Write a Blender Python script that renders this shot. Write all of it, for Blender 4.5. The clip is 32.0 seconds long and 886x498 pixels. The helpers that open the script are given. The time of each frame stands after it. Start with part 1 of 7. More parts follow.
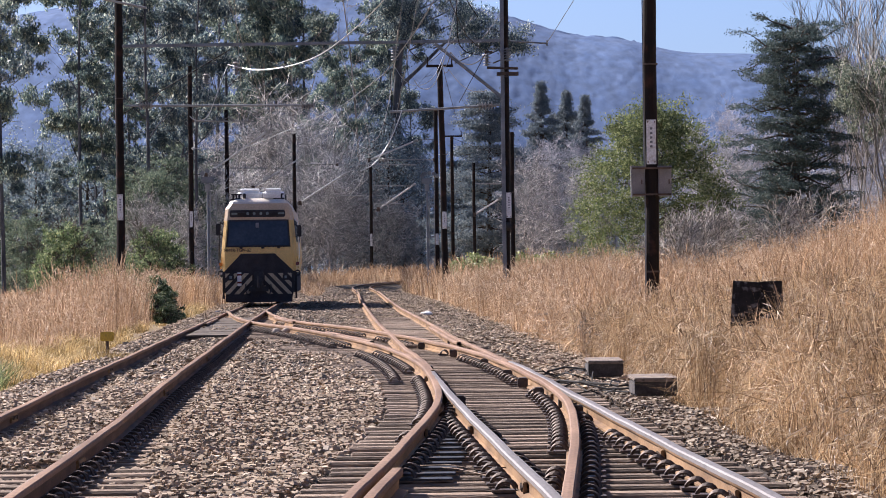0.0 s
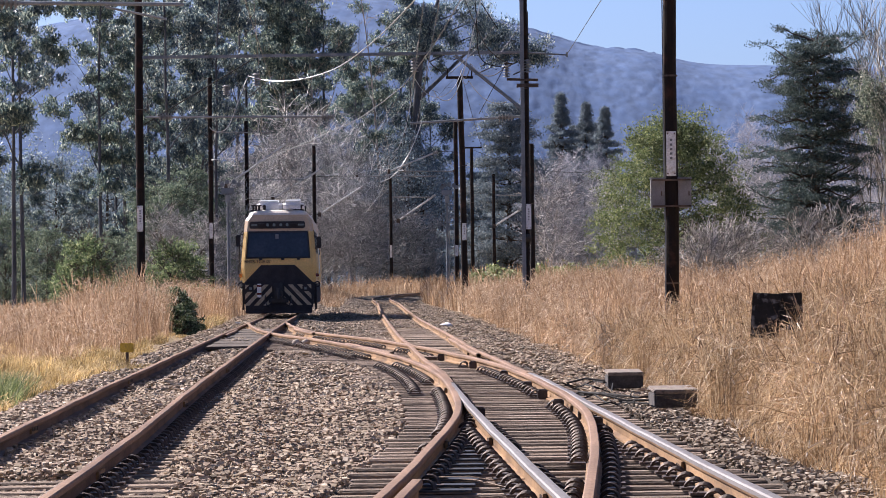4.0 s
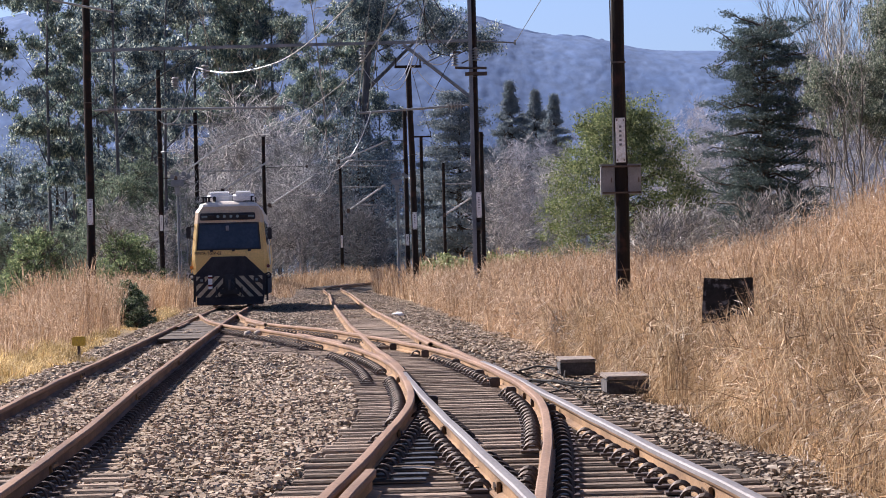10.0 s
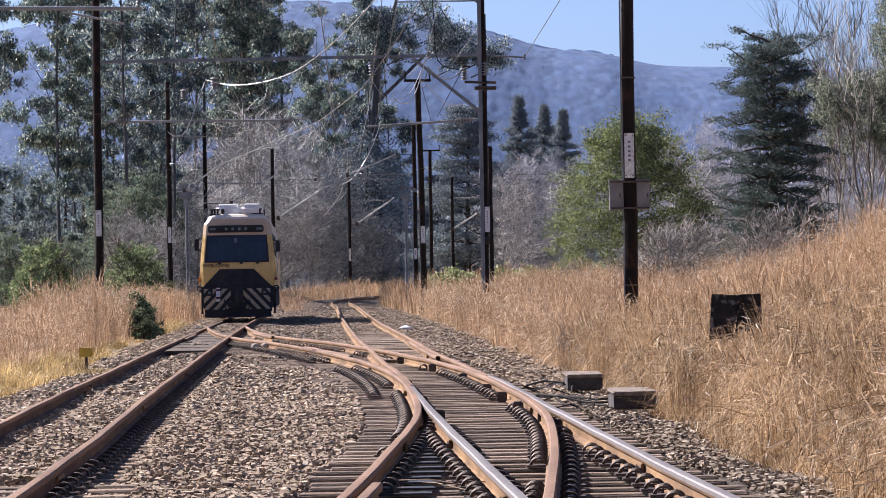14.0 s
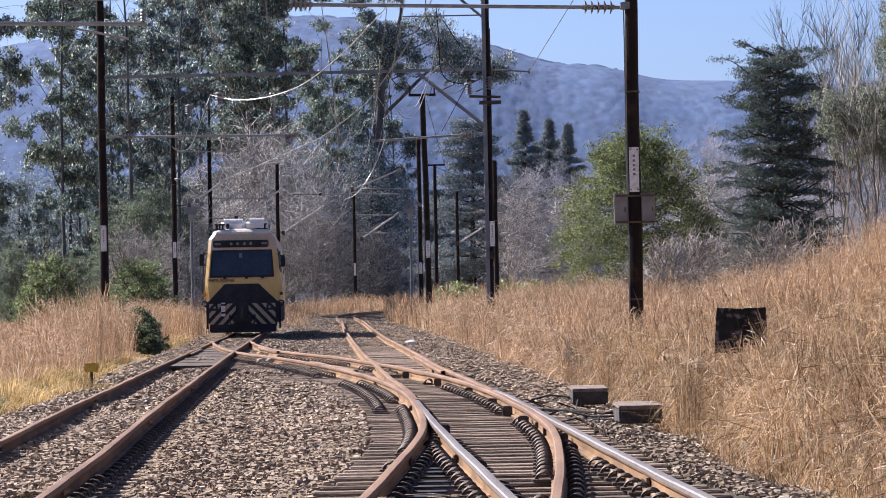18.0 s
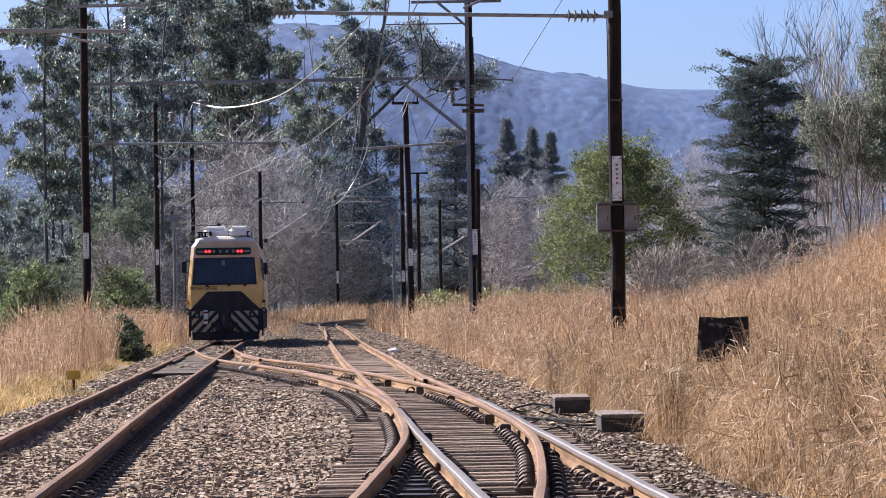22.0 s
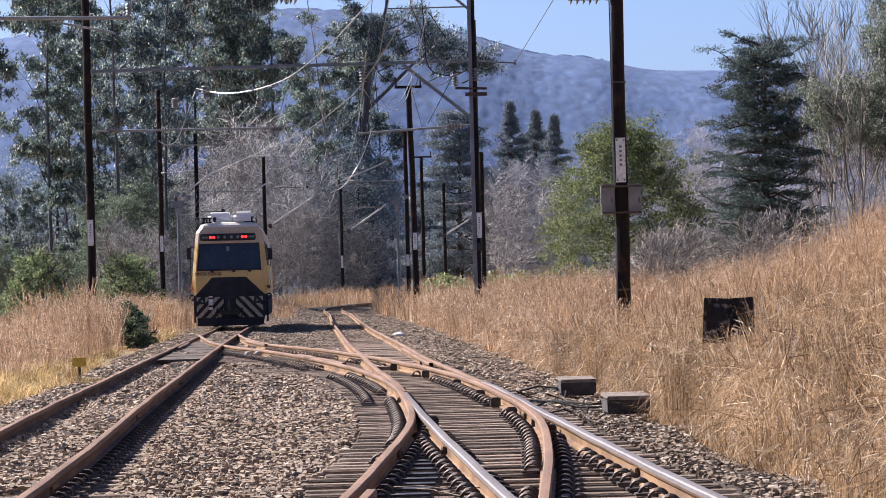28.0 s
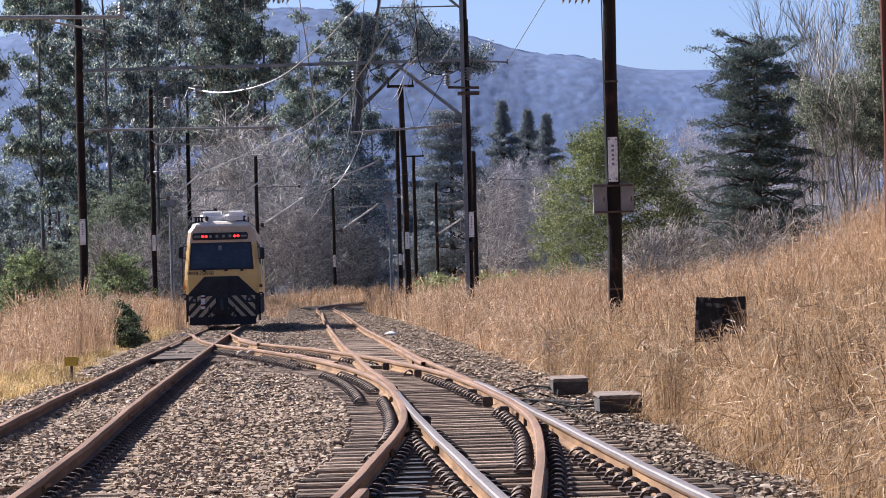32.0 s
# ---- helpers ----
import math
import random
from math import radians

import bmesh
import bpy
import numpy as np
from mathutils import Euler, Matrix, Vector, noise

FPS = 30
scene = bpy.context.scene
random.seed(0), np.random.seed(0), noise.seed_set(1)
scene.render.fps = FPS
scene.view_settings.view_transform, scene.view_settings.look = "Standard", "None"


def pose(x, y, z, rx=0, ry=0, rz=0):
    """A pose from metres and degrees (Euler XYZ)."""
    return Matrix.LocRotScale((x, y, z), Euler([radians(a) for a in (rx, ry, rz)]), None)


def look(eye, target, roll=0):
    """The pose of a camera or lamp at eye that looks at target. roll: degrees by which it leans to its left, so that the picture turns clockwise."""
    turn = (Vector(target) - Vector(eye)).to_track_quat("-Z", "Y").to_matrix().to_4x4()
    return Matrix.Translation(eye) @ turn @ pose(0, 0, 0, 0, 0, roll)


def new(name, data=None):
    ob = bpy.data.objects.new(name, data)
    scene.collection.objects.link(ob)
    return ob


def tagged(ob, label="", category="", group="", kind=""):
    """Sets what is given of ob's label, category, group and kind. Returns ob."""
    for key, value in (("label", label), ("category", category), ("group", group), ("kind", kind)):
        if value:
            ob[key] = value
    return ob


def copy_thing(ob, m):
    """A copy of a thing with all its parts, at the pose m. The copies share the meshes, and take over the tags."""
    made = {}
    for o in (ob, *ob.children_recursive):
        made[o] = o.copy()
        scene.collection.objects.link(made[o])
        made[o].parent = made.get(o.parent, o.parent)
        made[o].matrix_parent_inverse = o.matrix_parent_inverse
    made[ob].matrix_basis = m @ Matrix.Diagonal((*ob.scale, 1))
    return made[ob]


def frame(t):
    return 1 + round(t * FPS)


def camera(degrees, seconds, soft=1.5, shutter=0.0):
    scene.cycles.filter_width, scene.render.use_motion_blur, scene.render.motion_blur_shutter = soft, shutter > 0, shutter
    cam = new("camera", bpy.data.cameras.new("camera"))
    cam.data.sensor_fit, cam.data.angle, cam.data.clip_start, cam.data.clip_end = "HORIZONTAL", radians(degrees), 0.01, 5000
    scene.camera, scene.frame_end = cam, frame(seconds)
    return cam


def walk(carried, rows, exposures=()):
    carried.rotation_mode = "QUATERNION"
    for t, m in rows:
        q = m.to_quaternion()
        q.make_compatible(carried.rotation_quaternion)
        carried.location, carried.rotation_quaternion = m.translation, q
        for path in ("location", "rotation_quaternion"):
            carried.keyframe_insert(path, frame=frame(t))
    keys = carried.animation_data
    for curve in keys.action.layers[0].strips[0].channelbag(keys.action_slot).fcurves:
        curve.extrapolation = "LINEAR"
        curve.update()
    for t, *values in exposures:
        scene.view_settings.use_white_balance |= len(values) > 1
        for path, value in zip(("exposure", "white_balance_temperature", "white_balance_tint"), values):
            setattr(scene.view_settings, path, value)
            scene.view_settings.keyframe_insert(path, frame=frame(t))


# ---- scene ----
cam = camera(11.934, 32.0, 0.9)
# seconds, tilt up, lean and turn to the left, in degrees; the eye stands still
AIM = [
    (0.0, 0.229, 0.69, -0.003), (0.5, 0.315, 0.74, 0.080), (1.0, 0.364, 0.80, 0.172),
    (1.5, 0.403, 0.59, 0.207), (2.0, 0.448, 0.70, 0.235), (2.5, 0.499, 0.54, 0.236),
    (3.0, 0.479, 0.66, 0.254), (3.5, 0.443, 0.63, 0.251), (5.5, 0.168, 0.74, 0.315),
    (6.0, 0.108, 0.76, 0.255), (6.5, 0.060, 0.56, 0.180), (7.0, 0.025, 0.31, 0.057),
    (7.5, 0.005, 0.86, -0.013), (8.0, 0.047, 1.12, -0.138), (8.5, 0.096, 0.90, -0.243),
    (9.0, 0.127, 1.17, -0.299), (9.5, 0.178, 1.28, -0.366), (10.0, 0.228, 1.38, -0.398),
    (10.5, 0.256, 1.56, -0.471), (11.0, 0.256, 1.47, -0.536), (11.5, 0.256, 0.75, -0.617),
    (12.0, 0.294, 0.64, -0.569), (12.5, 0.348, 1.11, -0.499), (13.0, 0.402, 0.91, -0.453),
    (13.5, 0.400, 0.78, -0.379), (14.0, 0.420, 0.95, -0.291), (14.5, 0.464, 0.80, -0.203),
    (16.5, 0.594, 1.06, -0.138), (17.0, 0.646, 1.07, -0.152), (17.5, 0.673, 1.02, -0.180),
    (18.0, 0.616, 1.08, -0.222), (18.5, 0.561, 1.11, -0.289), (19.0, 0.542, 1.02, -0.349),
    (19.5, 0.505, 1.00, -0.403), (20.0, 0.491, 1.06, -0.418), (20.5, 0.503, 0.92, -0.451),
    (21.0, 0.565, 0.71, -0.474), (21.5, 0.619, 0.93, -0.466), (22.0, 0.723, 0.91, -0.458),
    (22.5, 0.693, 1.40, -0.446), (23.0, 0.672, 1.09, -0.476), (23.5, 0.650, 0.86, -0.517),
    (24.0, 0.657, 1.04, -0.536), (24.5, 0.664, 0.95, -0.584), (25.0, 0.627, 0.95, -0.561),
    (25.5, 0.586, 1.03, -0.548), (27.5, 0.586, 1.43, -0.406), (28.0, 0.502, 1.48, -0.392),
    (28.5, 0.398, 1.47, -0.394), (29.0, 0.375, 1.25, -0.389), (29.5, 0.385, 1.72, -0.376),
    (30.0, 0.396, 1.25, -0.413), (30.5, 0.407, 1.27, -0.413), (31.0, 0.427, 1.39, -0.427),
    (31.5, 0.467, 1.49, -0.465), (32.0, 0.489, 1.47, -0.497),
]
EYE = (0.0, 0.0, 1.24)
walk(cam, [(t, pose(*EYE, 90 + up, lean, turn)) for t, up, lean, turn in AIM], exposures=[(0.0, 1.35, 5770, 17)])

# ---- world, sun, exposure ----
SUN_LEFT, SUN_UP = 52.0, 38.0
world = bpy.data.worlds.new("world")
scene.world = world
world.use_nodes = True
sky = world.node_tree.nodes.new("ShaderNodeTexSky")
sky.sky_type, sky.sun_disc = "NISHITA", False
sky.sun_elevation, sky.sun_rotation = radians(SUN_UP), radians(-SUN_LEFT)
sky.altitude, sky.air_density, sky.dust_density, sky.ozone_density = 1000, 0.6, 3.2, 5.0
background = world.node_tree.nodes["Background"]
background.inputs["Strength"].default_value = 0.056
world.node_tree.links.new(sky.outputs["Color"], background.inputs["Color"])
sun = new("sun", bpy.data.lights.new("sun", "SUN"))
sun.data.energy, sun.data.angle, sun.data.color = 5.0, radians(0.53), (1.0, 0.88, 0.73)
sun_way = Vector((-math.sin(radians(SUN_LEFT)) * math.cos(radians(SUN_UP)), math.cos(radians(SUN_LEFT)) * math.cos(radians(SUN_UP)), math.sin(radians(SUN_UP))))
sun.matrix_world = look(sun_way * 60, (0, 0, 0))


# ---- materials ----
def nodes_of(name):
    m = bpy.data.materials.new(name)
    m.use_nodes = True
    return m, m.node_tree, m.node_tree.nodes["Principled BSDF"]


def link(tree, a, b):
    tree.links.new(a, b)


def noise_node(tree, scale, detail=4.0, coords="Object", stretch=None):
    n = tree.nodes.new("ShaderNodeTexNoise")
    n.inputs["Scale"].default_value, n.inputs["Detail"].default_value = scale, detail
    c = tree.nodes.new("ShaderNodeTexCoord")
    out = c.outputs[coords]
    if stretch:
        mp = tree.nodes.new("ShaderNodeMapping")
        mp.inputs["Scale"].default_value = stretch
        link(tree, out, mp.inputs["Vector"])
        out = mp.outputs["Vector"]
    link(tree, out, n.inputs["Vector"])
    return n


def ramp_node(tree, stops):
    r = tree.nodes.new("ShaderNodeValToRGB")
    el = r.color_ramp.elements
    while len(el) < len(stops):
        el.new(0.5)
    for e, (p, c) in zip(el, stops):
        e.position, e.color = p, (*c, 1)
    return r


def mixed(tree, kind, fac, a, b):
    m = tree.nodes.new("ShaderNodeMix")
    m.data_type, m.blend_type = "RGBA", kind
    for socket, v in ((m.inputs[0], fac), (m.inputs[6], a), (m.inputs[7], b)):
        if isinstance(v, (int, float)):
            socket.default_value = v
        elif isinstance(v, tuple):
            socket.default_value = (*v, 1)
        else:
            link(tree, v, socket)
    return m.outputs[2]


def surface(name, a, b, rough=0.7, metal=0.0, scale=6.0, grain=60.0, bump=0.3, depth=0.01, spread=0.0, stretch=None, wear=None, coords="Object"):
    """Two tones over a broad noise, a fine grain, relief, and a difference from piece to piece (spread)."""
    m, t, p = nodes_of(name)
    big = noise_node(t, scale, 5, coords, stretch)
    ramp = ramp_node(t, [(0.32, a), (0.68, b)])
    link(t, big.outputs["Fac"], ramp.inputs["Fac"])
    fine = noise_node(t, grain, 3, coords, stretch)
    tone = ramp_node(t, [(0.25, (0.72, 0.72, 0.72)), (0.75, (1.15, 1.15, 1.15))])
    link(t, fine.outputs["Fac"], tone.inputs["Fac"])
    col = mixed(t, "MULTIPLY", 1.0, ramp.outputs["Color"], tone.outputs["Color"])
    if wear:
        w = noise_node(t, scale * 2.7, 6, coords)
        wr = ramp_node(t, [(0.55, (0, 0, 0)), (0.68, (1, 1, 1))])
        link(t, w.outputs["Fac"], wr.inputs["Fac"])
        col = mixed(t, "MIX", wr.outputs["Color"], col, wear)
    if spread:
        info = t.nodes.new("ShaderNodeObjectInfo")
        sr = ramp_node(t, [(0.0, (1 - spread,) * 3), (1.0, (1 + spread,) * 3)])
        link(t, info.outputs["Random"], sr.inputs["Fac"])
        col = mixed(t, "MULTIPLY", 1.0, col, sr.outputs["Color"])
    link(t, col, p.inputs["Base Color"])
    rr = t.nodes.new("ShaderNodeMapRange")
    rr.inputs["To Min"].default_value, rr.inputs["To Max"].default_value = max(rough - 0.1, 0.03), min(rough + 0.12, 1)
    link(t, big.outputs["Fac"], rr.inputs["Value"])
    link(t, rr.outputs["Result"], p.inputs["Roughness"])
    p.inputs["Metallic"].default_value = metal
    p.inputs["Specular IOR Level"].default_value = 0.2 if rough > 0.7 else 0.5
    if bump:
        b_ = t.nodes.new("ShaderNodeBump")
        b_.inputs["Strength"].default_value, b_.inputs["Distance"].default_value = bump, depth
        link(t, fine.outputs["Fac"], b_.inputs["Height"])
        link(t, b_.outputs["Normal"], p.inputs["Normal"])
    return m


def foliage(name, stops, rough=0.6, through_light=0.35, patch=0.6, depth=0.25):
    """Leaves, blades and twigs: a tone of its own for each, broad patches, and light that shines through."""
    m, t, p = nodes_of(name)
    g = t.nodes.new("ShaderNodeNewGeometry")
    ramp = ramp_node(t, stops)
    link(t, g.outputs["Random Per Island"], ramp.inputs["Fac"])
    big = noise_node(t, patch, 3)
    tone = ramp_node(t, [(0.3, (1 - depth,) * 3), (0.7, (1 + depth * 0.8,) * 3)])
    link(t, big.outputs["Fac"], tone.inputs["Fac"])
    col = mixed(t, "MULTIPLY", 1.0, ramp.outputs["Color"], tone.outputs["Color"])
    link(t, col, p.inputs["Base Color"])
    p.inputs["Roughness"].default_value, p.inputs["Specular IOR Level"].default_value = rough, 0.25
    if through_light:
        tr = t.nodes.new("ShaderNodeBsdfTranslucent")
        link(t, col, tr.inputs["Color"])
        mx = t.nodes.new("ShaderNodeMixShader")
        mx.inputs[0].default_value = through_light
        link(t, p.outputs[0], mx.inputs[1])
        link(t, tr.outputs[0], mx.inputs[2])
        link(t, mx.outputs[0], t.nodes["Material Output"].inputs["Surface"])
    return m


def lamp_mat(name, color, strength):
    m, t, p = nodes_of(name)
    p.inputs["Base Color"].default_value = (*color, 1)
    p.inputs["Emission Color"].default_value, p.inputs["Emission Strength"].default_value = (*color, 1), strength
    return m


EARTH = surface("dry_earth", (0.20, 0.145, 0.085), (0.33, 0.25, 0.14), 0.95, 0, 0.5, 14, 0.6, 0.04)
# near black, painting in the shade that lies between the stones
BALLAST = surface("ballast_bed", (0.032, 0.025, 0.020), (0.075, 0.058, 0.044), 0.95, 0, 1.2, 26, 1.0, 0.05)
RAIL_RUST = surface("rail_rust", (0.132, 0.079, 0.042), (0.325, 0.205, 0.106), 0.75, 0.1, 3, 70, 0.3, 0.003, stretch=(1, 0.3, 1))
# rail_rust darkened: the shade on the left line's rails is in the colour
SHADED_RUST = surface("shaded_rail_rust", (0.070, 0.044, 0.034), (0.185, 0.120, 0.086), 0.85, 0.05, 3, 70, 0.4, 0.003, stretch=(1, 0.3, 1))
RAIL_TOP_DULL = surface("rail_top_dull", (0.160, 0.098, 0.064), (0.275, 0.175, 0.117), 0.75, 0.0, 2, 50, 0.15, 0.002, stretch=(1, 0.2, 1))
RAIL_TOP = surface("rail_top_polished", (0.130, 0.113, 0.106), (0.205, 0.188, 0.182), 0.62, 0.30, 2, 50, 0.05, 0.001, stretch=(1, 0.1, 1))
TIMBER = surface("sleeper_timber", (0.118, 0.087, 0.067), (0.318, 0.240, 0.178), 0.9, 0, 5, 40, 0.9, 0.012, spread=0.42, stretch=(0.35, 3, 3))
DECK = surface("grey_deck_board", (0.060, 0.048, 0.040), (0.135, 0.108, 0.086), 0.95, 0, 2, 40, 0.3, 0.004, stretch=(3, 0.4, 1))
CLIP_IRON = surface("clip_iron", (0.042, 0.031, 0.026), (0.120, 0.082, 0.062), 0.6, 0.3, 9, 80, 0.2, 0.002, spread=0.25)
POLE_WOOD = surface("tarred_pole", (0.007, 0.006, 0.006), (0.020, 0.013, 0.011), 0.8, 0, 1.4, 30, 0.5, 0.006, stretch=(5, 5, 0.6), wear=(0.040, 0.020, 0.015))
RED_POLE = surface("rust_painted_pole", (0.085, 0.030, 0.020), (0.14, 0.055, 0.038), 0.8, 0.1, 2, 40, 0.3, 0.004)
GALV = surface("galvanised_steel", (0.12, 0.135, 0.155), (0.22, 0.24, 0.265), 0.55, 0.35, 3, 40, 0.2, 0.002)
PALE_STEEL = surface("pale_grey_steel", (0.20, 0.21, 0.22), (0.32, 0.33, 0.34), 0.6, 0.1, 4, 40, 0.2, 0.002)
WIRE = surface("copper_wire", (0.09, 0.10, 0.11), (0.18, 0.19, 0.20), 0.5, 0.4, 2, 30, 0.0)
BRIGHT_WIRE = surface("bright_wire", (0.38, 0.39, 0.40), (0.56, 0.56, 0.56), 0.35, 0.3, 2, 30, 0.0)
DARK_WIRE = surface("dark_cable", (0.018, 0.017, 0.017), (0.045, 0.042, 0.040), 0.85, 0, 2, 30, 0.0)
PORCELAIN = surface("porcelain", (0.17, 0.165, 0.16), (0.27, 0.265, 0.26), 0.5, 0, 8, 30, 0.0)
PLATE = surface("painted_plate", (0.62, 0.62, 0.64), (0.78, 0.78, 0.79), 0.5, 0, 7, 40, 0.1, 0.002, wear=(0.5, 0.46, 0.42))
INK = surface("faded_ink", (0.10, 0.10, 0.12), (0.22, 0.22, 0.24), 0.7, 0, 20, 60, 0.0)
BOX_GREY = surface("grey_box_paint", (0.16, 0.155, 0.16), (0.24, 0.235, 0.24), 0.6, 0.1, 5, 50, 0.1, 0.002)
# concrete darkened to carry the shade on faces turned from the sun
BLOCK_SHADED = surface("shaded_concrete", (0.042, 0.039, 0.039), (0.105, 0.094, 0.090), 0.9, 0, 6, 50, 0.5, 0.006)
CONCRETE = surface("weathered_concrete", (0.14, 0.112, 0.094), (0.29, 0.240, 0.20), 0.95, 0, 6, 50, 0.5, 0.006, wear=(0.07, 0.062, 0.055))
BOARD = surface("charred_board", (0.012, 0.011, 0.011), (0.035, 0.030, 0.028), 0.75, 0, 6, 40, 0.4, 0.004, wear=(0.16, 0.15, 0.15))
SIGNAL_YELLOW = surface("marker_yellow", (0.46, 0.30, 0.025), (0.62, 0.43, 0.05), 0.6, 0, 12, 60, 0.1, 0.002, wear=(0.36, 0.24, 0.05))
YELLOW = surface("vehicle_yellow", (0.65, 0.42, 0.125), (0.73, 0.49, 0.165), 0.42, 0, 1.5, 30, 0.05, 0.002)
TAN_TOP = surface("vehicle_upper_tan", (0.55, 0.40, 0.25), (0.63, 0.47, 0.31), 0.45, 0, 1.5, 30, 0.05, 0.002)
CREAM = surface("stripe_cream", (0.34, 0.28, 0.19), (0.46, 0.385, 0.27), 0.5, 0, 4, 30, 0.05, 0.002, wear=(0.28, 0.22, 0.15))
GEAR = surface("oily_dark_steel", (0.012, 0.013, 0.018), (0.030, 0.031, 0.038), 0.6, 0.2, 5, 40, 0.2, 0.003)
SEED_GRASS = foliage("seed_heads", [(0, (0.18, 0.110, 0.058)), (0.5, (0.42, 0.290, 0.182)), (0.85, (0.60, 0.45, 0.31)), (1, (0.80, 0.67, 0.51))], 0.5, 0.35, 0.55, 0.45)
BLACK = surface("vehicle_black", (0.024, 0.023, 0.027), (0.046, 0.044, 0.049), 0.85, 0, 3, 40, 0.1, 0.002)
ROOF_WHITE = surface("vehicle_roof_white", (0.70, 0.69, 0.70), (0.82, 0.81, 0.81), 0.45, 0, 2, 30, 0.05, 0.002)
ROOF_PINK = surface("vehicle_roof_edge", (0.66, 0.58, 0.50), (0.76, 0.69, 0.60), 0.45, 0, 2, 30, 0.05, 0.002)
CHROME = surface("handrail_steel", (0.55, 0.55, 0.56), (0.70, 0.70, 0.70), 0.3, 0.8, 4, 30, 0.0)
LAMP_CLEAR = surface("lamp_lens", (0.16, 0.19, 0.20), (0.26, 0.30, 0.31), 0.15, 0.1, 20, 60, 0.0)
AMBER = surface("amber_lens", (0.75, 0.22, 0.02), (0.85, 0.30, 0.03), 0.25, 0, 20, 60, 0.0)
RED_LENS = surface("dark_red_lens", (0.10, 0.012, 0.012), (0.16, 0.02, 0.02), 0.25, 0, 20, 60, 0.0)
RED_LIT = lamp_mat("lit_red_lamp", (1.0, 0.022, 0.018), 1.5)
GLASS_DARK = surface("tinted_glass", (0.022, 0.028, 0.040), (0.036, 0.044, 0.060), 0.08, 0, 1, 10, 0.0)
BARK_GREY = surface("grey_bark", (0.044, 0.049, 0.060), (0.135, 0.138, 0.150), 0.85, 0, 0.9, 12, 0.5, 0.02, stretch=(3, 3, 0.6))
BARK_PALE = surface("pale_bark", (0.16, 0.14, 0.12), (0.42, 0.37, 0.33), 0.85, 0, 0.9, 12, 0.5, 0.02, stretch=(3, 3, 0.6))
BARK_DARK = surface("dark_bark", (0.045, 0.036, 0.030), (0.11, 0.09, 0.075), 0.9, 0, 2, 16, 0.6, 0.02, stretch=(3, 3, 0.5))
TWIG = foliage("bare_twigs", [(0, (0.088, 0.088, 0.091)), (0.55, (0.292, 0.289, 0.290)), (1, (0.93, 0.91, 0.88))], 0.85, 0.0)
# bluish and pale: the haze of distance is mixed into the needle colour
FAR_CONIFER = foliage("hazed_conifer_needles", [(0, (0.10, 0.135, 0.165)), (0.6, (0.17, 0.21, 0.235)), (1, (0.29, 0.33, 0.34))], 0.65, 0.25, 0.4)
TWIG_PALE = foliage("pale_twigs", [(0, (0.09, 0.083, 0.075)), (0.6, (0.24, 0.225, 0.20)), (1, (0.62, 0.58, 0.52))], 0.85, 0.0)
# glaucous leaves, pushed further to blue to paint in the haze before them
GUM = foliage("gum_leaves", [(0, (0.036, 0.066, 0.094)), (0.5, (0.108, 0.156, 0.182)), (0.80, (0.27, 0.335, 0.305)), (1, (0.74, 0.78, 0.68))], 0.42, 0.42, 0.35, 0.4)
# evergreen leaf shifted to blue and lightened, with far haze in the colour
HAZED_LEAF = foliage("hazed_evergreen", [(0, (0.090, 0.135, 0.180)), (0.7, (0.20, 0.262, 0.298)), (1, (0.46, 0.52, 0.53))], 0.6, 0.45, 0.4)
CEDAR = foliage("cedar_needles", [(0, (0.034, 0.054, 0.056)), (0.7, (0.074, 0.104, 0.098)), (1, (0.14, 0.175, 0.15))], 0.6, 0.3, 0.5)
STONE_DARK = foliage("dark_ballast_stone", [(0, (0.075, 0.058, 0.044)), (0.3, (0.20, 0.155, 0.115)), (0.6, (0.28, 0.222, 0.165)), (0.85, (0.35, 0.285, 0.215)), (1, (0.46, 0.39, 0.31))], 0.9, 0.0, 1.5)
PALE_WEED = foliage("pale_weed_leaves", [(0, (0.13, 0.16, 0.06)), (0.6, (0.27, 0.30, 0.14)), (1, (0.50, 0.52, 0.32))], 0.6, 0.42, 0.6)
LIME = foliage("fresh_green_leaves", [(0, (0.054, 0.080, 0.034)), (0.6, (0.150, 0.184, 0.074)), (1, (0.36, 0.39, 0.18))], 0.6, 0.42, 0.4, 0.4)
SHRUB = foliage("shrub_leaves", [(0, (0.056, 0.092, 0.048)), (0.6, (0.140, 0.190, 0.088)), (1, (0.38, 0.43, 0.22))], 0.6, 0.45, 1.0)
GRASS = foliage("dry_grass", [(0, (0.075, 0.042, 0.022)), (0.25, (0.22, 0.138, 0.072)), (0.5, (0.41, 0.275, 0.152)), (0.82, (0.55, 0.395, 0.228)), (1, (0.80, 0.66, 0.46))], 0.5, 0.3, 1.3, 0.58)
RED_GRASS = foliage("tall_red_grass", [(0, (0.17, 0.098, 0.050)), (0.5, (0.39, 0.255, 0.150)), (0.85, (0.60, 0.43, 0.275)), (1, (0.86, 0.71, 0.54))], 0.5, 0.33, 0.8, 0.5)
SHORT_GRASS = foliage("short_yellow_grass", [(0, (0.20, 0.130, 0.052)), (0.5, (0.52, 0.380, 0.160)), (1, (0.82, 0.65, 0.36))], 0.55, 0.32, 1.6, 0.62)
BUSH = foliage("bush_leaves", [(0, (0.044, 0.070, 0.032)), (0.6, (0.105, 0.142, 0.064)), (1, (0.40, 0.44, 0.28))], 0.5, 0.35, 1.5)
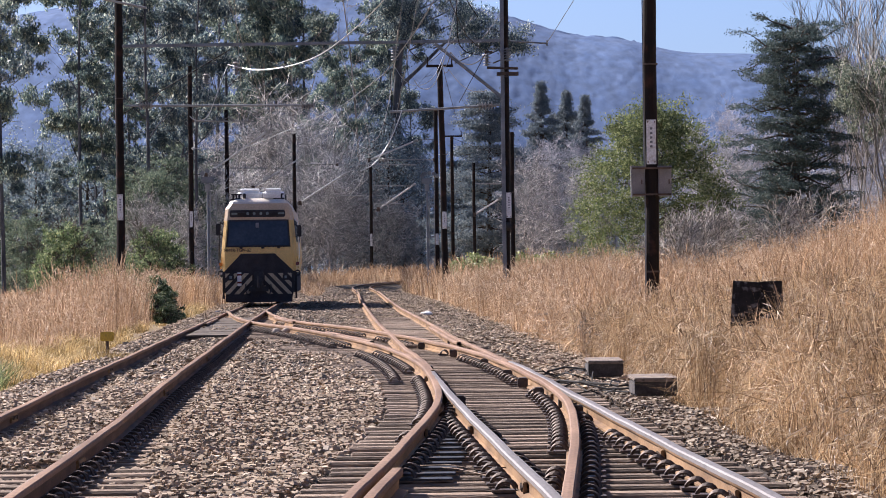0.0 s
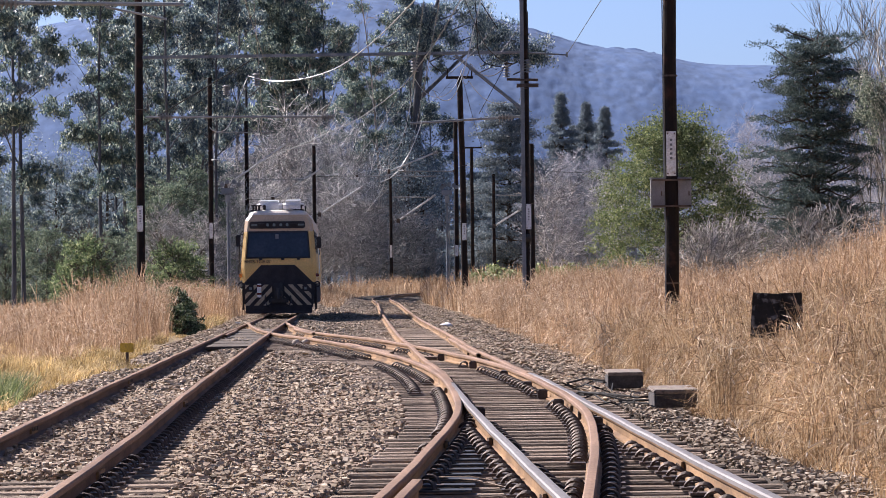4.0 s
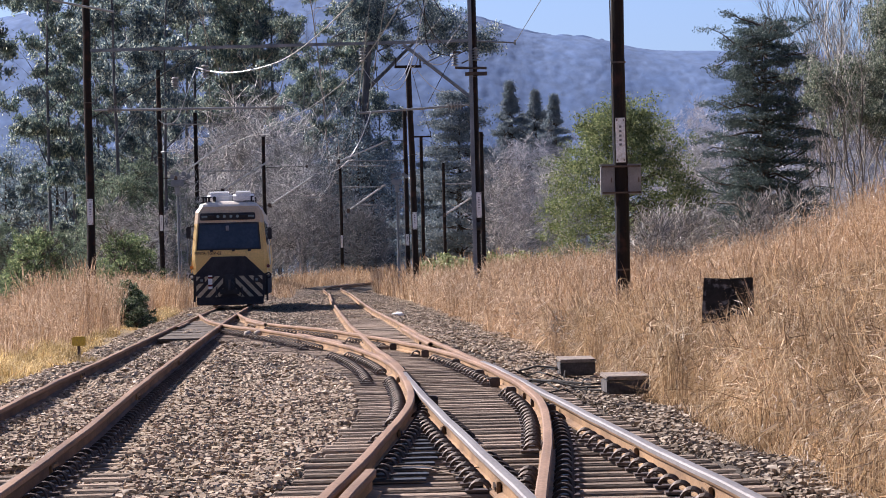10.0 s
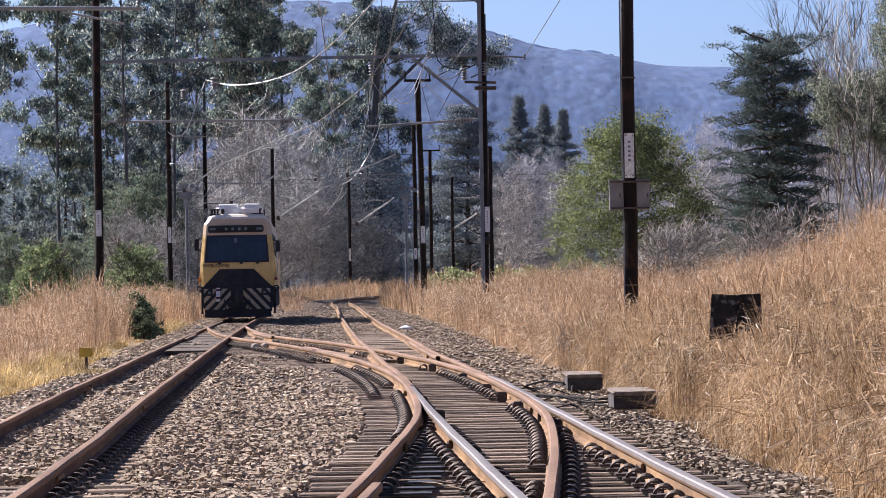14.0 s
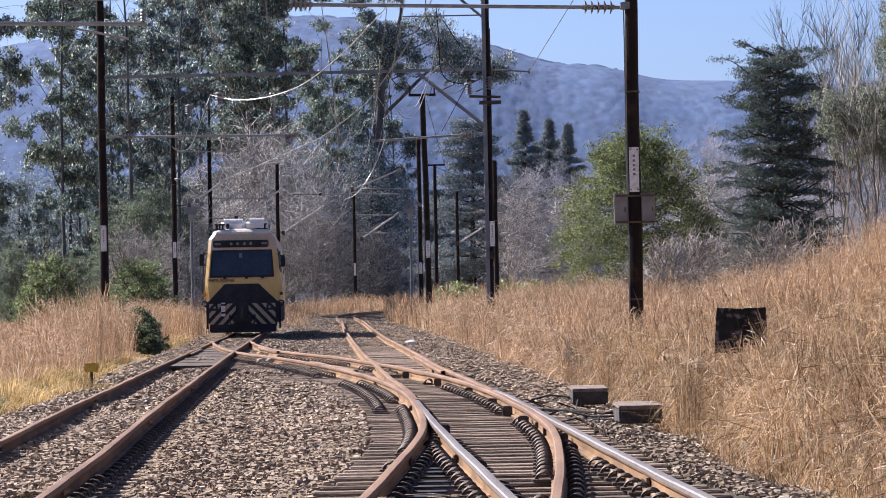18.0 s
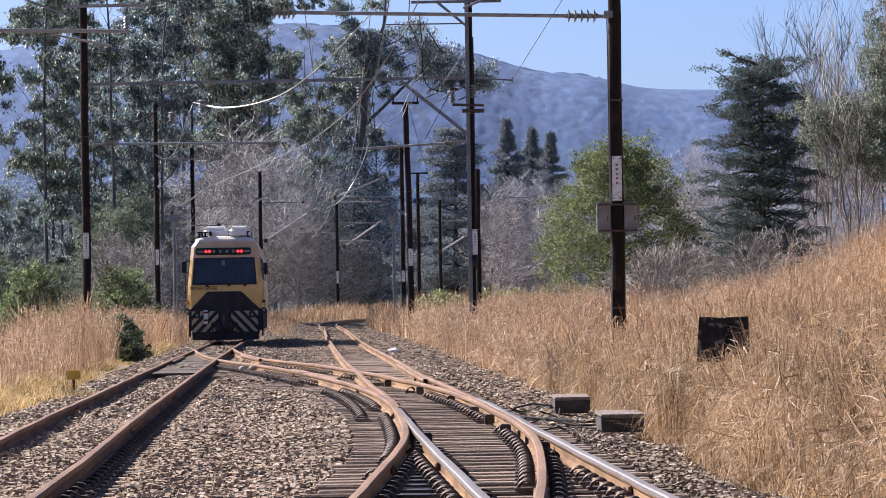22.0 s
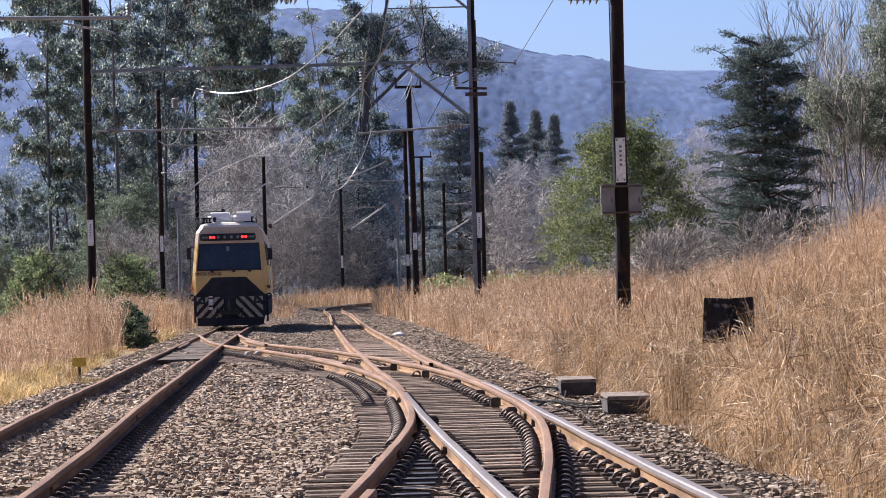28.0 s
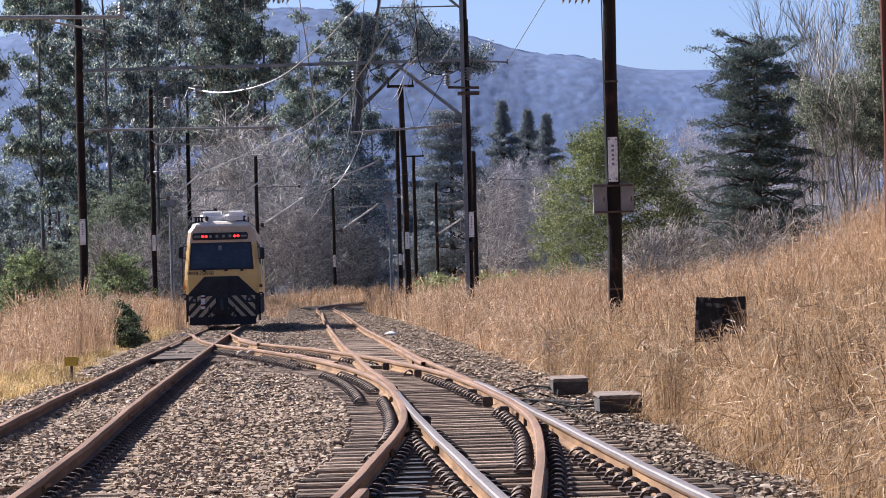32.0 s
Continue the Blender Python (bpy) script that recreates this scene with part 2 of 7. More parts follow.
STONE = foliage("ballast_stone", [(0, (0.085, 0.063, 0.045)), (0.18, (0.300, 0.232, 0.160)), (0.34, (0.285, 0.210, 0.155)), (0.52, (0.385, 0.304, 0.212)), (0.70, (0.338, 0.252, 0.192)), (0.88, (0.428, 0.343, 0.250)), (1, (0.56, 0.47, 0.37))], 0.9, 0.0, 4.5, 0.36)
ROCK = surface("pale_rock", (0.28, 0.235, 0.195), (0.44, 0.38, 0.32), 0.9, 0, 8, 40, 0.4, 0.01)
# distance haze is painted into the blue base colour of the whole hill
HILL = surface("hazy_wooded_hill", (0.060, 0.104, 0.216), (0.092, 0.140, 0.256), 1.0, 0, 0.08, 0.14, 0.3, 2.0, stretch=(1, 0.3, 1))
GUM_OLIVE = foliage("olive_gum_leaves", [(0, (0.040, 0.070, 0.080)), (0.5, (0.114, 0.164, 0.160)), (0.84, (0.265, 0.325, 0.255)), (1, (0.68, 0.72, 0.57))], 0.42, 0.42, 0.35, 0.45)
PALE_GUM = foliage("pale_gum_leaves", [(0, (0.050, 0.070, 0.056)), (0.6, (0.140, 0.172, 0.128)), (1, (0.46, 0.49, 0.38))], 0.5, 0.4, 0.5)
STALK = foliage("dead_weed_stalks", [(0, (0.045, 0.028, 0.018)), (1, (0.13, 0.085, 0.055))], 0.7, 0.1)
BROWN_WEED = foliage("brown_dead_weeds", [(0, (0.075, 0.043, 0.028)), (0.6, (0.19, 0.118, 0.078)), (1, (0.40, 0.28, 0.20))], 0.6, 0.2, 0.8)
OLIVE = foliage("olive_leaves", [(0, (0.048, 0.078, 0.062)), (0.55, (0.118, 0.162, 0.118)), (1, (0.36, 0.41, 0.29))], 0.6, 0.45, 0.5)
# pale lavender grey: air haze is blended into the twig colour
TWIG_HAZED = foliage("hazed_bare_twigs", [(0, (0.23, 0.235, 0.275)), (0.6, (0.405, 0.405, 0.445)), (1, (0.69, 0.68, 0.70))], 0.85, 0.0)


# ---- small builders ----
def part(name, bm, material, parent=None, label="", smooth=False):
    """One mesh object from a bmesh, under a thing or part if one is given."""
    me = bpy.data.meshes.new(name)
    bm.to_mesh(me)
    bm.free()
    return part_of(name, me, material, parent, label, smooth)


def part_of(name, me, material, parent=None, label="", smooth=False):
    if material and not me.materials:
        me.materials.append(material)
    if smooth:
        me.polygons.foreach_set("use_smooth", [True] * len(me.polygons))
    ob = new(name, me)
    if parent:
        ob.parent = parent
    if label:
        ob["label"] = label
    return ob


def thing(name, label, category, x=0.0, y=0.0, z=0.0, rz=0.0, group="", kind=""):
    ob = tagged(new(name), label, category, group, kind)
    ob.empty_display_size = 0.1
    ob.matrix_basis = pose(x, y, z, 0, 0, rz)
    return ob


def block(bm, size, at, turn=(0, 0, 0), bevel=0.0):
    made = bmesh.ops.create_cube(bm, size=1.0, matrix=pose(*at, *turn) @ Matrix.Diagonal((*size, 1)))
    if bevel:
        edges = list({e for v in made["verts"] for e in v.link_edges})
        bmesh.ops.bevel(bm, geom=edges, offset=bevel, segments=2, affect="EDGES")
    return bm


def rod(bm, a, b, r, r2=None, sides=10):
    a, b = Vector(a), Vector(b)
    m = Matrix.Translation((a + b) / 2) @ (b - a).to_track_quat("Z", "Y").to_matrix().to_4x4()
    bmesh.ops.create_cone(bm, cap_ends=True, segments=sides, radius1=r, radius2=r if r2 is None else r2, depth=(b - a).length, matrix=m)
    return bm


def tube(bm, pts, r, sides=6):
    """A bent tube through pts; r is one radius or one for each point."""
    pts = [Vector(p) for p in pts]
    rings = []
    for i, p in enumerate(pts):
        way = (pts[min(i + 1, len(pts) - 1)] - pts[max(i - 1, 0)]).normalized()
        up = Vector((0, 0, 1)) if abs(way.z) < 0.95 else Vector((1, 0, 0))
        u = way.cross(up).normalized()
        w = u.cross(way)
        rad = r[i] if isinstance(r, (list, tuple)) else r
        rings.append([bm.verts.new(p + rad * (math.cos(a) * u + math.sin(a) * w)) for a in (2 * math.pi * k / sides for k in range(sides))])
    for a, b in zip(rings, rings[1:]):
        for k in range(sides):
            bm.faces.new((a[k], a[(k + 1) % sides], b[(k + 1) % sides], b[k]))
    bm.faces.new(rings[0][::-1])
    bm.faces.new(rings[-1])
    return bm


def prism(bm, outline, depth, m=None):
    """A flat outline in x and z, pulled back along y by depth."""
    m = m or Matrix()
    front = [bm.verts.new(m @ Vector((x, 0, z))) for x, z in outline]
    back = [bm.verts.new(m @ Vector((x, depth, z))) for x, z in outline]
    n = len(outline)
    bm.faces.new(front)
    bm.faces.new(back[::-1])
    for i in range(n):
        bm.faces.new((front[i], back[i], back[(i + 1) % n], front[(i + 1) % n]))
    bmesh.ops.recalc_face_normals(bm, faces=bm.faces)
    return bm


def loft(bm, sections):
    """A skin over rings of equal length, closed at both ends."""
    rings = [[bm.verts.new(p) for p in s] for s in sections]
    n = len(rings[0])
    for a, b in zip(rings, rings[1:]):
        for k in range(n):
            bm.faces.new((a[k], a[(k + 1) % n], b[(k + 1) % n], b[k]))
    bm.faces.new(rings[0][::-1])
    bm.faces.new(rings[-1])
    bmesh.ops.recalc_face_normals(bm, faces=bm.faces)
    return bm


def bulk_mesh(name, verts, faces):
    """A mesh from arrays: faces is (n, k)."""
    me = bpy.data.meshes.new(name)
    verts, faces = np.asarray(verts, np.float32), np.asarray(faces, np.int32)
    n, k = faces.shape
    me.vertices.add(len(verts))
    me.vertices.foreach_set("co", verts.ravel())
    me.loops.add(n * k)
    me.loops.foreach_set("vertex_index", faces.ravel())
    me.polygons.add(n)
    me.polygons.foreach_set("loop_start", np.arange(0, n * k, k, dtype=np.int32))
    me.polygons.foreach_set("use_smooth", np.zeros(n, dtype=bool))
    me.update(calc_edges=True)
    return me


def glide(knots):
    """A smooth function through knots (x, value)."""
    xs, vs = np.array([k[0] for k in knots], float), np.array([k[1] for k in knots], float)
    d = np.gradient(vs, xs)

    def f(x):
        x = np.asarray(x, float)
        i = np.clip(np.searchsorted(xs, x) - 1, 0, len(xs) - 2)
        h = xs[i + 1] - xs[i]
        s = (x - xs[i]) / h
        inside = (2 * s**3 - 3 * s**2 + 1) * vs[i] + (s**3 - 2 * s**2 + s) * h * d[i] + (3 * s**2 - 2 * s**3) * vs[i + 1] + (s**3 - s**2) * h * d[i + 1]
        return np.where(x < xs[0], vs[0] + (x - xs[0]) * d[0], np.where(x > xs[-1], vs[-1] + (x - xs[-1]) * d[-1], inside))
    return f


# ---- the plan: centre lines of the tracks, edges of the ballast, lie of the land ----
RAIL_H = 0.16
left_l = glide([(-20, -1.97), (0, -2.52), (22.7, -3.17), (31.6, -3.41), (45.4, -3.83), (59.1, -4.21), (76.7, -4.70), (88.2, -5.01), (106, -5.48), (128, -6.03), (170, -7.36), (260, -11.96)])
left_r = glide([(-20, -0.95), (0, -1.50), (22.7, -2.15), (28.2, -2.29), (31.6, -2.385), (38.3, -2.60), (45.4, -2.81), (59.1, -3.198), (76.7, -3.687), (88.2, -4.003), (106, -4.47), (128, -5.02), (170, -6.35), (260, -10.95)])
main_l = glide([(-20, 1.66), (0, 1.085), (20.8, 0.486), (24.4, 0.381), (28.8, 0.251), (34.3, 0.097), (37.6, 0.015), (40.8, -0.062), (44, -0.13), (47.8, -0.22), (51.5, -0.335), (54.4, -0.445), (60.6, -0.635), (69.5, -0.89), (78.4, -1.16), (99.8, -1.72), (147, -2.87), (186, -3.75), (204, -4.25), (225, -4.80), (240, -4.96), (255, -4.96), (270, -4.62), (300, -3.58), (325, -2.58), (360, 0.12), (420, 6.5)])
main_r = glide([(-20, 2.66), (0, 2.09), (20.7, 1.499), (24.1, 1.402), (27.6, 1.302), (30, 1.240), (32.4, 1.172), (35.5, 1.088), (39.6, 0.992), (44.9, 0.845), (50, 0.655), (56.9, 0.425), (62.8, 0.218), (73.9, -0.08), (89.8, -0.51), (108, -1.03), (133.6, -1.65), (186, -2.85), (204, -3.33), (225, -3.88), (240, -4.04), (255, -4.04), (270, -3.68), (300, -2.62), (325, -1.62), (360, 1.08), (420, 7.5)])
cross_l = glide([(-20, -1.90), (0, -1.15), (12, -0.74), (21, -0.425), (23.5, -0.340), (26.2, -0.255), (28.4, -0.190), (31.1, -0.115), (33.1, -0.068), (36.2, -0.046), (39.8, -0.084), (43.5, -0.153), (47, -0.247), (51, -0.403), (56.4, -0.71), (60.4, -1.02), (64.4, -1.38), (69, -1.81), (77.4, -2.75), (84.4, -3.66), (91, -4.33), (97, -4.78), (105, -5.30), (109, -5.53)])
cross_r = glide([(-20, -0.92), (0, -0.17), (12, 0.28), (20.5, 0.595), (23.5, 0.707), (25.9, 0.796), (29, 0.888), (31.7, 0.953), (34.6, 0.987), (37.5, 0.966), (40.4, 0.911), (44, 0.806), (48.3, 0.66), (51.1, 0.54), (53.9, 0.39), (57.9, 0.11), (61.2, -0.17), (65.3, -0.51), (68.3, -0.80), (72.8, -1.24), (76.5, -1.65), (79.8, -2.07), (82.6, -2.47), (86.5, -2.98), (91, -3.39), (97.2, -3.85), (105, -4.34), (109, -4.57)])


def track_left(y):
    return (left_l(y) + left_r(y)) / 2


def track_right(y):
    return (main_l(y) + main_r(y)) / 2


def track_cross(y):
    return (cross_l(y) + cross_r(y)) / 2


edge_right = glide([(-20, 2.9), (20, 2.4), (40, 2.33), (54, 2.22), (68, 1.9), (92, 1.4), (130, 0.6), (171, -0.55), (215, -2.0), (240, -2.6), (258, -2.7), (280, -2.1), (325, 0.4), (360, 3.2), (420, 10.0)])
edge_left = glide([(-20, -3.6), (20, -4.1), (42, -4.5), (60, -5.0), (70, -5.3), (87, -5.95), (112, -6.75), (150, -7.9), (200, -8.6), (250, -7.2), (280, -6.4), (325, -4.6), (360, -2.5), (420, 4.0)])


def rough(x, y, s):
    """A cheap smooth unevenness, about -1 to 1."""
    return (np.sin(x * s * 1.3 + 1.7 * np.sin(y * s * 0.7)) + np.sin(y * s * 1.1 + 1.3 * np.sin(x * s * 0.9 + 2.0)) + np.sin((x + y) * s * 2.3 + 1.0) * 0.5) / 2.5


def land(x, y):
    """The height of the ground."""
    x, y = np.asarray(x, float), np.asarray(y, float)
    er, el = edge_right(np.clip(y, -20, 420)), edge_left(np.clip(y, -20, 420))
    right, left = np.clip(x - er, 0, None), np.clip(el - x, 0, None)
    z = -0.16 + 0 * x
    z = z + 0.22 * np.clip(right - 0.3, 0, 2) + np.interp(y, [30, 55, 80, 110, 150], [0.37, 0.64, 0.35, 0.08, 0.03]) * np.clip(right - 4.3, 0, 5) ** 2 / 3.0 + 0.025 * np.clip(right - 7.3, 0, 40) - 0.06 * np.clip(left - 8, 0, 20)
    off = np.clip((right + left) / 1.5, 0, 1)
    z = z + off * (0.10 * rough(x, y, 0.6) + 0.05 * rough(x, y, 2.1))
    fall = np.clip((y - 190) / 200, 0, 1)
    return z * (1 - 0.55 * fall) + 0.02 * np.clip(y - 400, 0, 300) * 0


def bed(x, y):
    """The height of the ballast."""
    x, y = np.asarray(x, float), np.asarray(y, float)
    near = np.minimum(np.minimum(np.abs(x - track_left(y)), np.abs(x - track_right(y))), np.abs(x - track_cross(np.clip(y, -20, 109))) + 5 * (y > 109))
    apron = np.minimum(near, np.abs(x - track_cross(np.clip(y, -20, 109)) + 0.9))
    near = near + (apron - near) * np.clip((y - 38) / 12, 0, 1) * np.clip((92 - y) / 8, 0, 1)
    z = -0.015 - 0.11 * np.clip((near - 1.0) / 0.7, 0, 1)
    c, r = track_cross(np.clip(y, -20, 109)), track_right(y)
    cribs = ((x > np.minimum(c, r) - 0.95) & (x < np.maximum(c, r) + 0.93) & (y < 64)) | ((np.abs(x - c) < 0.95) & (y < 100)) | ((np.abs(x - track_left(y)) < 1.0) & (y < 26))
    z = np.where(cribs, -0.13, z)
    # a mound of spare gravel between the tracks before the vehicle, and a rise beside it
    between = np.clip((x - left_r(y) - 0.55) / 0.5, 0, 1) * np.clip((main_l(y) - 0.55 - x) / 0.5, 0, 1)
    mound = 0.13 * np.clip((y - 97) / 9, 0, 1) * np.clip((122 - y) / 5, 0, 1) * (0.75 + 0.25 * np.sin(x * 3.1))
    climb = np.clip((y - 124) / 22, 0, 1)
    z = z + between * (mound + 0.20 * climb * climb * (3 - 2 * climb))
    # a trough worn along the shaded side of the old rails
    for old in (left_l, left_r):
        z = z - 0.07 * np.clip(1.25 - np.abs(x - old(y) - 0.19) / 0.15, 0, 1) * (y < 84)
    return z + 0.018 * rough(x, y, 2.6) + 0.03 * rough(x, y, 0.5)


def sheet(name, xs, ys, height, material, label, category):
    gx, gy = np.meshgrid(xs, ys)
    verts = np.stack([gx, gy, height(gx, gy)], -1).reshape(-1, 3)
    nx, ny = len(xs), len(ys)
    i = (np.arange(ny - 1)[:, None] * nx + np.arange(nx - 1)).ravel()
    me = bulk_mesh(name, verts, np.stack([i, i + 1, i + nx + 1, i + nx], -1))
    return tagged(part_of(name, me, material, smooth=True), label, category, kind="structure")


xs = np.unique(np.concatenate([np.linspace(-4200, -120, 14), np.linspace(-120, -20, 26), np.arange(-20, 20, 0.5), np.linspace(20, 120, 26), np.linspace(120, 4200, 14)]))
ys = np.unique(np.concatenate([np.linspace(-400, -20, 8), np.arange(-20, 140, 1.0), np.arange(140, 420, 5.0), np.linspace(420, 4500, 20)]))
sheet("ground", xs, ys, land, EARTH, "dry earth under tall winter grass beside the railway", "ground")

# the ballast bed, one strip across both tracks
rows_y = np.concatenate([np.arange(-18, 60, 0.4), np.arange(60, 330, 1.5)])
steps = np.linspace(0, 1, 41)
bx = edge_left(rows_y)[:, None] - 0.15 + (edge_right(rows_y) - edge_left(rows_y) + 0.3)[:, None] * steps
by = np.repeat(rows_y[:, None], len(steps), 1)
bz = bed(bx, by)
bz[:, 0] = bz[:, -1] = -0.28
bz[:, 1] -= 0.04
bz[:, -2] -= 0.04
i = (np.arange(len(rows_y) - 1)[:, None] * len(steps) + np.arange(len(steps) - 1)).ravel()
ballast = part_of("ballast", bulk_mesh("ballast", np.stack([bx, by, bz], -1).reshape(-1, 3), np.stack([i, i + 1, i + len(steps) + 1, i + len(steps)], -1)), BALLAST, smooth=True)
tagged(ballast, "grey-brown crushed stone ballast under and between the tracks", "ballast", kind="structure")

# ---- rails ----
RAIL_SIDE = [(0.032, 0.128), (0.026, 0.112), (0.009, 0.100), (0.009, 0.050), (0.058, 0.036), (0.058, 0.022), (-0.058, 0.022), (-0.058, 0.036), (-0.009, 0.050), (-0.009, 0.100), (-0.026, 0.112), (-0.032, 0.128)]
RAIL_HEAD = [(-0.032, 0.128), (-0.0315, 0.150), (-0.024, 0.159), (0, 0.1605), (0.024, 0.159), (0.0315, 0.150), (0.032, 0.128)]


def rail(line, y0, y1, track, polished=False, step=0.8, shift=0.0, drop=0.0, old=False):
    """One rail along a line: its rusty web and foot, and the head that the wheels run on."""
    ys_ = np.arange(y0, y1 + 1e-6, step)
    xr = line(ys_) + shift
    dip = 0.006 * rough(ys_ * 0.9 + y0, ys_, 0.9) - drop
    # old picks the darker copy that stands for rail sides in shade
    for name, shape, material in (("rail", RAIL_SIDE, SHADED_RUST if old else RAIL_RUST), ("rail_head", RAIL_HEAD, RAIL_TOP if polished else RAIL_TOP_DULL)):
        s = np.array(shape)
        n = len(s)
        v = np.stack([xr[:, None] + s[:, 0], np.repeat(ys_[:, None], n, 1), dip[:, None] + s[:, 1]], -1).reshape(-1, 3)
        i_ = (np.arange(len(ys_) - 1)[:, None] * n + np.arange(n - 1)).ravel()
        web = part_of(name, bulk_mesh(name, v, np.stack([i_, i_ + n, i_ + n + 1, i_ + 1], -1)), material, track if name == "rail" else web)
    web["label"] = "polished running surface" if polished else "rust-dulled running surface"


left_line = thing("track_1", "rusty narrow-gauge track on buried sleepers", "track", kind="structure")
main_line = thing("track_2", "narrow-gauge track with worn bright rails on timber sleepers", "track", kind="structure")
cross_line = thing("track_3", "curved crossover track with rusty rails on long timbers", "track", kind="structure")
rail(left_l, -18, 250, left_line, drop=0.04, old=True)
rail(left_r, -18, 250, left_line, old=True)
rail(main_r, -18, 48, main_line, True)
rail(main_r, 48, 400, main_line)
rail(main_l, -18, 44, main_line, True)
rail(main_l, 44, 400, main_line)
rail(cross_l, -18, 108.5, cross_line, step=0.6)
rail(cross_r, -18, 108.5, cross_line, step=0.6)
# check rails beside the crossings
rail(cross_l, -18, 23.4, cross_line, shift=0.105)
rail(cross_l, 62, 72, cross_line, shift=0.11)
rail(main_r, 60, 76, main_line, shift=-0.10)
rail(cross_r, 86, 94, cross_line, shift=-0.11)
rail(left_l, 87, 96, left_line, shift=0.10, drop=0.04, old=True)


# ---- sleepers with their clips ----
def sleeper_mesh(length, width=0.215, height=0.17):
    bm = bmesh.new()
    block(bm, (length, width, height), (0, 0, -height / 2))
    bmesh.ops.bevel(bm, geom=list(bm.edges), offset=0.014, segments=1, affect="EDGES")
    me = bpy.data.meshes.new("sleeper")
    bm.to_mesh(me)
    bm.free()
    me.materials.append(TIMBER)
    return me


SLEEPERS = {}


def sleeper(x0, x1, y, track, z=0.0, turn=0.0):
    length = round((x1 - x0) / 0.1) * 0.1
    if length not in SLEEPERS:
        SLEEPERS[length] = sleeper_mesh(length)
    ob = part_of("sleeper", SLEEPERS[length], TIMBER, track)
    ob.matrix_basis = pose((x0 + x1) / 2, y, z + 0.021 - 0.009 * random.random(), random.uniform(-0.6, 0.6), random.uniform(-0.2, 0.2), turn + random.uniform(-0.9, 0.9))
    return ob


# a spring clip: a bar bent into an arch over the foot of the rail
bm = bmesh.new()
arch = [Vector((0.052 * math.cos(a) - 0.01, 0.05 * math.sin(a * 0.5) - 0.03, 0.010 + 0.056 * math.sin(a))) for a in np.linspace(0, math.pi, 9)]
tube(bm, arch, 0.0095, 5)
tube(bm, [p + Vector((0.01, 0.055, -0.006)) for p in arch], 0.0095, 5)
block(bm, (0.15, 0.17, 0.014), (0.0, 0.0, 0.007))
clip_mesh = bpy.data.meshes.new("clip")
bm.to_mesh(clip_mesh)
bm.free()
clip_mesh.materials.append(CLIP_IRON)


def clips(sl, y, rails):
    """Clips on both sides of each rail that crosses a sleeper."""
    at = sl.matrix_basis.inverted()
    for k, xr in enumerate(rails):
        for side in (-1, 1):
            if math.sin(y * 0.41 + 2.1 * k + 1.7 * side) < -0.86 or (k == 0 and side < 0 and y < 29):
                continue
            ob = part_of("clip", clip_mesh, CLIP_IRON, sl)
            ob.matrix_basis = at @ pose(xr + side * 0.108, y, 0.026, 0, 0, 0 if side > 0 else 180)
    # a second row along the outside of the curve
    if 44 < y < 84:
        ob = part_of("clip", clip_mesh, CLIP_IRON, sl)
        ob.matrix_basis = at @ pose(rails[0] - 0.34, y, 0.026, 0, 0, 180)


def rails_at(one, other, y):
    return float(one(y)), float(other(y))


y = -17.4
while y < 64:
    a, b = rails_at(cross_l, cross_r, y)
    c, d = rails_at(main_l, main_r, y)
    x0, x1 = min(a, c) - float(np.interp(y, [36, 41, 46, 50, 56, 61, 67], [0.46, 0.48, 0.60, 0.74, 0.95, 1.06, 1.12])) + random.uniform(-0.05, 0.05), max(b, d) + 0.42 + random.uniform(-0.04, 0.04)
    sl = sleeper(x0, x1, y, main_line, 0.0)
    seen_rails = [v for k, v in enumerate((a, b, c, d)) if k < 2 or abs(v - (a, b)[k - 2]) > 0.16]
    if 17 < y < 58:
        clips(sl, y, seen_rails)
    # thin dark plates added to imitate the shade beside the crossover rail
    if 24.0 < y < 37.5 and c - a > 0.16:
        wide = min(c - a - 0.13, 0.30)
        bm = bmesh.new()
        block(bm, (wide, 0.215, 0.012), (a + 0.065 + wide / 2, y, 0.034), bevel=0.003)
        plate_ = part("shade_plate", bm, GEAR, sl, "thin black plate imitating the rail's shade")
        plate_.matrix_basis = sl.matrix_basis.inverted()
    y += random.uniform(0.52, 0.74)
while y < 150:
    c, d = rails_at(main_l, main_r, y)
    sleeper(c - 0.5, d + 0.5, y, main_line, 0.0 if y < 120 else -0.01)
    y += 0.64
y = 64.0
while y < 100:
    a, b = rails_at(cross_l, cross_r, y)
    sl = sleeper(a - float(np.interp(y, [67, 76, 86], [1.1, 0.95, 0.55])) - 0.06 * math.sin(y * 1.7), b + 0.45, y, cross_line, 0.003, 3.5)
    if y < 92:
        clips(sl, y, (a, b))
    y += 0.62
y = -17.4
while y < 128:
    a, b = rails_at(left_l, left_r, y)
    bare = y < 26.5 or 84 < y < 96
    sl = sleeper(a - 0.5, b + 0.5, y, left_line, 0.0 if bare else -0.045)
    if 17 < y < 28:
        clips(sl, y, (a, b))
    elif 28 < y < 74:
        ob = part_of("clip", clip_mesh, CLIP_IRON, sl)
        ob.matrix_basis = sl.matrix_basis.inverted() @ pose(b + 0.10, y, -0.012)
    y += 0.62
for k in range(13):
    bm = bmesh.new()
    block(bm, (0.84, 1.96, 0.05), (float(track_left(75.9 + 2 * k)), 75.9 + 2 * k, 0.042 - 0.006 * (k % 2)), (0, 0, 1.5), 0.01)
    part("deck_plank", bm, DECK, left_line, "dark flat crossing deck panel between the rails")
# added boards stand in for sleepers filled level with fines
y = 63.5
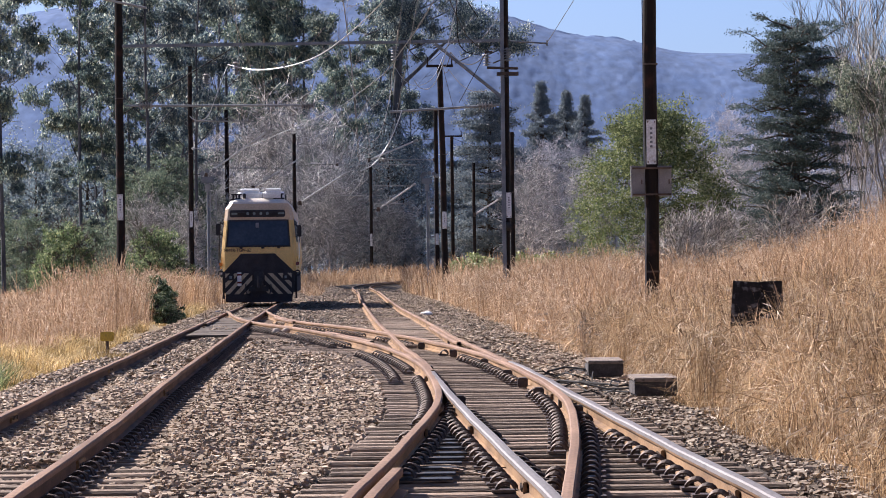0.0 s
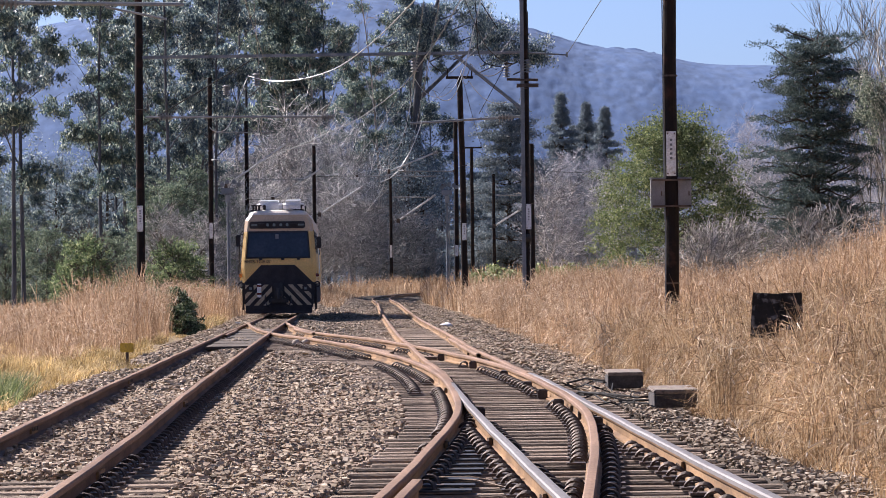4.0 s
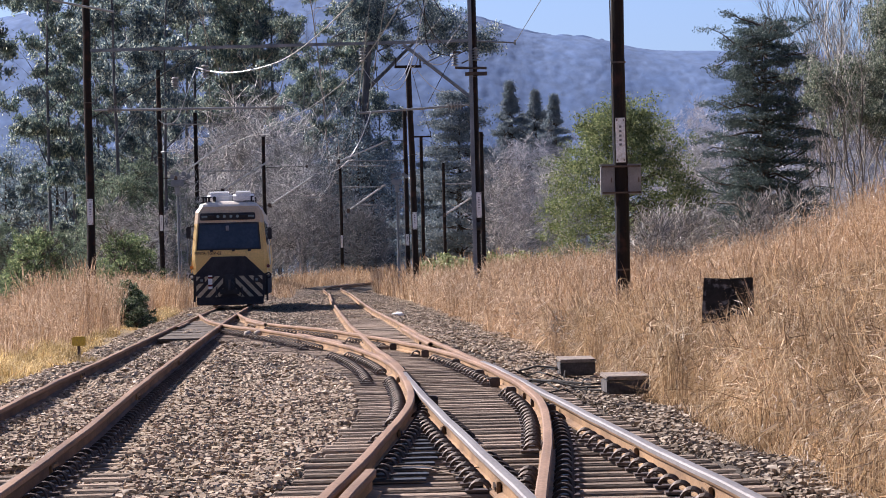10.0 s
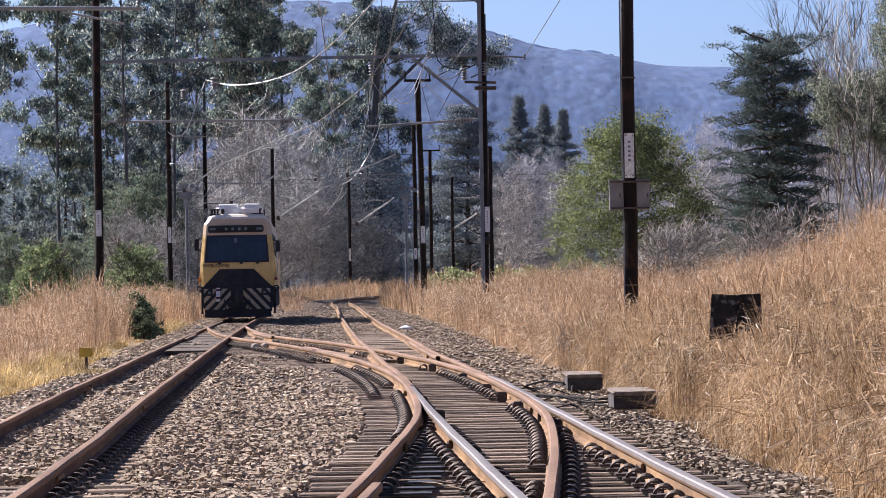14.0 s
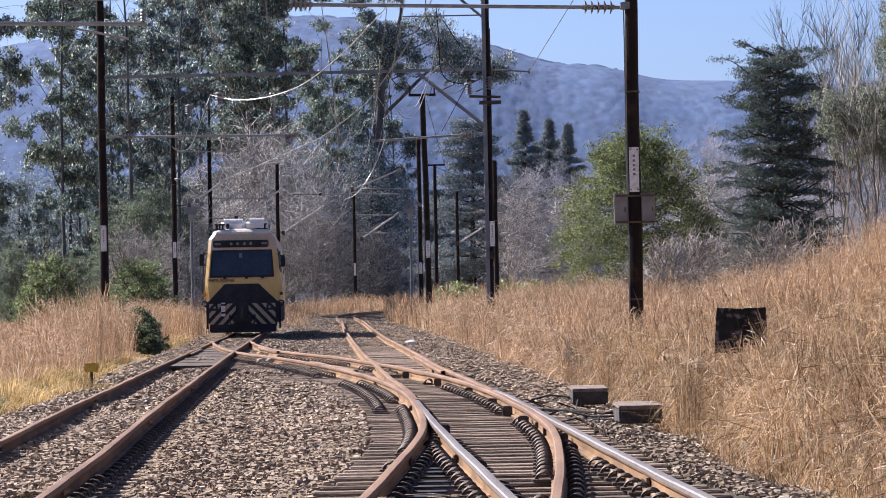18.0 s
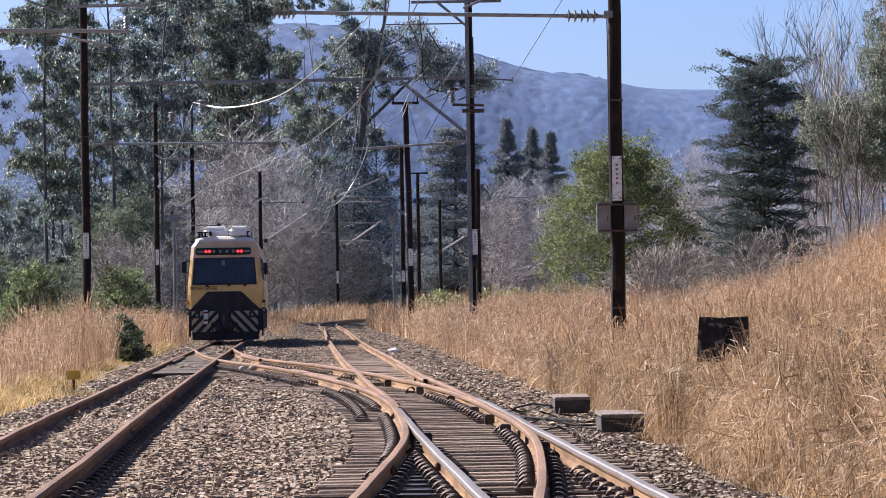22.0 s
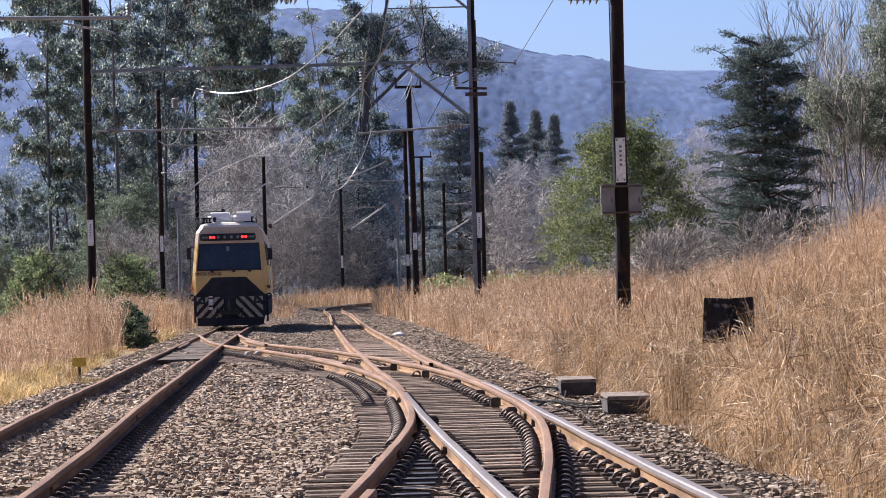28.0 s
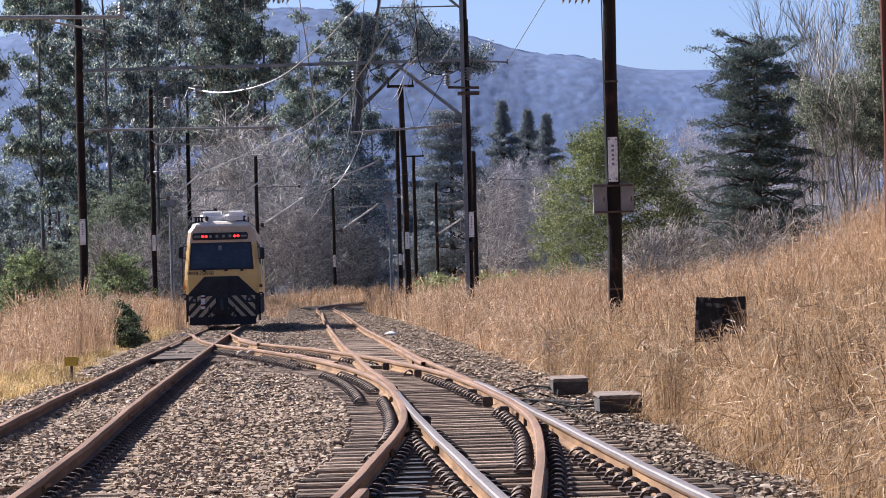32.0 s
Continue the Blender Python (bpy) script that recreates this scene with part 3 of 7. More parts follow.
while y < 98:
    bm = bmesh.new()
    block(bm, (0.80, 0.50 + 0.16 * random.random(), 0.05), (float(track_right(y)) - 0.01, y, 0.030 + 0.012 * random.random()), (0, 0, random.uniform(-1, 1)), 0.01)
    part("deck_plank", bm, TIMBER, main_line, "tan board in place of sleepers packed with fines")
    y += 0.72


# ---- the railcar ----
def railcar():
    car = thing("railcar", "yellow rail inspection vehicle with black-striped front standing on the track", "rail vehicle", -5.545, 128.0, RAIL_H - 0.055, 1.3)
    length = 15.0
    # hull: sections from the floor to the roof, nose tapering upwards
    levels = [(1.02, 1.14, 0.0), (1.52, 1.18, 0.0), (1.84, 1.165, 0.03), (2.62, 1.09, 0.18), (2.98, 1.045, 0.26), (3.14, 0.92, 0.32)]

    def ring(half, z, nose):
        c = 0.10
        return [Vector(p) for p in ((-half + c, nose, z), (half - c, nose, z), (half, nose + c, z), (half, length - c, z), (half - c, length, z), (-half + c, length, z), (-half, length - c, z), (-half, nose + c, z))]
    bm = bmesh.new()
    loft(bm, [ring(h, z, n) for z, h, n in levels[:4]])
    part("hull", bm, YELLOW, car, "yellow painted cab and body")
    bm = bmesh.new()
    loft(bm, [ring(h, z, n) for z, h, n in levels[3:]])
    part("upper_hull", bm, TAN_TOP, car, "sun-faded tan upper cab")
    bm = bmesh.new()
    loft(bm, [ring(0.925, 3.14, 0.315), ring(0.90, 3.20, 0.36), ring(0.80, 3.27, 0.46), ring(0.55, 3.30, 0.60)])
    part("roof", bm, ROOF_PINK, car, "pale sun-bleached roof")

    def on_nose(z):
        for (z0, h0, n0), (z1, h1, n1) in zip(levels, levels[1:]):
            if z0 <= z <= z1:
                return n0 + (n1 - n0) * (z - z0) / (z1 - z0)
        return 0.0

    def plate(outline, thick, proud):
        """A plate that lies on the sloping front."""
        b_ = bmesh.new()
        front = [b_.verts.new((x, on_nose(z) - proud - thick, z)) for x, z in outline]
        back = [b_.verts.new((x, on_nose(z) - proud, z)) for x, z in outline]
        n = len(outline)
        b_.faces.new(front)
        b_.faces.new(back[::-1])
        for k in range(n):
            b_.faces.new((front[k], back[k], back[(k + 1) % n], front[(k + 1) % n]))
        bmesh.ops.recalc_face_normals(b_, faces=b_.faces)
        return b_

    # windscreen with its rubber frame and wipers
    frame_ = part("windscreen_frame", plate([(-1.03, 1.80), (0.99, 1.80), (0.93, 2.64), (-0.95, 2.64)], 0.018, -0.008), BLACK, car, "black rubber windscreen frame")
    part("windscreen", plate([(-0.98, 1.85), (0.94, 1.85), (0.88, 2.59), (-0.90, 2.59)], 0.008, 0.011), GLASS_DARK, frame_, "dark tinted windscreen")
    for x in (-0.56, 0.12, 0.62):
        bm = bmesh.new()
        block(bm, (0.10, 0.05, 0.06), (x, -0.01, 1.78), bevel=0.01)
        rod(bm, (x, -0.03, 1.80), (x + 0.25, -0.01, 1.84), 0.012)
        part("wiper", bm, BLACK, car, "black windscreen wiper")
    bm = bmesh.new()
    block(bm, (0.10, 0.02, 0.15), (-0.05, on_nose(2.47) - 0.03, 2.47), (-10, 0, 0), 0.004)
    part("paper_notice", bm, BOX_GREY, car, "small grey notice behind the windscreen")
    # light bar
    bm = bmesh.new()
    prism(bm, [(x * 0.87 - 0.04, 2.83 + z) for x, z in [(-0.96, -0.11), (0.96, -0.11), (1.0, -0.06), (1.0, 0.06), (0.96, 0.11), (-0.96, 0.11), (-1.0, 0.06), (-1.0, -0.06)]], 0.10, Matrix.Translation((0, on_nose(2.83) - 0.05, 0)))
    bar = part("light_bar", bm, BLACK, car, "black recessed light bar")
    face = on_nose(2.83) - 0.055
    for x in (-0.34, -0.14, 0.07, 0.27):
        bm = bmesh.new()
        rod(bm, (x, face - 0.03, 2.83), (x, face + 0.03, 2.83), 0.047, sides=14)
        part("headlamp", bm, LAMP_CLEAR, bar, "clear round headlamp, unlit")
    for x in (-0.76, 0.70):
        bm = bmesh.new()
        block(bm, (0.19, 0.05, 0.055), (x, face - 0.005, 2.83), bevel=0.012)
        part("marker_lamp", bm, LAMP_CLEAR, bar, "narrow clear marker lamp")
    drums = []
    for x in (-0.53, 0.47):
        drum = part("red_lamp", block(bmesh.new(), (0.215, 0.09, 0.10), (0, 0, 0), bevel=0.012), BLACK, bar, "flashing red lamp that tips on its pin")
        for sx in (-0.055, 0.055):
            bm = bmesh.new()
            prism(bm, [(sx + 0.046 * math.cos(a), 0.042 * math.sin(a)) for a in np.linspace(0, 2 * math.pi, 12, endpoint=False)], 0.004, Matrix.Translation((0, -0.0465, 0)))
            part("lamp_lens", bm, RED_LIT, drum, "glowing red lens")
        drum.matrix_basis = pose(x, face - 0.02, 2.83)
        drums.append((drum, x, face - 0.02, 2.83))
    # lower front: black chevron field, striped panels, coupler
    part("chevron_panel", plate([(-0.56, 1.60), (0.50, 1.60), (1.10, 1.03), (-1.12, 1.03)], 0.012, 0.003), BLACK, car, "black trapezoid painted panel")
    bm = bmesh.new()
    prism(bm, [(-1.05, 0.30), (1.05, 0.30), (1.13, 1.06), (-1.13, 1.06)], 0.30, Matrix.Translation((0, -0.04, 0)))
    apron = part("apron", bm, BLACK, car, "black front apron")
    for s in (-1, 1):
        for k in range(0, 6):
            # slanting bars, cut to the panel's outline
            x0, z0, z1, w, lean_ = 0.02 + 0.30 * k, 0.36, 1.0, 0.15, 0.62
            poly = [(x0, z0), (x0 + w, z0), (x0 + w - lean_, z1), (x0 - lean_, z1)]

            def cut(points, inside, meet):
                out = []
                for a_, b_ in zip(points, points[1:] + points[:1]):
                    if inside(a_):
                        out.append(a_)
                    if inside(a_) != inside(b_):
                        out.append(meet(a_, b_))
                return out
            for limit, keep in ((0.20, 1), (1.04, -1)):
                poly = cut(poly, lambda p: keep * (p[0] - limit) >= 0, lambda p, q: (limit, p[1] + (q[1] - p[1]) * (limit - p[0]) / (q[0] - p[0]))) if poly else poly
            if len(poly) > 2:
                bm = bmesh.new()
                prism(bm, [(s * x + (-0.03 if s > 0 else -0.02), z) for x, z in poly], 0.012, Matrix.Translation((0, -0.056, 0)))
                part("warning_stripe", bm, CREAM, apron, "cream diagonal warning stripe")
        bm = bmesh.new()
        block(bm, (0.20, 0.06, 0.17), (s * 0.86 - 0.03, -0.085, 0.87), bevel=0.01)
        lamp = part("lower_lamp", bm, BLACK, apron, "black lamp housing")
        bm = bmesh.new()
        block(bm, (0.08, 0.02, 0.08), (s * 0.86 - 0.03, -0.118, 0.88), bevel=0.006)
        part("lens", bm, LAMP_CLEAR, lamp, "clear square lens")
    bm = bmesh.new()
    block(bm, (0.13, 0.05, 0.42), (-0.62, -0.09, 0.82), bevel=0.01)
    tag = part("tail_lamp", bm, PLATE, apron, "white tail lamp with red bands")
    for z in (0.72, 0.96):
        bm = bmesh.new()
        block(bm, (0.134, 0.05, 0.06), (-0.62, -0.093, z))
        part("red_band", bm, RED_LENS, tag)
    bm = bmesh.new()
    block(bm, (0.30, 0.16, 0.50), (-0.02, -0.11, 0.80), bevel=0.02)
    block(bm, (0.26, 0.34, 0.22), (-0.02, -0.28, 0.72), bevel=0.03)
    rod(bm, (-0.02, -0.48, 0.56), (-0.02, -0.48, 0.90), 0.05)
    block(bm, (0.62, 0.14, 0.16), (-0.02, -0.10, 0.52), bevel=0.02)
    part("coupler", bm, GEAR, car, "black centre coupler")
    for x in (-0.42, 0.36):
        bm = bmesh.new()
        tube(bm, [(x, -0.05, 0.66), (x * 1.05, -0.16, 0.50), (x * 0.9, -0.20, 0.36), (x * 0.6, -0.12, 0.34)], 0.022, 7)
        part("brake_hose", bm, GEAR, car, "black rubber brake hose")
    bm = bmesh.new()
    block(bm, (2.08, 0.30, 0.20), (-0.01, 0.02, 0.22), bevel=0.02)
    block(bm, (1.9, 0.10, 0.05), (-0.01, -0.14, 0.14), bevel=0.01)
    part("buffer_beam", bm, BLACK, car, "black buffer beam and step")
    # lettering
    cu = bpy.data.curves.new("fleet_lettering", "FONT")
    cu.body, cu.size, cu.extrude, cu.align_x = "MMTR-TGIV-02", 0.142, 0.006, "LEFT"
    tmp = bpy.data.objects.new("tmp", cu)
    scene.collection.objects.link(tmp)
    me = bpy.data.meshes.new_from_object(tmp.evaluated_get(bpy.context.evaluated_depsgraph_get()))
    bpy.data.objects.remove(tmp)
    me.materials.clear()
    ob = part_of("fleet_lettering", me, BLACK, car, "black stencilled lettering")
    ob.matrix_basis = pose(-1.10, -0.004, 1.66, 85, 0, 0) @ Matrix.Diagonal((0.90, 1, 1, 1))
    # mirrors, handrails, markers, rings
    for s, h in ((-1, 2.35), (1, 2.28)):
        bm = bmesh.new()
        block(bm, (0.13, 0.09, 0.36), (s * 1.27, 0.02, h), bevel=0.02)
        rod(bm, (s * 1.08, 0.30, h + 0.22), (s * 1.27, 0.04, h + 0.14), 0.016)
        rod(bm, (s * 1.10, 0.30, h - 0.20), (s * 1.27, 0.04, h - 0.12), 0.016)
        part("mirror", bm, BLACK, car, "black wing mirror")
        bm = bmesh.new()
        tube(bm, [(s * 1.12, 0.34, 2.65), (s * 1.21, 0.34, 2.58), (s * 1.27, 0.36, 1.35), (s * 1.20, 0.36, 1.22)], 0.018, 7)
        part("handrail", bm, CHROME if s > 0 else BLACK, car, "pale steel handrail" if s > 0 else "dark handrail")
        bm = bmesh.new()
        block(bm, (0.10, 0.08, 0.10), (s * 1.20, 0.08, 1.28), bevel=0.015)
        part("side_marker", bm, AMBER if s < 0 else RED_LENS, car, "amber side marker" if s < 0 else "red side marker")
        bm = bmesh.new()
        tube(bm, [(s * 1.20 + 0.075 * math.cos(a), 0.06, 1.00 + 0.075 * math.sin(a)) for a in np.linspace(-1.9, 3.6, 12)], 0.024, 7)
        part("lifting_ring", bm, BLACK, car, "black lifting ring")
        bm = bmesh.new()
        for k in range(4):
            block(bm, (0.06, 0.42, 0.03), (s * 1.14, 0.75, 0.28 + 0.22 * k), bevel=0.006)
        for yy in (0.55, 0.95):
            block(bm, (0.05, 0.05, 0.80), (s * 1.14, yy, 0.62))
        part("side_ladder", bm, BLACK, car, "black steel side steps")
        bm = bmesh.new()
        block(bm, (0.03, 0.70, 1.75), (s * 1.14, 0.75 if s > 0 else 0.8, 2.0), (0, -s * 5.5, 0), 0.01)
        door = part("cab_door", bm, YELLOW, car, "yellow cab side door")
        bm = bmesh.new()
        block(bm, (0.034, 0.52, 0.72), (s * 1.12, 0.75, 2.33), (0, -s * 5.5, 0), 0.02)
        part("door_window", bm, GLASS_DARK, door, "dark side window")
        bm = bmesh.new()
        block(bm, (0.10, length - 1.4, 0.62), (s * 1.08, length / 2 + 0.5, 0.70), bevel=0.02)
        part("side_skirt", bm, BLACK, car, "black underfloor equipment boxes")
        for k in range(5):
            bm = bmesh.new()
            block(bm, (0.034, 1.2, 0.7), (s * 1.115, 2.6 + 2.2 * k, 2.30), (0, -s * 5.5, 0), 0.03)
            part("side_window", bm, GLASS_DARK, car, "dark side window")
    # wheels
    for yy in (1.8, 3.8, 11.0, 13.0):
        bm = bmesh.new()
        rod(bm, (-0.60, yy, 0.46), (0.60, yy, 0.46), 0.07)
        axle = part("axle", bm, BLACK, car)
        for s in (-1, 1):
            bm = bmesh.new()
            rod(bm, (s * 0.50, yy, 0.462), (s * 0.60, yy, 0.462), 0.40, sides=28)
            rod(bm, (s * 0.485, yy, 0.462), (s * 0.505, yy, 0.462), 0.43, sides=28)
            part("wheel", bm, RAIL_RUST, axle, "steel flanged wheel")
    bm = bmesh.new()
    block(bm, (1.7, length - 0.8, 0.35), (0, length / 2, 0.82))
    part("underframe", bm, BLACK, car, "black underframe")
    # roof gear
    for x, w, yy in ((-0.29, 0.78, 1.6), (0.46, 0.66, 1.3)):
        bm = bmesh.new()
        block(bm, (w, 1.1, 0.34), (x, yy - 0.3, 3.42), (4, 0, 0), bevel=0.10)
        unit = part("roof_unit", bm, ROOF_WHITE, car, "white rooftop air-conditioning unit")
        bm = bmesh.new()
        block(bm, (w * 0.70, 0.8, 0.02), (x, yy - 0.32, 3.592), (4, 0, 0), bevel=0.008)
        part("unit_lid", bm, PALE_STEEL, unit, "grey flat lid")
    bm = bmesh.new()
    block(bm, (0.34, 1.6, 0.20), (-0.01, 2.0, 3.38), bevel=0.04)
    part("roof_duct", bm, GALV, car, "grey roof duct")
    for x in (-0.70, 0.62):
        bm = bmesh.new()
        for k in range(3):
            rod(bm, (x + 0.09 * (k - 1), 0.55, 3.26), (x + 0.09 * (k - 1), 0.55, 3.44), 0.035)
        block(bm, (0.34, 0.12, 0.05), (x, 0.56, 3.28), bevel=0.01)
        block(bm, (0.34, 0.10, 0.04), (x, 0.56, 3.43), bevel=0.01)
        part("horn", bm, BLACK, car, "black roof horn cluster")
    bm = bmesh.new()
    rod(bm, (-0.45, 0.62, 3.26), (-0.45, 0.62, 3.40), 0.05)
    rod(bm, (-0.45, 0.56, 3.40), (-0.45, 0.68, 3.40), 0.06)
    part("aerial", rod(bmesh.new(), (0.85, 0.62, 3.24), (0.85, 0.62, 3.42), 0.02), BLACK, car, "short black aerial")
    part("roof_fitting", bm, BLACK, car, "small black roof fitting")
    car.scale = (0.965, 1.0, 0.985)
    return car, drums


car, drums = railcar()


# ---- masts, gantry, poles ----
def sign_plate(owner, x, y, z0, z1, w):
    bm = bmesh.new()
    block(bm, (w, 0.012, z1 - z0), (x, y - 0.012, (z0 + z1) / 2), bevel=0.004)
    p = part("number_plate", bm, PLATE, owner, "white enamel pole plate with faded marks")
    for k in range(5):
        bm = bmesh.new()
        block(bm, (w * 0.26, 0.004, (z1 - z0) * 0.05), (x, y - 0.0205, z0 + (z1 - z0) * (0.40 + 0.10 * k)))
        part("mark", bm, INK, p)
    for sx in (-1, 1):
        for zz in (z0 + 0.04, z1 - 0.04):
            bm = bmesh.new()
            rod(bm, (x + sx * w * 0.36, y - 0.03, zz), (x + sx * w * 0.36, y - 0.015, zz), 0.015, sides=6)
            part("bolt", bm, CLIP_IRON, p)


def pole(x, y, top, r=0.125, name="overhead_line_pole", label="tall dark tarred timber pole beside the track", material=None, plate=None, sink=0.4, lean_=0.0):
    z = float(land(x, y))
    p = thing(name, label, "pole", x, y, z, group="overhead line poles")
    bm = bmesh.new()
    h = top - z
    tube(bm, [(lean_ * (k / 6) ** 2 + 0.01 * math.sin(k * 2.1 + x), 0, -sink + (h + sink) * k / 6) for k in range(7)], [r * (1.06 - 0.16 * k / 6) for k in range(7)], 14)
    part("shaft", bm, material or POLE_WOOD, p, smooth=False)
    for zz in (0.9, h * 0.62):
        part("band", rod(bmesh.new(), (0, 0, zz), (0, 0, zz + 0.03), r * 1.09, sides=14), CLIP_IRON, p, "thin iron band")
    if plate:
        sign_plate(p, 0, -r * 1.02, plate[0] - z, plate[1] - z, r * 1.35)
    return p


def insulator(bm, a, b, r=0.09, discs=5):
    a, b = Vector(a), Vector(b)
    rod(bm, a, b, r * 0.35)
    for k in range(discs):
        c = a.lerp(b, (k + 0.5) / discs)
        w = (b - a).normalized() * 0.018
        rod(bm, c - w, c + w, r, r * 0.55, 12)
    return bm


pole_a = pole(-9.48, 125, 10.2, 0.125, plate=(2.70, 3.46), label="tall dark timber mast carrying one end of the gantry")
mast = pole(1.90, 125, 10.9, 0.10, "overhead_line_mast", "paired steel and timber mast carrying the gantry", plate=None)
sign_post = pole(3.61, 73, 7.4, 0.122, label="stout dark timber pole with white plate and grey boxes", plate=(2.945, 3.714))
pole(-12.13, 205, 11.05, 0.12, plate=(3.26, 4.02))
pole(-13.17, 260, 10.98, 0.13)
pole(-10.43, 300, 10.7, 0.14)
pole(-6.37, 380, 10.5, 0.15, plate=(3.1, 4.2))
pole_f = pole(0.09, 165, 9.07, 0.125, plate=(2.69, 3.35), lean_=-0.12)
pole(-0.29, 230, 9.7, 0.125, plate=(2.4, 3.0))
pole_h = pole(0.69, 280, 9.86, 0.125)
pole(2.49, 330, 9.26, 0.13)
pole(2.49, 150, 5.95, 0.085, label="short dark timber stay pole behind the mast")
pole(8.04, 70, 7.2, 0.09, material=RED_POLE, label="rust-red painted post at the field's edge")
post_left = pole(-8.45, 73, 7.2, 0.122, label="dark timber pole carrying a bracket arm")

# grey relay boxes hung on both sides of the signed pole
for x in (3.37, 3.84):
    bm = bmesh.new()
    block(bm, (0.225, 0.20, 0.50), (0, 0, 0), bevel=0.012)
    case = tagged(part("relay_box", bm, BOX_GREY), "grey steel relay box clamped to the pole", "box", "relay boxes")
    case.matrix_basis = pose(x, 73, 2.645)
    bm = bmesh.new()
    block(bm, (0.25, 0.23, 0.025), (0, 0, 0.262), bevel=0.005)
    part("lid", bm, BOX_GREY, case)
    bm = bmesh.new()
    block(bm, (0.02, 0.02, 0.08), (0.07, -0.108, 0.0))
    part("latch", bm, CLIP_IRON, case)
for z in (2.42, 2.87):
    part("clamp", block(bmesh.new(), (0.66, 0.03, 0.03), (0, -0.135, z - float(land(3.58, 73)))), CLIP_IRON, sign_post, "iron clamp bar")
bm = bmesh.new()
tube(bm, [(-0.125, -0.06, 5.9), (-0.125, -0.06, 3.0), (-0.11, -0.09, 1.6), (-0.12, -0.06, 0.2)], 0.012, 6)
part("conduit", bm, GALV, sign_post, "thin grey conduit")

# second shaft of the mast, pale steel, with its plate
bm = bmesh.new()
zb = float(land(1.87, 125))
block(bm, (0.115, 0.12, 11.2), (-0.075, -0.11, 5.4))
part("steel_channel", bm, GALV, mast, "grey steel channel")
sign_plate(mast, 0.07, -0.14, 2.63 - zb, 3.37 - zb, 0.15)
bm = bmesh.new()
tube(bm, [(0.10, -0.12, 9.0), (0.10, -0.13, 2.2), (0.06, -0.14, 2.0)], 0.02, 6)
rod(bm, (-0.02, -0.18, 2.32), (0.12, -0.18, 2.32), 0.12, sides=10)
part("cable_coil", bm, DARK_WIRE, mast, "dark cable and coil")

for z, x0, x1, r in ((10.1 - zb, -1.7, 0.95, 0.045), (9.45 - zb, -2.5, -0.05, 0.022)):
    part("crossarm", rod(bmesh.new(), (x0, -0.12, z), (x1, -0.12, z), r), GALV, mast, "grey steel crossarm")
part("arm_brace", rod(bmesh.new(), (-0.95, -0.12, 10.1 - zb), (-0.05, -0.12, 9.35 - zb), 0.04, sides=6), GALV, mast, "slanting steel brace")

# the gantry across both tracks
gantry = thing("gantry", "grey steel gantry beam across both tracks", "gantry", 0, 125, 0)
bm = bmesh.new()
block(bm, (11.3, 0.14, 0.09), (-3.73, 0, 7.85), (0, -0.18, 0), 0.008)
part("beam", bm, GALV, gantry)
bm = bmesh.new()
rod(bm, (1.85, 0, 7.86), (3.15, 0, 7.77), 0.025)
rod(bm, (3.15, 0, 7.70), (3.15, 0, 7.86), 0.03)
part("outrigger", bm, GALV, gantry)
bm = bmesh.new()
rod(bm, (-0.15, 0, 7.80), (1.80, 0, 6.20), 0.05, sides=6)
part("strut", bm, GALV, gantry)
bm = bmesh.new()
rod(bm, (-6.2, 0, 7.70), (-9.36, 0, 5.85), 0.016, sides=6)
part("strut", bm, DARK_WIRE, gantry)
bm = bmesh.new()
rod(bm, (-9.3, 0, 6.07), (-4.1, 0, 6.03), 0.035)
part("lower_tube", bm, PALE_STEEL, gantry, "pale steel registration tube")
bm = bmesh.new()
rod(bm, (-1.5, 0, 5.80), (1.75, 0, 5.97), 0.035)
part("lower_tube", bm, PALE_STEEL, gantry, "pale steel registration tube")
for a, b in (((-4.1, 0, 6.02), (-3.72, 0, 6.02)), ((-8.9, 0, 6.07), (-8.5, 0, 6.07)), ((1.1, 0, 5.94), (1.55, 0, 5.96)), ((1.37, -0.05, 7.12), (1.37, -0.05, 7.5)), ((-1.35, 0, 7.3), (-1.35, 0, 7.75)), ((-6.02, 0, 6.95), (-6.02, 0, 7.35)), ((1.98, -0.15, 7.25), (1.98, -0.15, 7.65)), ((-6.9, 0, 6.7), (-6.9, 0, 7.0))):
    part("insulator", insulator(bmesh.new(), a, b, 0.125), PORCELAIN, gantry, "ribbed porcelain insulator")
bm = bmesh.new()
rod(bm, (1.37, -0.05, 7.07), (2.29, -0.05, 7.04), 0.04)
block(bm, (0.24, 0.10, 0.05), (1.42, -0.05, 7.53))
for yy in (-0.16, 0.14):
    block(bm, (0.64, 0.06, 0.10), (1.98, yy, 6.88))
block(bm, (0.62, 0.05, 0.05), (1.98, -0.16, 7.04))
part("bracket", bm, CLIP_IRON, gantry, "dark iron bracket")

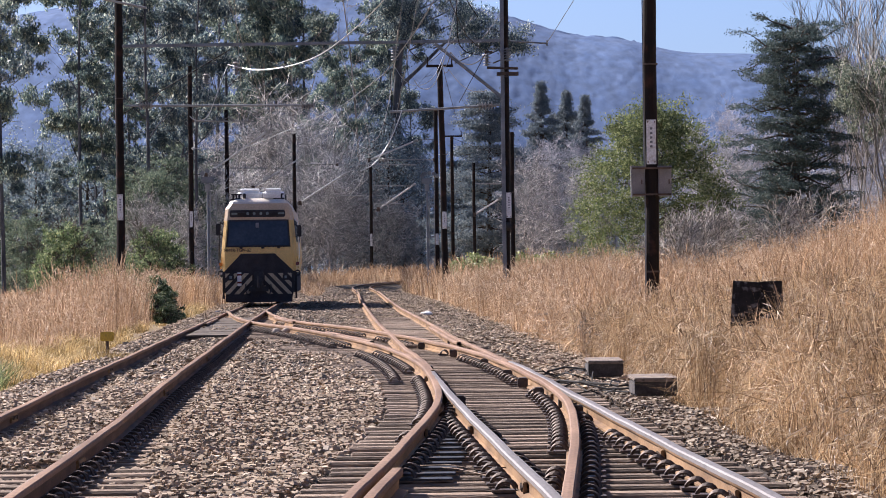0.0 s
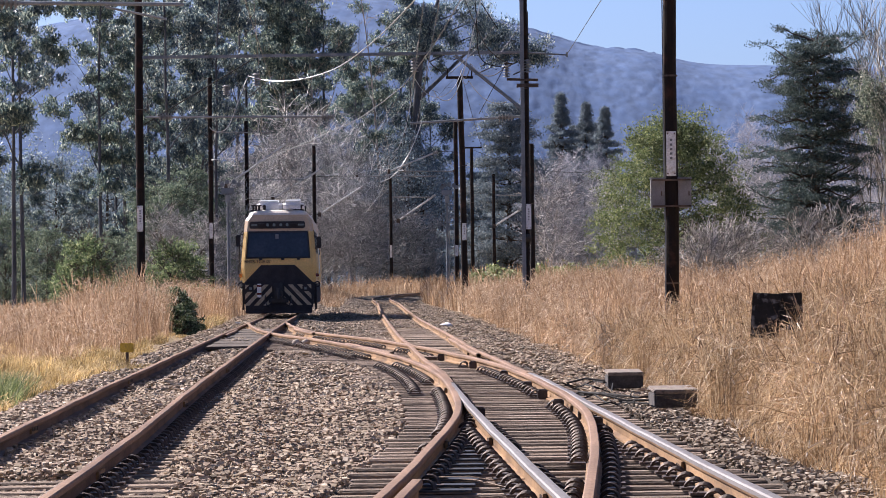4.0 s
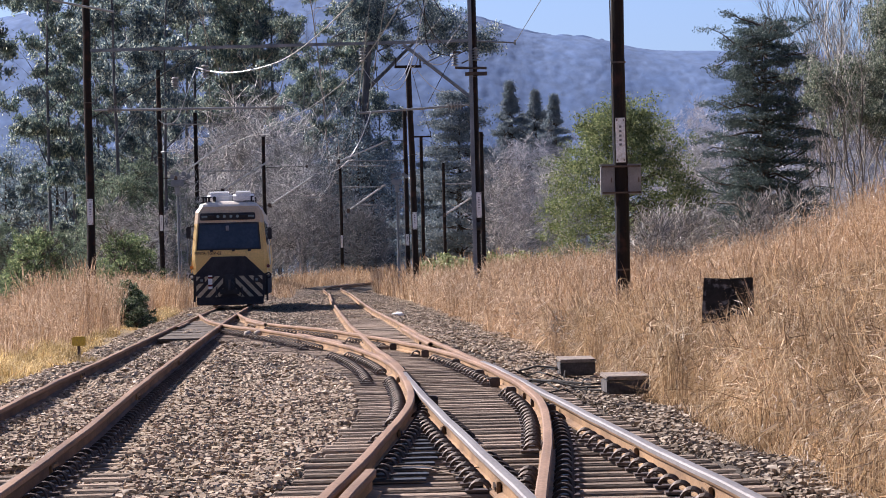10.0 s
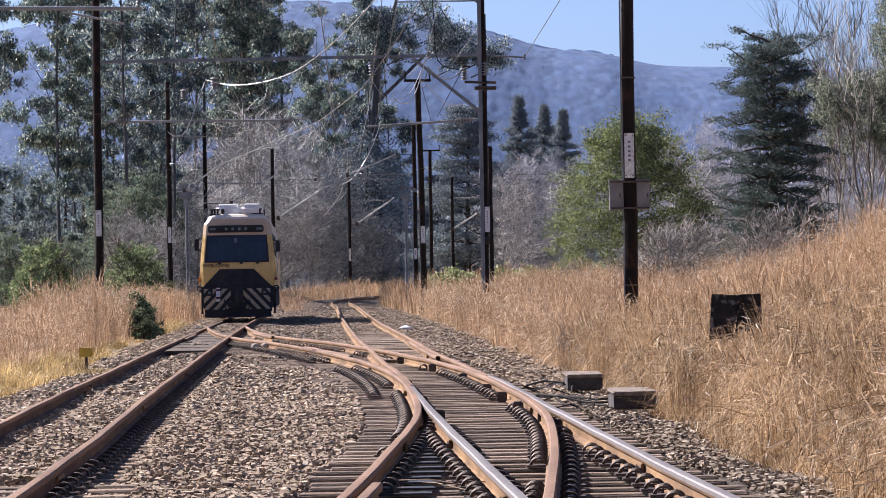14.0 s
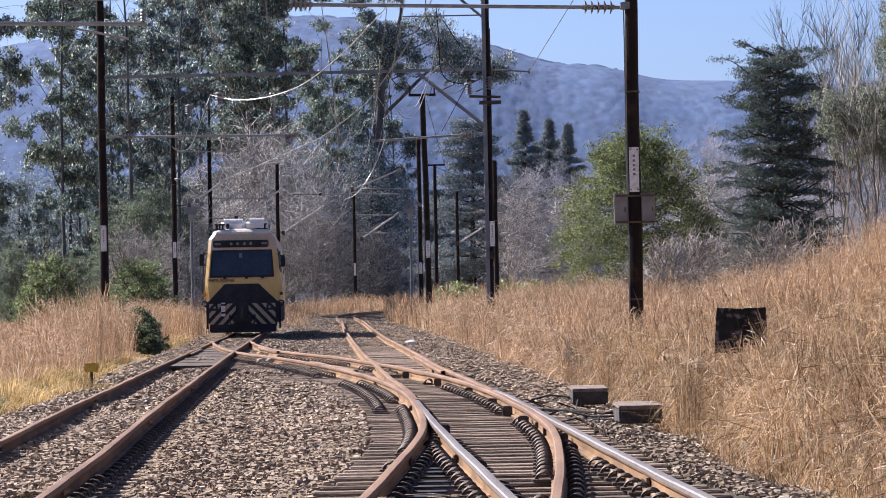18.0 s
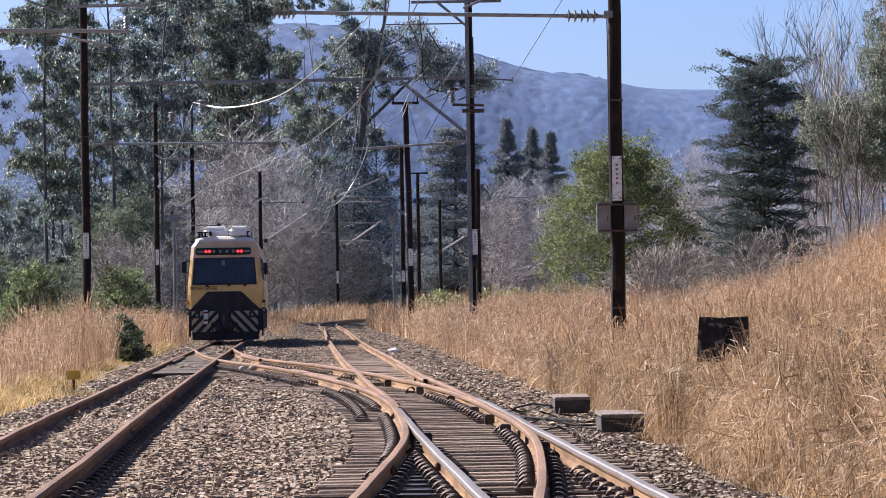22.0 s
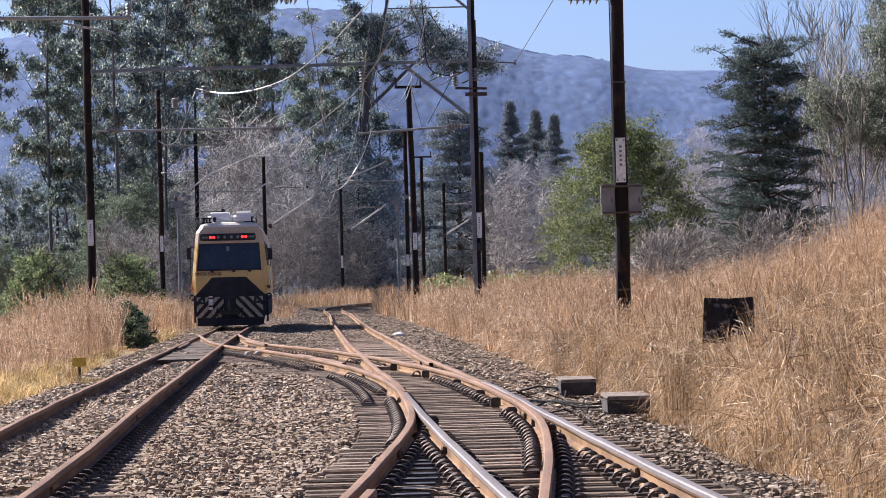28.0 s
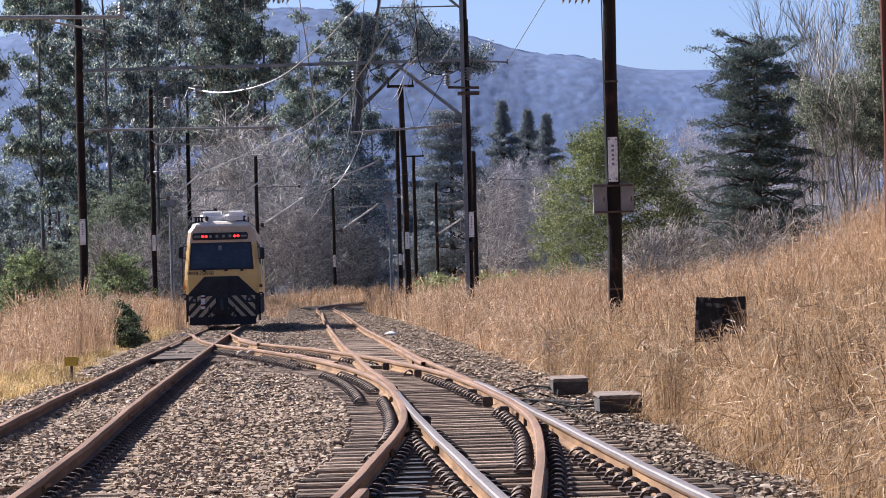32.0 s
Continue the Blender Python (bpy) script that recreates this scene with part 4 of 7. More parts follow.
# bracket arms on the two nearer poles
for owner, base_x, pts, ins in ((sign_post, 3.58, [(-2.3, 6.28), (3.5, 6.12)], [(2.75, 6.14, 3.3, 6.13), (-2.3, 6.28, -1.9, 6.27)]), (post_left, -8.45, [(-8.4, 6.07), (-4.75, 6.0)], [(-8.0, 6.06, -7.6, 6.05)])):
    z0 = float(land(base_x, 73))
    bm = bmesh.new()
    rod(bm, (pts[0][0] - base_x, 0, pts[0][1] - z0), (pts[1][0] - base_x, 0, pts[1][1] - z0), 0.034)
    part("bracket_arm", bm, PALE_STEEL, owner, "pale steel bracket arm")
    for x0, a, x1, b in ins:
        part("insulator", insulator(bmesh.new(), (x0 - base_x, 0, a - z0), (x1 - base_x, 0, b - z0), 0.125), PORCELAIN, owner, "ribbed porcelain insulator")
    bm = bmesh.new()
    x0 = base_x + (-0.1 if base_x > 0 else 0.1)
    x1 = base_x + (-2.6 if base_x > 0 else 2.6)
    rod(bm, (x0 - base_x, 0, 7.3 - z0), (x1 - base_x, 0, 6.3 - z0), 0.02)
    block(bm, (0.16, 0.28, 0.12), (x0 - base_x, 0, 6.15 - z0), bevel=0.01)
    part("tie_rod", bm, GALV, owner, "steel tie rod and clamp")

z0 = float(land(-8.45, 73))
part("lower_rod", rod(bmesh.new(), (-6.1 + 8.45, 0, 5.97 - z0), (-5.05 + 8.45, 0, 5.745 - z0), 0.02, sides=8), PALE_STEEL, post_left, "thin pale registration rod")
part("insulator", insulator(bmesh.new(), (-4.79 + 8.45, 0, 6.05 - z0), (-4.79 + 8.45, 0, 6.26 - z0), 0.06, 4), PORCELAIN, post_left, "small porcelain insulator")
z0 = float(land(-9.48, 125))
bm = bmesh.new()
block(bm, (2.5, 0.10, 0.09), (-8.76 + 9.48, -0.13, 10.14 - z0), bevel=0.008)
part("crossarm", bm, PALE_STEEL, pole_a, "pale steel crossarm")

# crossarms
for owner, base_x, py, z, w in ((pole_f, -0.03, 165, 9.02, 1.05), (pole_h, 0.69, 280, 9.8, 1.4)):
    bm = bmesh.new()
    block(bm, (w, 0.12, 0.10), (base_x - owner.matrix_basis.translation.x, -0.15, z - owner.matrix_basis.translation.z))
    for s in (-0.45, 0.45):
        rod(bm, (base_x - owner.matrix_basis.translation.x + s * w, -0.15, z - owner.matrix_basis.translation.z), (base_x - owner.matrix_basis.translation.x + s * w, -0.15, z + 0.35 - owner.matrix_basis.translation.z), 0.03)
    part("crossarm", bm, POLE_WOOD, owner, "dark timber crossarm")


# ---- signals ----
def signal(x, y, top, heads):
    z = float(land(x, y))
    s = thing("signal", "tall grey lattice railway signal seen from behind", "railway signal", x, y, z, group="signals")
    h = top - z
    bm = bmesh.new()
    rod(bm, (0, 0, -0.2), (0, 0, h), 0.055, sides=12)
    part("post", bm, GALV, s)
    bm = bmesh.new()
    for sx in (0.10, 0.34):
        rod(bm, (sx, -0.12, 0.0), (sx, -0.12, h - 0.5), 0.02, sides=6)
    for k in range(int(h / 0.3)):
        rod(bm, (0.10, -0.12, 0.3 * k + 0.2), (0.34, -0.12, 0.3 * k + 0.2), 0.014, sides=6)
    part("ladder", bm, PALE_STEEL, s, "grey access ladder")
    bm = bmesh.new()
    block(bm, (0.5, 0.3, 0.26), (0.0, -0.05, h - 0.05), bevel=0.03)
    part("hood", bm, GALV, s, "grey signal hood")
    bm = bmesh.new()
    block(bm, (0.20, 0.2, 0.32), (0.0, -0.1, h - 0.36), bevel=0.02)
    part("case", bm, PALE_STEEL, s, "pale grey signal case")
    for k in range(heads):
        a = math.pi * (k + 0.5) / heads
        bm = bmesh.new()
        c = (0.36 * math.cos(a) + 0.12, 0, h + 0.14 + 0.20 * math.sin(a))
        rod(bm, (c[0], -0.12, c[2]), (c[0], 0.12, c[2]), 0.095, sides=14)
        rod(bm, (c[0], -0.15, c[2]), (c[0], -0.10, c[2]), 0.07, sides=14)
        part("route_light", bm, GALV, s, "grey round lamp case")
    return s


signal(-9.38, 170, 4.85, 4)
signal(-0.70, 200, 5.3, 5)


# ---- wires ----
def wire(name, pts, r, material, sag=0.0, label="thin overhead wire strung along the track", n=14):
    """A wire hung through the points, sagging between each two."""
    bm = bmesh.new()
    path = []
    for a, b in zip(pts, pts[1:]):
        a, b = Vector(a), Vector(b)
        for k in range(n):
            s = k / n
            path.append(a.lerp(b, s) - Vector((0, 0, sag * 4 * s * (1 - s))))
    path.append(Vector(pts[-1]))
    if sag == 0 and len(pts) > 2:
        path = [Vector(p) for p in pts]
        for _ in range(3):
            path = [path[0]] + [q for a, b in zip(path, path[1:]) for q in (a.lerp(b, 0.25), a.lerp(b, 0.75))] + [path[-1]]
    tube(bm, path, r, 5)
    return tagged(part(name, bm, material), label, "wire", "overhead wires")


wire("feeder_wire", [(-6.27, 124.8, 7.25), (-5.95, 124.5, 7.15), (-5.52, 124.0, 7.04), (-4.9, 123.0, 7.0), (-4.2, 122.0, 7.07), (-3.43, 120.5, 7.25), (-2.56, 118.0, 7.7), (-1.89, 116.0, 8.16), (-1.08, 113.0, 8.77), (-0.69, 111.0, 9.06)], 0.0145, BRIGHT_WIRE, 0.0, "bright slack feeder wire rising from the gantry", 6)
wire("catenary_wire", [(-9.37, 200, 6.86), (-3.6, 150, 6.9), (-1.72, 130, 7.17), (-0.49, 110, 7.57), (0.3, 95, 7.97), (1.2, 60, 9.0)], 0.014, WIRE, 0.03)
wire("catenary_wire", [(0.2, 40, 8.6), (-1.35, 125, 7.3), (-3.9, 260, 8.2)], 0.009, WIRE, 0.35)
wire("contact_wire", [(0.4, 30, 6.2), (-1.3, 125, 5.75), (-3.6, 230, 5.4), (-4.6, 300, 5.4)], 0.008, WIRE, 0.12)
wire("contact_wire", [(-2.4, 30, 6.2), (-5.2, 125, 5.95), (-8.2, 205, 5.5), (-12.0, 270, 5.6)], 0.008, WIRE, 0.12)
wire("catenary_wire", [(-2.2, 40, 8.7), (-5.9, 125, 7.0), (-9.6, 205, 7.6)], 0.008, WIRE, 0.4)
wire("stay_wire", [(3.15, 125, 7.78), (4.3, 30, 8.3)], 0.009, WIRE, 0.0, "thin stay wire from the gantry end")
wire("feeder_cable", [(1.42, 125, 7.55), (0.75, 120, 7.75), (0.1, 112, 8.7), (0.2, 95, 9.4)], 0.014, DARK_WIRE, 0.06, "dark feeder cable hanging from the mast bracket")
wire("feeder_cable", [(1.42, 125, 7.55), (0.35, 140, 8.3), (0.0, 165, 9.3)], 0.014, DARK_WIRE, 0.4, "dark feeder cable looping to the next pole")
wire("feeder_cable", [(1.35, 125, 6.4), (0.3, 150, 8.2), (0.0, 165, 9.3)], 0.012, DARK_WIRE, 0.3, "dark feeder cable looping to the next pole")
wire("dropper_loop", [(-7.35, 124.0, 5.72), (-7.28, 124.0, 5.63), (-7.1, 124.0, 5.57), (-6.85, 124.0, 5.64), (-6.67, 124.0, 6.01), (-6.43, 124.0, 6.67), (-6.28, 124.8, 7.2)], 0.012, BRIGHT_WIRE, 0.0, "pale looped jumper cable under the gantry", 3)
wire("dropper_loop", [(-12.02, 204.9, 7.0), (-11.82, 200, 6.97), (-11.45, 200, 6.91), (-10.97, 200, 7.07), (-10.2, 200, 7.9)], 0.017, BRIGHT_WIRE, 0.0, "pale looped jumper cable on a pole", 3)
wire("dropper_loop", [(-3.01, 160, 6.21), (-2.84, 160, 5.99), (-2.58, 160, 5.95), (-2.30, 160, 6.2), (-1.92, 160, 7.5), (-1.69, 160, 9.1), (-1.5, 150, 9.6)], 0.011, BRIGHT_WIRE, 0.0, "pale looped jumper cable between poles", 3)
wire("dropper_loop", [(-1.4, 126, 7.25), (-1.1, 126, 6.75), (-0.7, 126, 6.55), (-0.2, 126, 6.8), (0.1, 128, 7.6)], 0.008, BRIGHT_WIRE, 0.0, "pale looped jumper cable under the gantry", 3)
wire("dropper_loop", [(-3.0, 128, 7.8), (-2.6, 128, 6.3), (-2.1, 128, 5.2), (-2.4, 132, 4.0), (-3.2, 140, 3.4)], 0.009, BRIGHT_WIRE, 0.0, "thin hanging jumper cable", 4)
wire("far_line_wire", [(0.7, 280, 9.7), (9.0, 300, 8.6), (24.0, 330, 8.8)], 0.012, DARK_WIRE, 0.5, "thin dark line running off to the field")
wire("far_line_wire", [(0.1, 165, 8.95), (2.5, 330, 9.1)], 0.010, DARK_WIRE, 0.5, "thin dark line between far poles")

wire("feeder_cable", [(0.44, 124.0, 9.65), (0.51, 124.0, 8.57), (0.5, 124.0, 7.99), (0.58, 124.0, 7.66), (0.78, 124.0, 7.46), (1.2, 124.0, 7.39)], 0.015, DARK_WIRE, 0.0, "dark feeder cable curving down to the mast bracket", 4)
wire("feeder_cable", [(0.63, 124.0, 9.27), (0.76, 124.0, 9.07), (0.92, 124.0, 8.81), (1.12, 124.0, 8.5)], 0.015, DARK_WIRE, 0.0, "dark feeder cable curving down to the mast bracket", 4)
wire("dropper_loop", [(0.67, 124.0, 9.56), (0.42, 124.0, 8.57), (0.28, 124.0, 7.91), (0.08, 124.0, 7.17), (-0.13, 124.0, 6.63), (-0.34, 124.0, 6.4), (-0.63, 124.0, 6.45), (-0.77, 124.0, 6.7)], 0.014, BRIGHT_WIRE, 0.0, "pale looped jumper cable between the wires", 4)
wire("stay_wire", [(1.02, 124.0, 8.57), (0.37, 124.0, 7.78), (-0.3, 124.0, 7.22)], 0.011, WIRE, 0.0, "pale stay wire crossing the gantry", 4)
wire("stay_wire", [(1.78, 124.0, 8.59), (1.08, 124.0, 7.64)], 0.011, WIRE, 0.0, "pale stay wire crossing the gantry", 4)
wire("stay_wire", [(1.52, 125.0, 7.84), (0.9, 124.0, 6.66), (0.53, 124.0, 6.01)], 0.011, DARK_WIRE, 0.0, "thin dark stay wire below the gantry", 4)
wire("dropper_loop", [(-1.15, 125.0, 5.85), (-1.27, 124.5, 5.47), (-1.54, 124.0, 4.82), (-1.96, 124.0, 4.22), (-2.37, 124.0, 4.05)], 0.014, BRIGHT_WIRE, 0.0, "pale looped jumper cable between the wires", 4)
wire("dropper_loop", [(-1.01, 124.0, 7.79), (-0.93, 124.0, 7.6), (-0.75, 124.0, 7.39), (-0.55, 124.0, 7.28)], 0.014, DARK_WIRE, 0.0, "dark jumper hanging under the beam", 4)


ARM_POLES = {205: -12.13, 260: -13.17, 300: -10.43, 380: -6.37, 230: -0.29, 330: 2.49}


def registration_arm(a, b, r=0.035, bright=True):
    """A slanting or level tube that holds the wires over a far track, with an insulator near its end."""
    a, b = Vector(a), Vector(b)
    t = thing("registration_arm", "slender pale steel arm holding the overhead wires", "support arm", *a, group="registration arms")
    part("arm", rod(bmesh.new(), (0, 0, 0), b - a, r), BRIGHT_WIRE if bright else PALE_STEEL, t)
    part("insulator", insulator(bmesh.new(), (b - a) * 0.90, (b - a) * 0.99, r * 2.6, 4), PORCELAIN, t, "ribbed porcelain insulator")
    part("clamp", block(bmesh.new(), (r * 4, r * 4, r * 5), (0, 0, 0), bevel=0.01), CLIP_IRON, t, "small dark clamp")
    pole_x = ARM_POLES[round(a.y)] - a.x
    end = Vector((0, 0, 0)) if abs(pole_x) < abs(pole_x - (b - a).x) else b - a
    if abs(pole_x - end.x) > 0.05:
        part("stub", rod(bmesh.new(), (pole_x, 0, end.z), end, 0.018, sides=6), DARK_WIRE, t, "thin dark stay to the pole")


for a, b in (((-11.40, 205, 5.79), (-8.17, 205, 7.99)), ((-11.58, 260, 6.18), (-8.37, 260, 8.14)), ((-10.06, 300, 5.81), (-6.79, 300, 7.89)), ((-5.71, 380, 6.38), (-2.33, 380, 8.67)), ((-3.94, 230, 7.03), (-1.26, 230, 8.10)), ((2.5, 330, 5.2), (4.6, 330, 6.5))):
    registration_arm(a, b, 0.0002 * a[1])
for a, b in (((-0.40, 230, 7.01), (-3.42, 230, 7.05)), ((-7.39, 300, 8.50), (-1.83, 300, 8.42)), ((-6.37, 380, 8.52), (-2.79, 380, 8.47)), ((-6.37, 380, 7.60), (-9.9, 380, 7.64)), ((-6.37, 380, 6.9), (-3.2, 380, 6.85)), ((2.45, 330, 7.62), (4.85, 330, 7.58)), ((-12.0, 205, 8.4), (-9.2, 205, 8.35)), ((-13.1, 260, 7.4), (-9.6, 260, 7.35))):
    registration_arm(a, b, 0.00013 * a[1], False)


# ---- trees ----
def skeleton_tree(height, seed, limbs, spread=0.28, start=0.3, up=0.9, r0=0.2, fork=3, twigs=2, droop=0.0, bends=0.02, wob=0.22):
    """Trunk and limbs as tapered strands: a list of (points, radii), and the ends where leaves sit."""
    g = random.Random(seed)
    strands, ends = [], []
    trunk, p, way = [], Vector((0, 0, -0.3)), Vector((g.uniform(-bends, bends), g.uniform(-bends, bends), 1))
    for k in range(9):
        trunk.append(p.copy())
        p = p + way.normalized() * (height / 8)
        way += Vector((g.uniform(-1, 1), g.uniform(-1, 1), 0)) * bends * 2.5
    strands.append((trunk, [r0 * (1 - 0.88 * k / 8) for k in range(9)]))
    for n in range(limbs):
        s = start + (1 - start) * (n + g.random()) / limbs
        f = min(s * 8, 7.99)
        base = trunk[int(f)].lerp(trunk[int(f) + 1], f - int(f))
        a = n * 2.4 + g.uniform(-0.5, 0.5)
        reach = height * spread * (1.15 - 0.8 * abs(s - 0.45)) * g.uniform(0.6, 1.15)
        way = Vector((math.cos(a), math.sin(a), up * g.uniform(0.6, 1.4))).normalized()
        pts, q = [], base.copy()
        for k in range(6):
            pts.append(q.copy())
            q = q + way * reach / 5
            way = (way + Vector((g.uniform(-1, 1), g.uniform(-1, 1), g.uniform(-0.8, 0.8) - droop)) * wob).normalized()
        strands.append((pts, [max(r0 * 0.42 * (1.1 - s) * (1 - 0.85 * k / 5), 0.008) for k in range(6)]))
        ends += [pts[3].copy(), pts[4].copy(), pts[5].copy()]
        for m in range(fork):
            b = pts[g.randint(1, 4)]
            w2 = Vector((g.uniform(-1, 1), g.uniform(-1, 1), g.uniform(-0.3, 1.0) - droop)).normalized()
            l2 = reach * g.uniform(0.25, 0.55)
            sub = [b + w2 * l2 * k / 3 + Vector((g.uniform(-1, 1), g.uniform(-1, 1), g.uniform(-1, 1))) * l2 * 0.05 * k for k in range(4)]
            strands.append((sub, [max(r0 * 0.13 * (1 - 0.8 * k / 3), 0.006) for k in range(4)]))
            ends += [sub[2].copy(), sub[3].copy()]
            for _ in range(twigs):
                c = sub[g.randint(1, 3)]
                w3 = (w2 + Vector((g.uniform(-1, 1), g.uniform(-1, 1), g.uniform(-0.6, 0.9)))).normalized()
                strands.append(([c, c + w3 * l2 * 0.4 + Vector((0, 0, 0.05)), c + w3 * l2 * 0.75], [0.012, 0.008, 0.004]))
                ends.append(c + w3 * l2 * 0.7)
    return strands, ends


def strand_mesh(strands, sides=5, thin=1.0, name="wood"):
    v, f = [], []
    for pts, rad in strands:
        n = sides if max(rad) > 0.03 else 3
        start = len(v)
        for i_, p in enumerate(pts):
            way = (pts[min(i_ + 1, len(pts) - 1)] - pts[max(i_ - 1, 0)]).normalized()
            u = way.cross(Vector((0.3, 1, 0.1))).normalized()
            w = u.cross(way)
            for k in range(n):
                a = 2 * math.pi * k / n
                v.append(p + rad[i_] * thin * (math.cos(a) * u + math.sin(a) * w))
        for i_ in range(len(pts) - 1):
            for k in range(n):
                a, b = start + i_ * n + k, start + i_ * n + (k + 1) % n
                f.append((a, b, b + n, a + n))
    return bulk_mesh(name, [tuple(p) for p in v], f)


def boughs(strands, thick=True, limit=0.02):
    """The thick limbs alone, or the thin twigs alone."""
    return [s for s in strands if (max(s[1]) > limit) == thick]


def leaf_mesh(ends, per, ball, size, seed, flat=0.6, hang=0.0, name="crown", slim=0.4):
    """Many small pointed leaves round the ends of the twigs."""
    g = np.random.default_rng(seed)
    e = np.repeat(np.array([tuple(p) for p in ends]), per, 0)
    n = len(e)
    off = g.normal(size=(n, 3)) * ball
    off[:, 2] *= flat
    c = e + off
    a = g.normal(size=(n, 3))
    a[:, 2] -= hang
    a /= np.linalg.norm(a, axis=1)[:, None]
    b = np.cross(a, g.normal(size=(n, 3)))
    b /= np.linalg.norm(b, axis=1)[:, None] + 1e-9
    l = size * g.uniform(0.6, 1.4, (n, 1))
    w = l * slim
    v = np.stack([c - a * l * 0.5, c + b * w * 0.5 - a * l * 0.05, c + a * l * 0.5, c - b * w * 0.5 - a * l * 0.05], 1).reshape(-1, 3)
    return bulk_mesh(name, v, np.arange(n * 4).reshape(-1, 4))


def plant(name, label, category, wood, wood_mat, leaves=None, leaf_mat=None, group="", wood_name="trunk"):
    t = thing(name, label, category, 0, 0, -500, group=group)
    if wood:
        part_of(wood_name, wood, wood_mat, t, smooth=True)
    if leaves:
        part_of("crown", leaves, leaf_mat, t)
    return t


def stand(first, spots, sink=0.15):
    """Copies of a plant at (x, y, scale, turn); the first one takes the first spot."""
    for k, (x, y_, s, turn) in enumerate(spots):
        m = pose(x, y_, float(land(x, y_)) - sink, 0, 0, turn) @ Matrix.Diagonal((s, s, s, 1))
        if k == 0:
            first.matrix_basis = m
        else:
            copy_thing(first, m).scale = (s, s, s)


def at(bearing, d):
    """The x of a place at a bearing, in thousandths, to the right of the line straight ahead, at distance d."""
    return bearing * d / 1000.0


def clumped(centres, count, spread, size, seed, flat=0.75, hang=0.2, slim=0.45, inner=5):
    """A crown of leaf clumps: each centre carries a few tight tufts, so that light and shade lie side by side."""
    pick = random.Random(seed)
    tufts = []
    for c in centres:
        w = spread * pick.uniform(0.7, 1.35)
        tufts += [c + Vector((pick.gauss(0, w), pick.gauss(0, w), pick.gauss(0, w * flat))) for _ in range(inner)]
    return leaf_mesh(tufts, count, spread * 0.55, size, seed + 1, flat, hang, slim=slim)


def dome(a, b, z0, top, n, seed, fill=0.25):
    """Clump centres over an uneven dome, with a few inside."""
    pick = random.Random(seed)
    out = []
    for k in range(n):
        t = (k + 0.5) / n
        turn = k * 2.39996
        lift = t ** 0.8
        r = math.sqrt(max(1 - lift * lift, 0.02)) * pick.uniform(0.82, 1.08)
        if pick.random() < fill:
            r *= pick.uniform(0.3, 0.75)
        out.append(Vector((a * r * math.cos(turn), b * r * math.sin(turn), z0 + (top - z0) * lift * pick.uniform(0.9, 1.05))))
    return out


def fan_tree(height, stems, lean_, seed, r0=0.07, forks=5, twigs=4):
    """Many slender stems that rise and spread from one foot, with upright twigs in their upper part."""
    g = random.Random(seed)
    strands, ends = [], []
    for n in range(stems):
        a = n * 2.4 + g.uniform(-0.5, 0.5)
        out = Vector((math.cos(a), math.sin(a), 0)) * lean_ * g.uniform(0.25, 1.1)
        h = height * g.uniform(0.72, 1.05)
        pts = [Vector((0.12 * math.cos(a), 0.12 * math.sin(a), -0.2)) + out * h * (q / 8) ** 1.15 + Vector((g.gauss(0, 0.11), g.gauss(0, 0.11), h * q / 8)) for q in range(9)]
        strands.append((pts, [r0 * g.uniform(0.7, 1.2) * (1 - 0.88 * q / 8) for q in range(9)]))
        for m in range(forks * 2):
            b = pts[g.randint(3, 7)].lerp(pts[8], 0.15 * g.random())
            way = (out * 0.8 + Vector((g.uniform(-0.5, 0.5), g.uniform(-0.5, 0.5), 1))).normalized()
            l = height * g.uniform(0.10, 0.24)
            sub = [b + way * l * q / 3 + Vector((g.gauss(0, 0.04), g.gauss(0, 0.04), 0)) * q for q in range(4)]
            strands.append((sub, [0.024, 0.017, 0.012, 0.006]))
            ends += [sub[2], sub[3]]
            for _ in range(twigs):
                c = sub[g.randint(1, 3)]
                w = (way + Vector((g.uniform(-0.7, 0.7), g.uniform(-0.7, 0.7), g.uniform(-0.1, 0.5)))).normalized()
                strands.append(([c, c + w * l * 0.3, c + w * l * 0.62], [0.010, 0.007, 0.004]))
                ends.append(c + w * l * 0.5)
    return strands, ends


# gum trees: five shapes, planted in a loose belt
def gum_clusters(ends, share, seed):
    """Hanging clusters of leaves: each a handful of tufts round the end of a branch, with clear air between the clusters."""
    pick = random.Random(seed)
    out = []
    for e in ends:
        if pick.random() < share:
            w = pick.uniform(0.50, 1.05)
            for _ in range(int(4 + 6 * w)):
                out.append(e + Vector((pick.gauss(0, w * 0.58), pick.gauss(0, w * 0.58), pick.gauss(-0.1, w * 0.34))))
    return out


gums = []
for k, (h, limbs, start, sp) in enumerate([(25, 15, 0.30, 0.15), (27, 16, 0.26, 0.14), (23, 19, 0.12, 0.16), (28, 14, 0.38, 0.18), (20, 24, 0.06, 0.20)]):
    strands, ends = skeleton_tree(h, 40 + k, limbs, sp, start, 1.2, 0.135, 3, 1, 0.05)
    gums.append(plant("gum_tree", "tall slender gum tree with " + ("pale" if k == 3 else "grey") + " trunk and drooping grey-green leaves", "tree", strand_mesh(strands, 7), BARK_PALE if k == 3 else BARK_GREY, leaf_mesh(gum_clusters(ends, 0.135, k), 115, 0.19, 0.205, 90 + k, 0.8, 1.3, slim=0.38), GUM_OLIVE if k == 3 or k == 1 else GUM, "gum tree belt"))
g = random.Random(5)
spots = [[] for _ in gums]
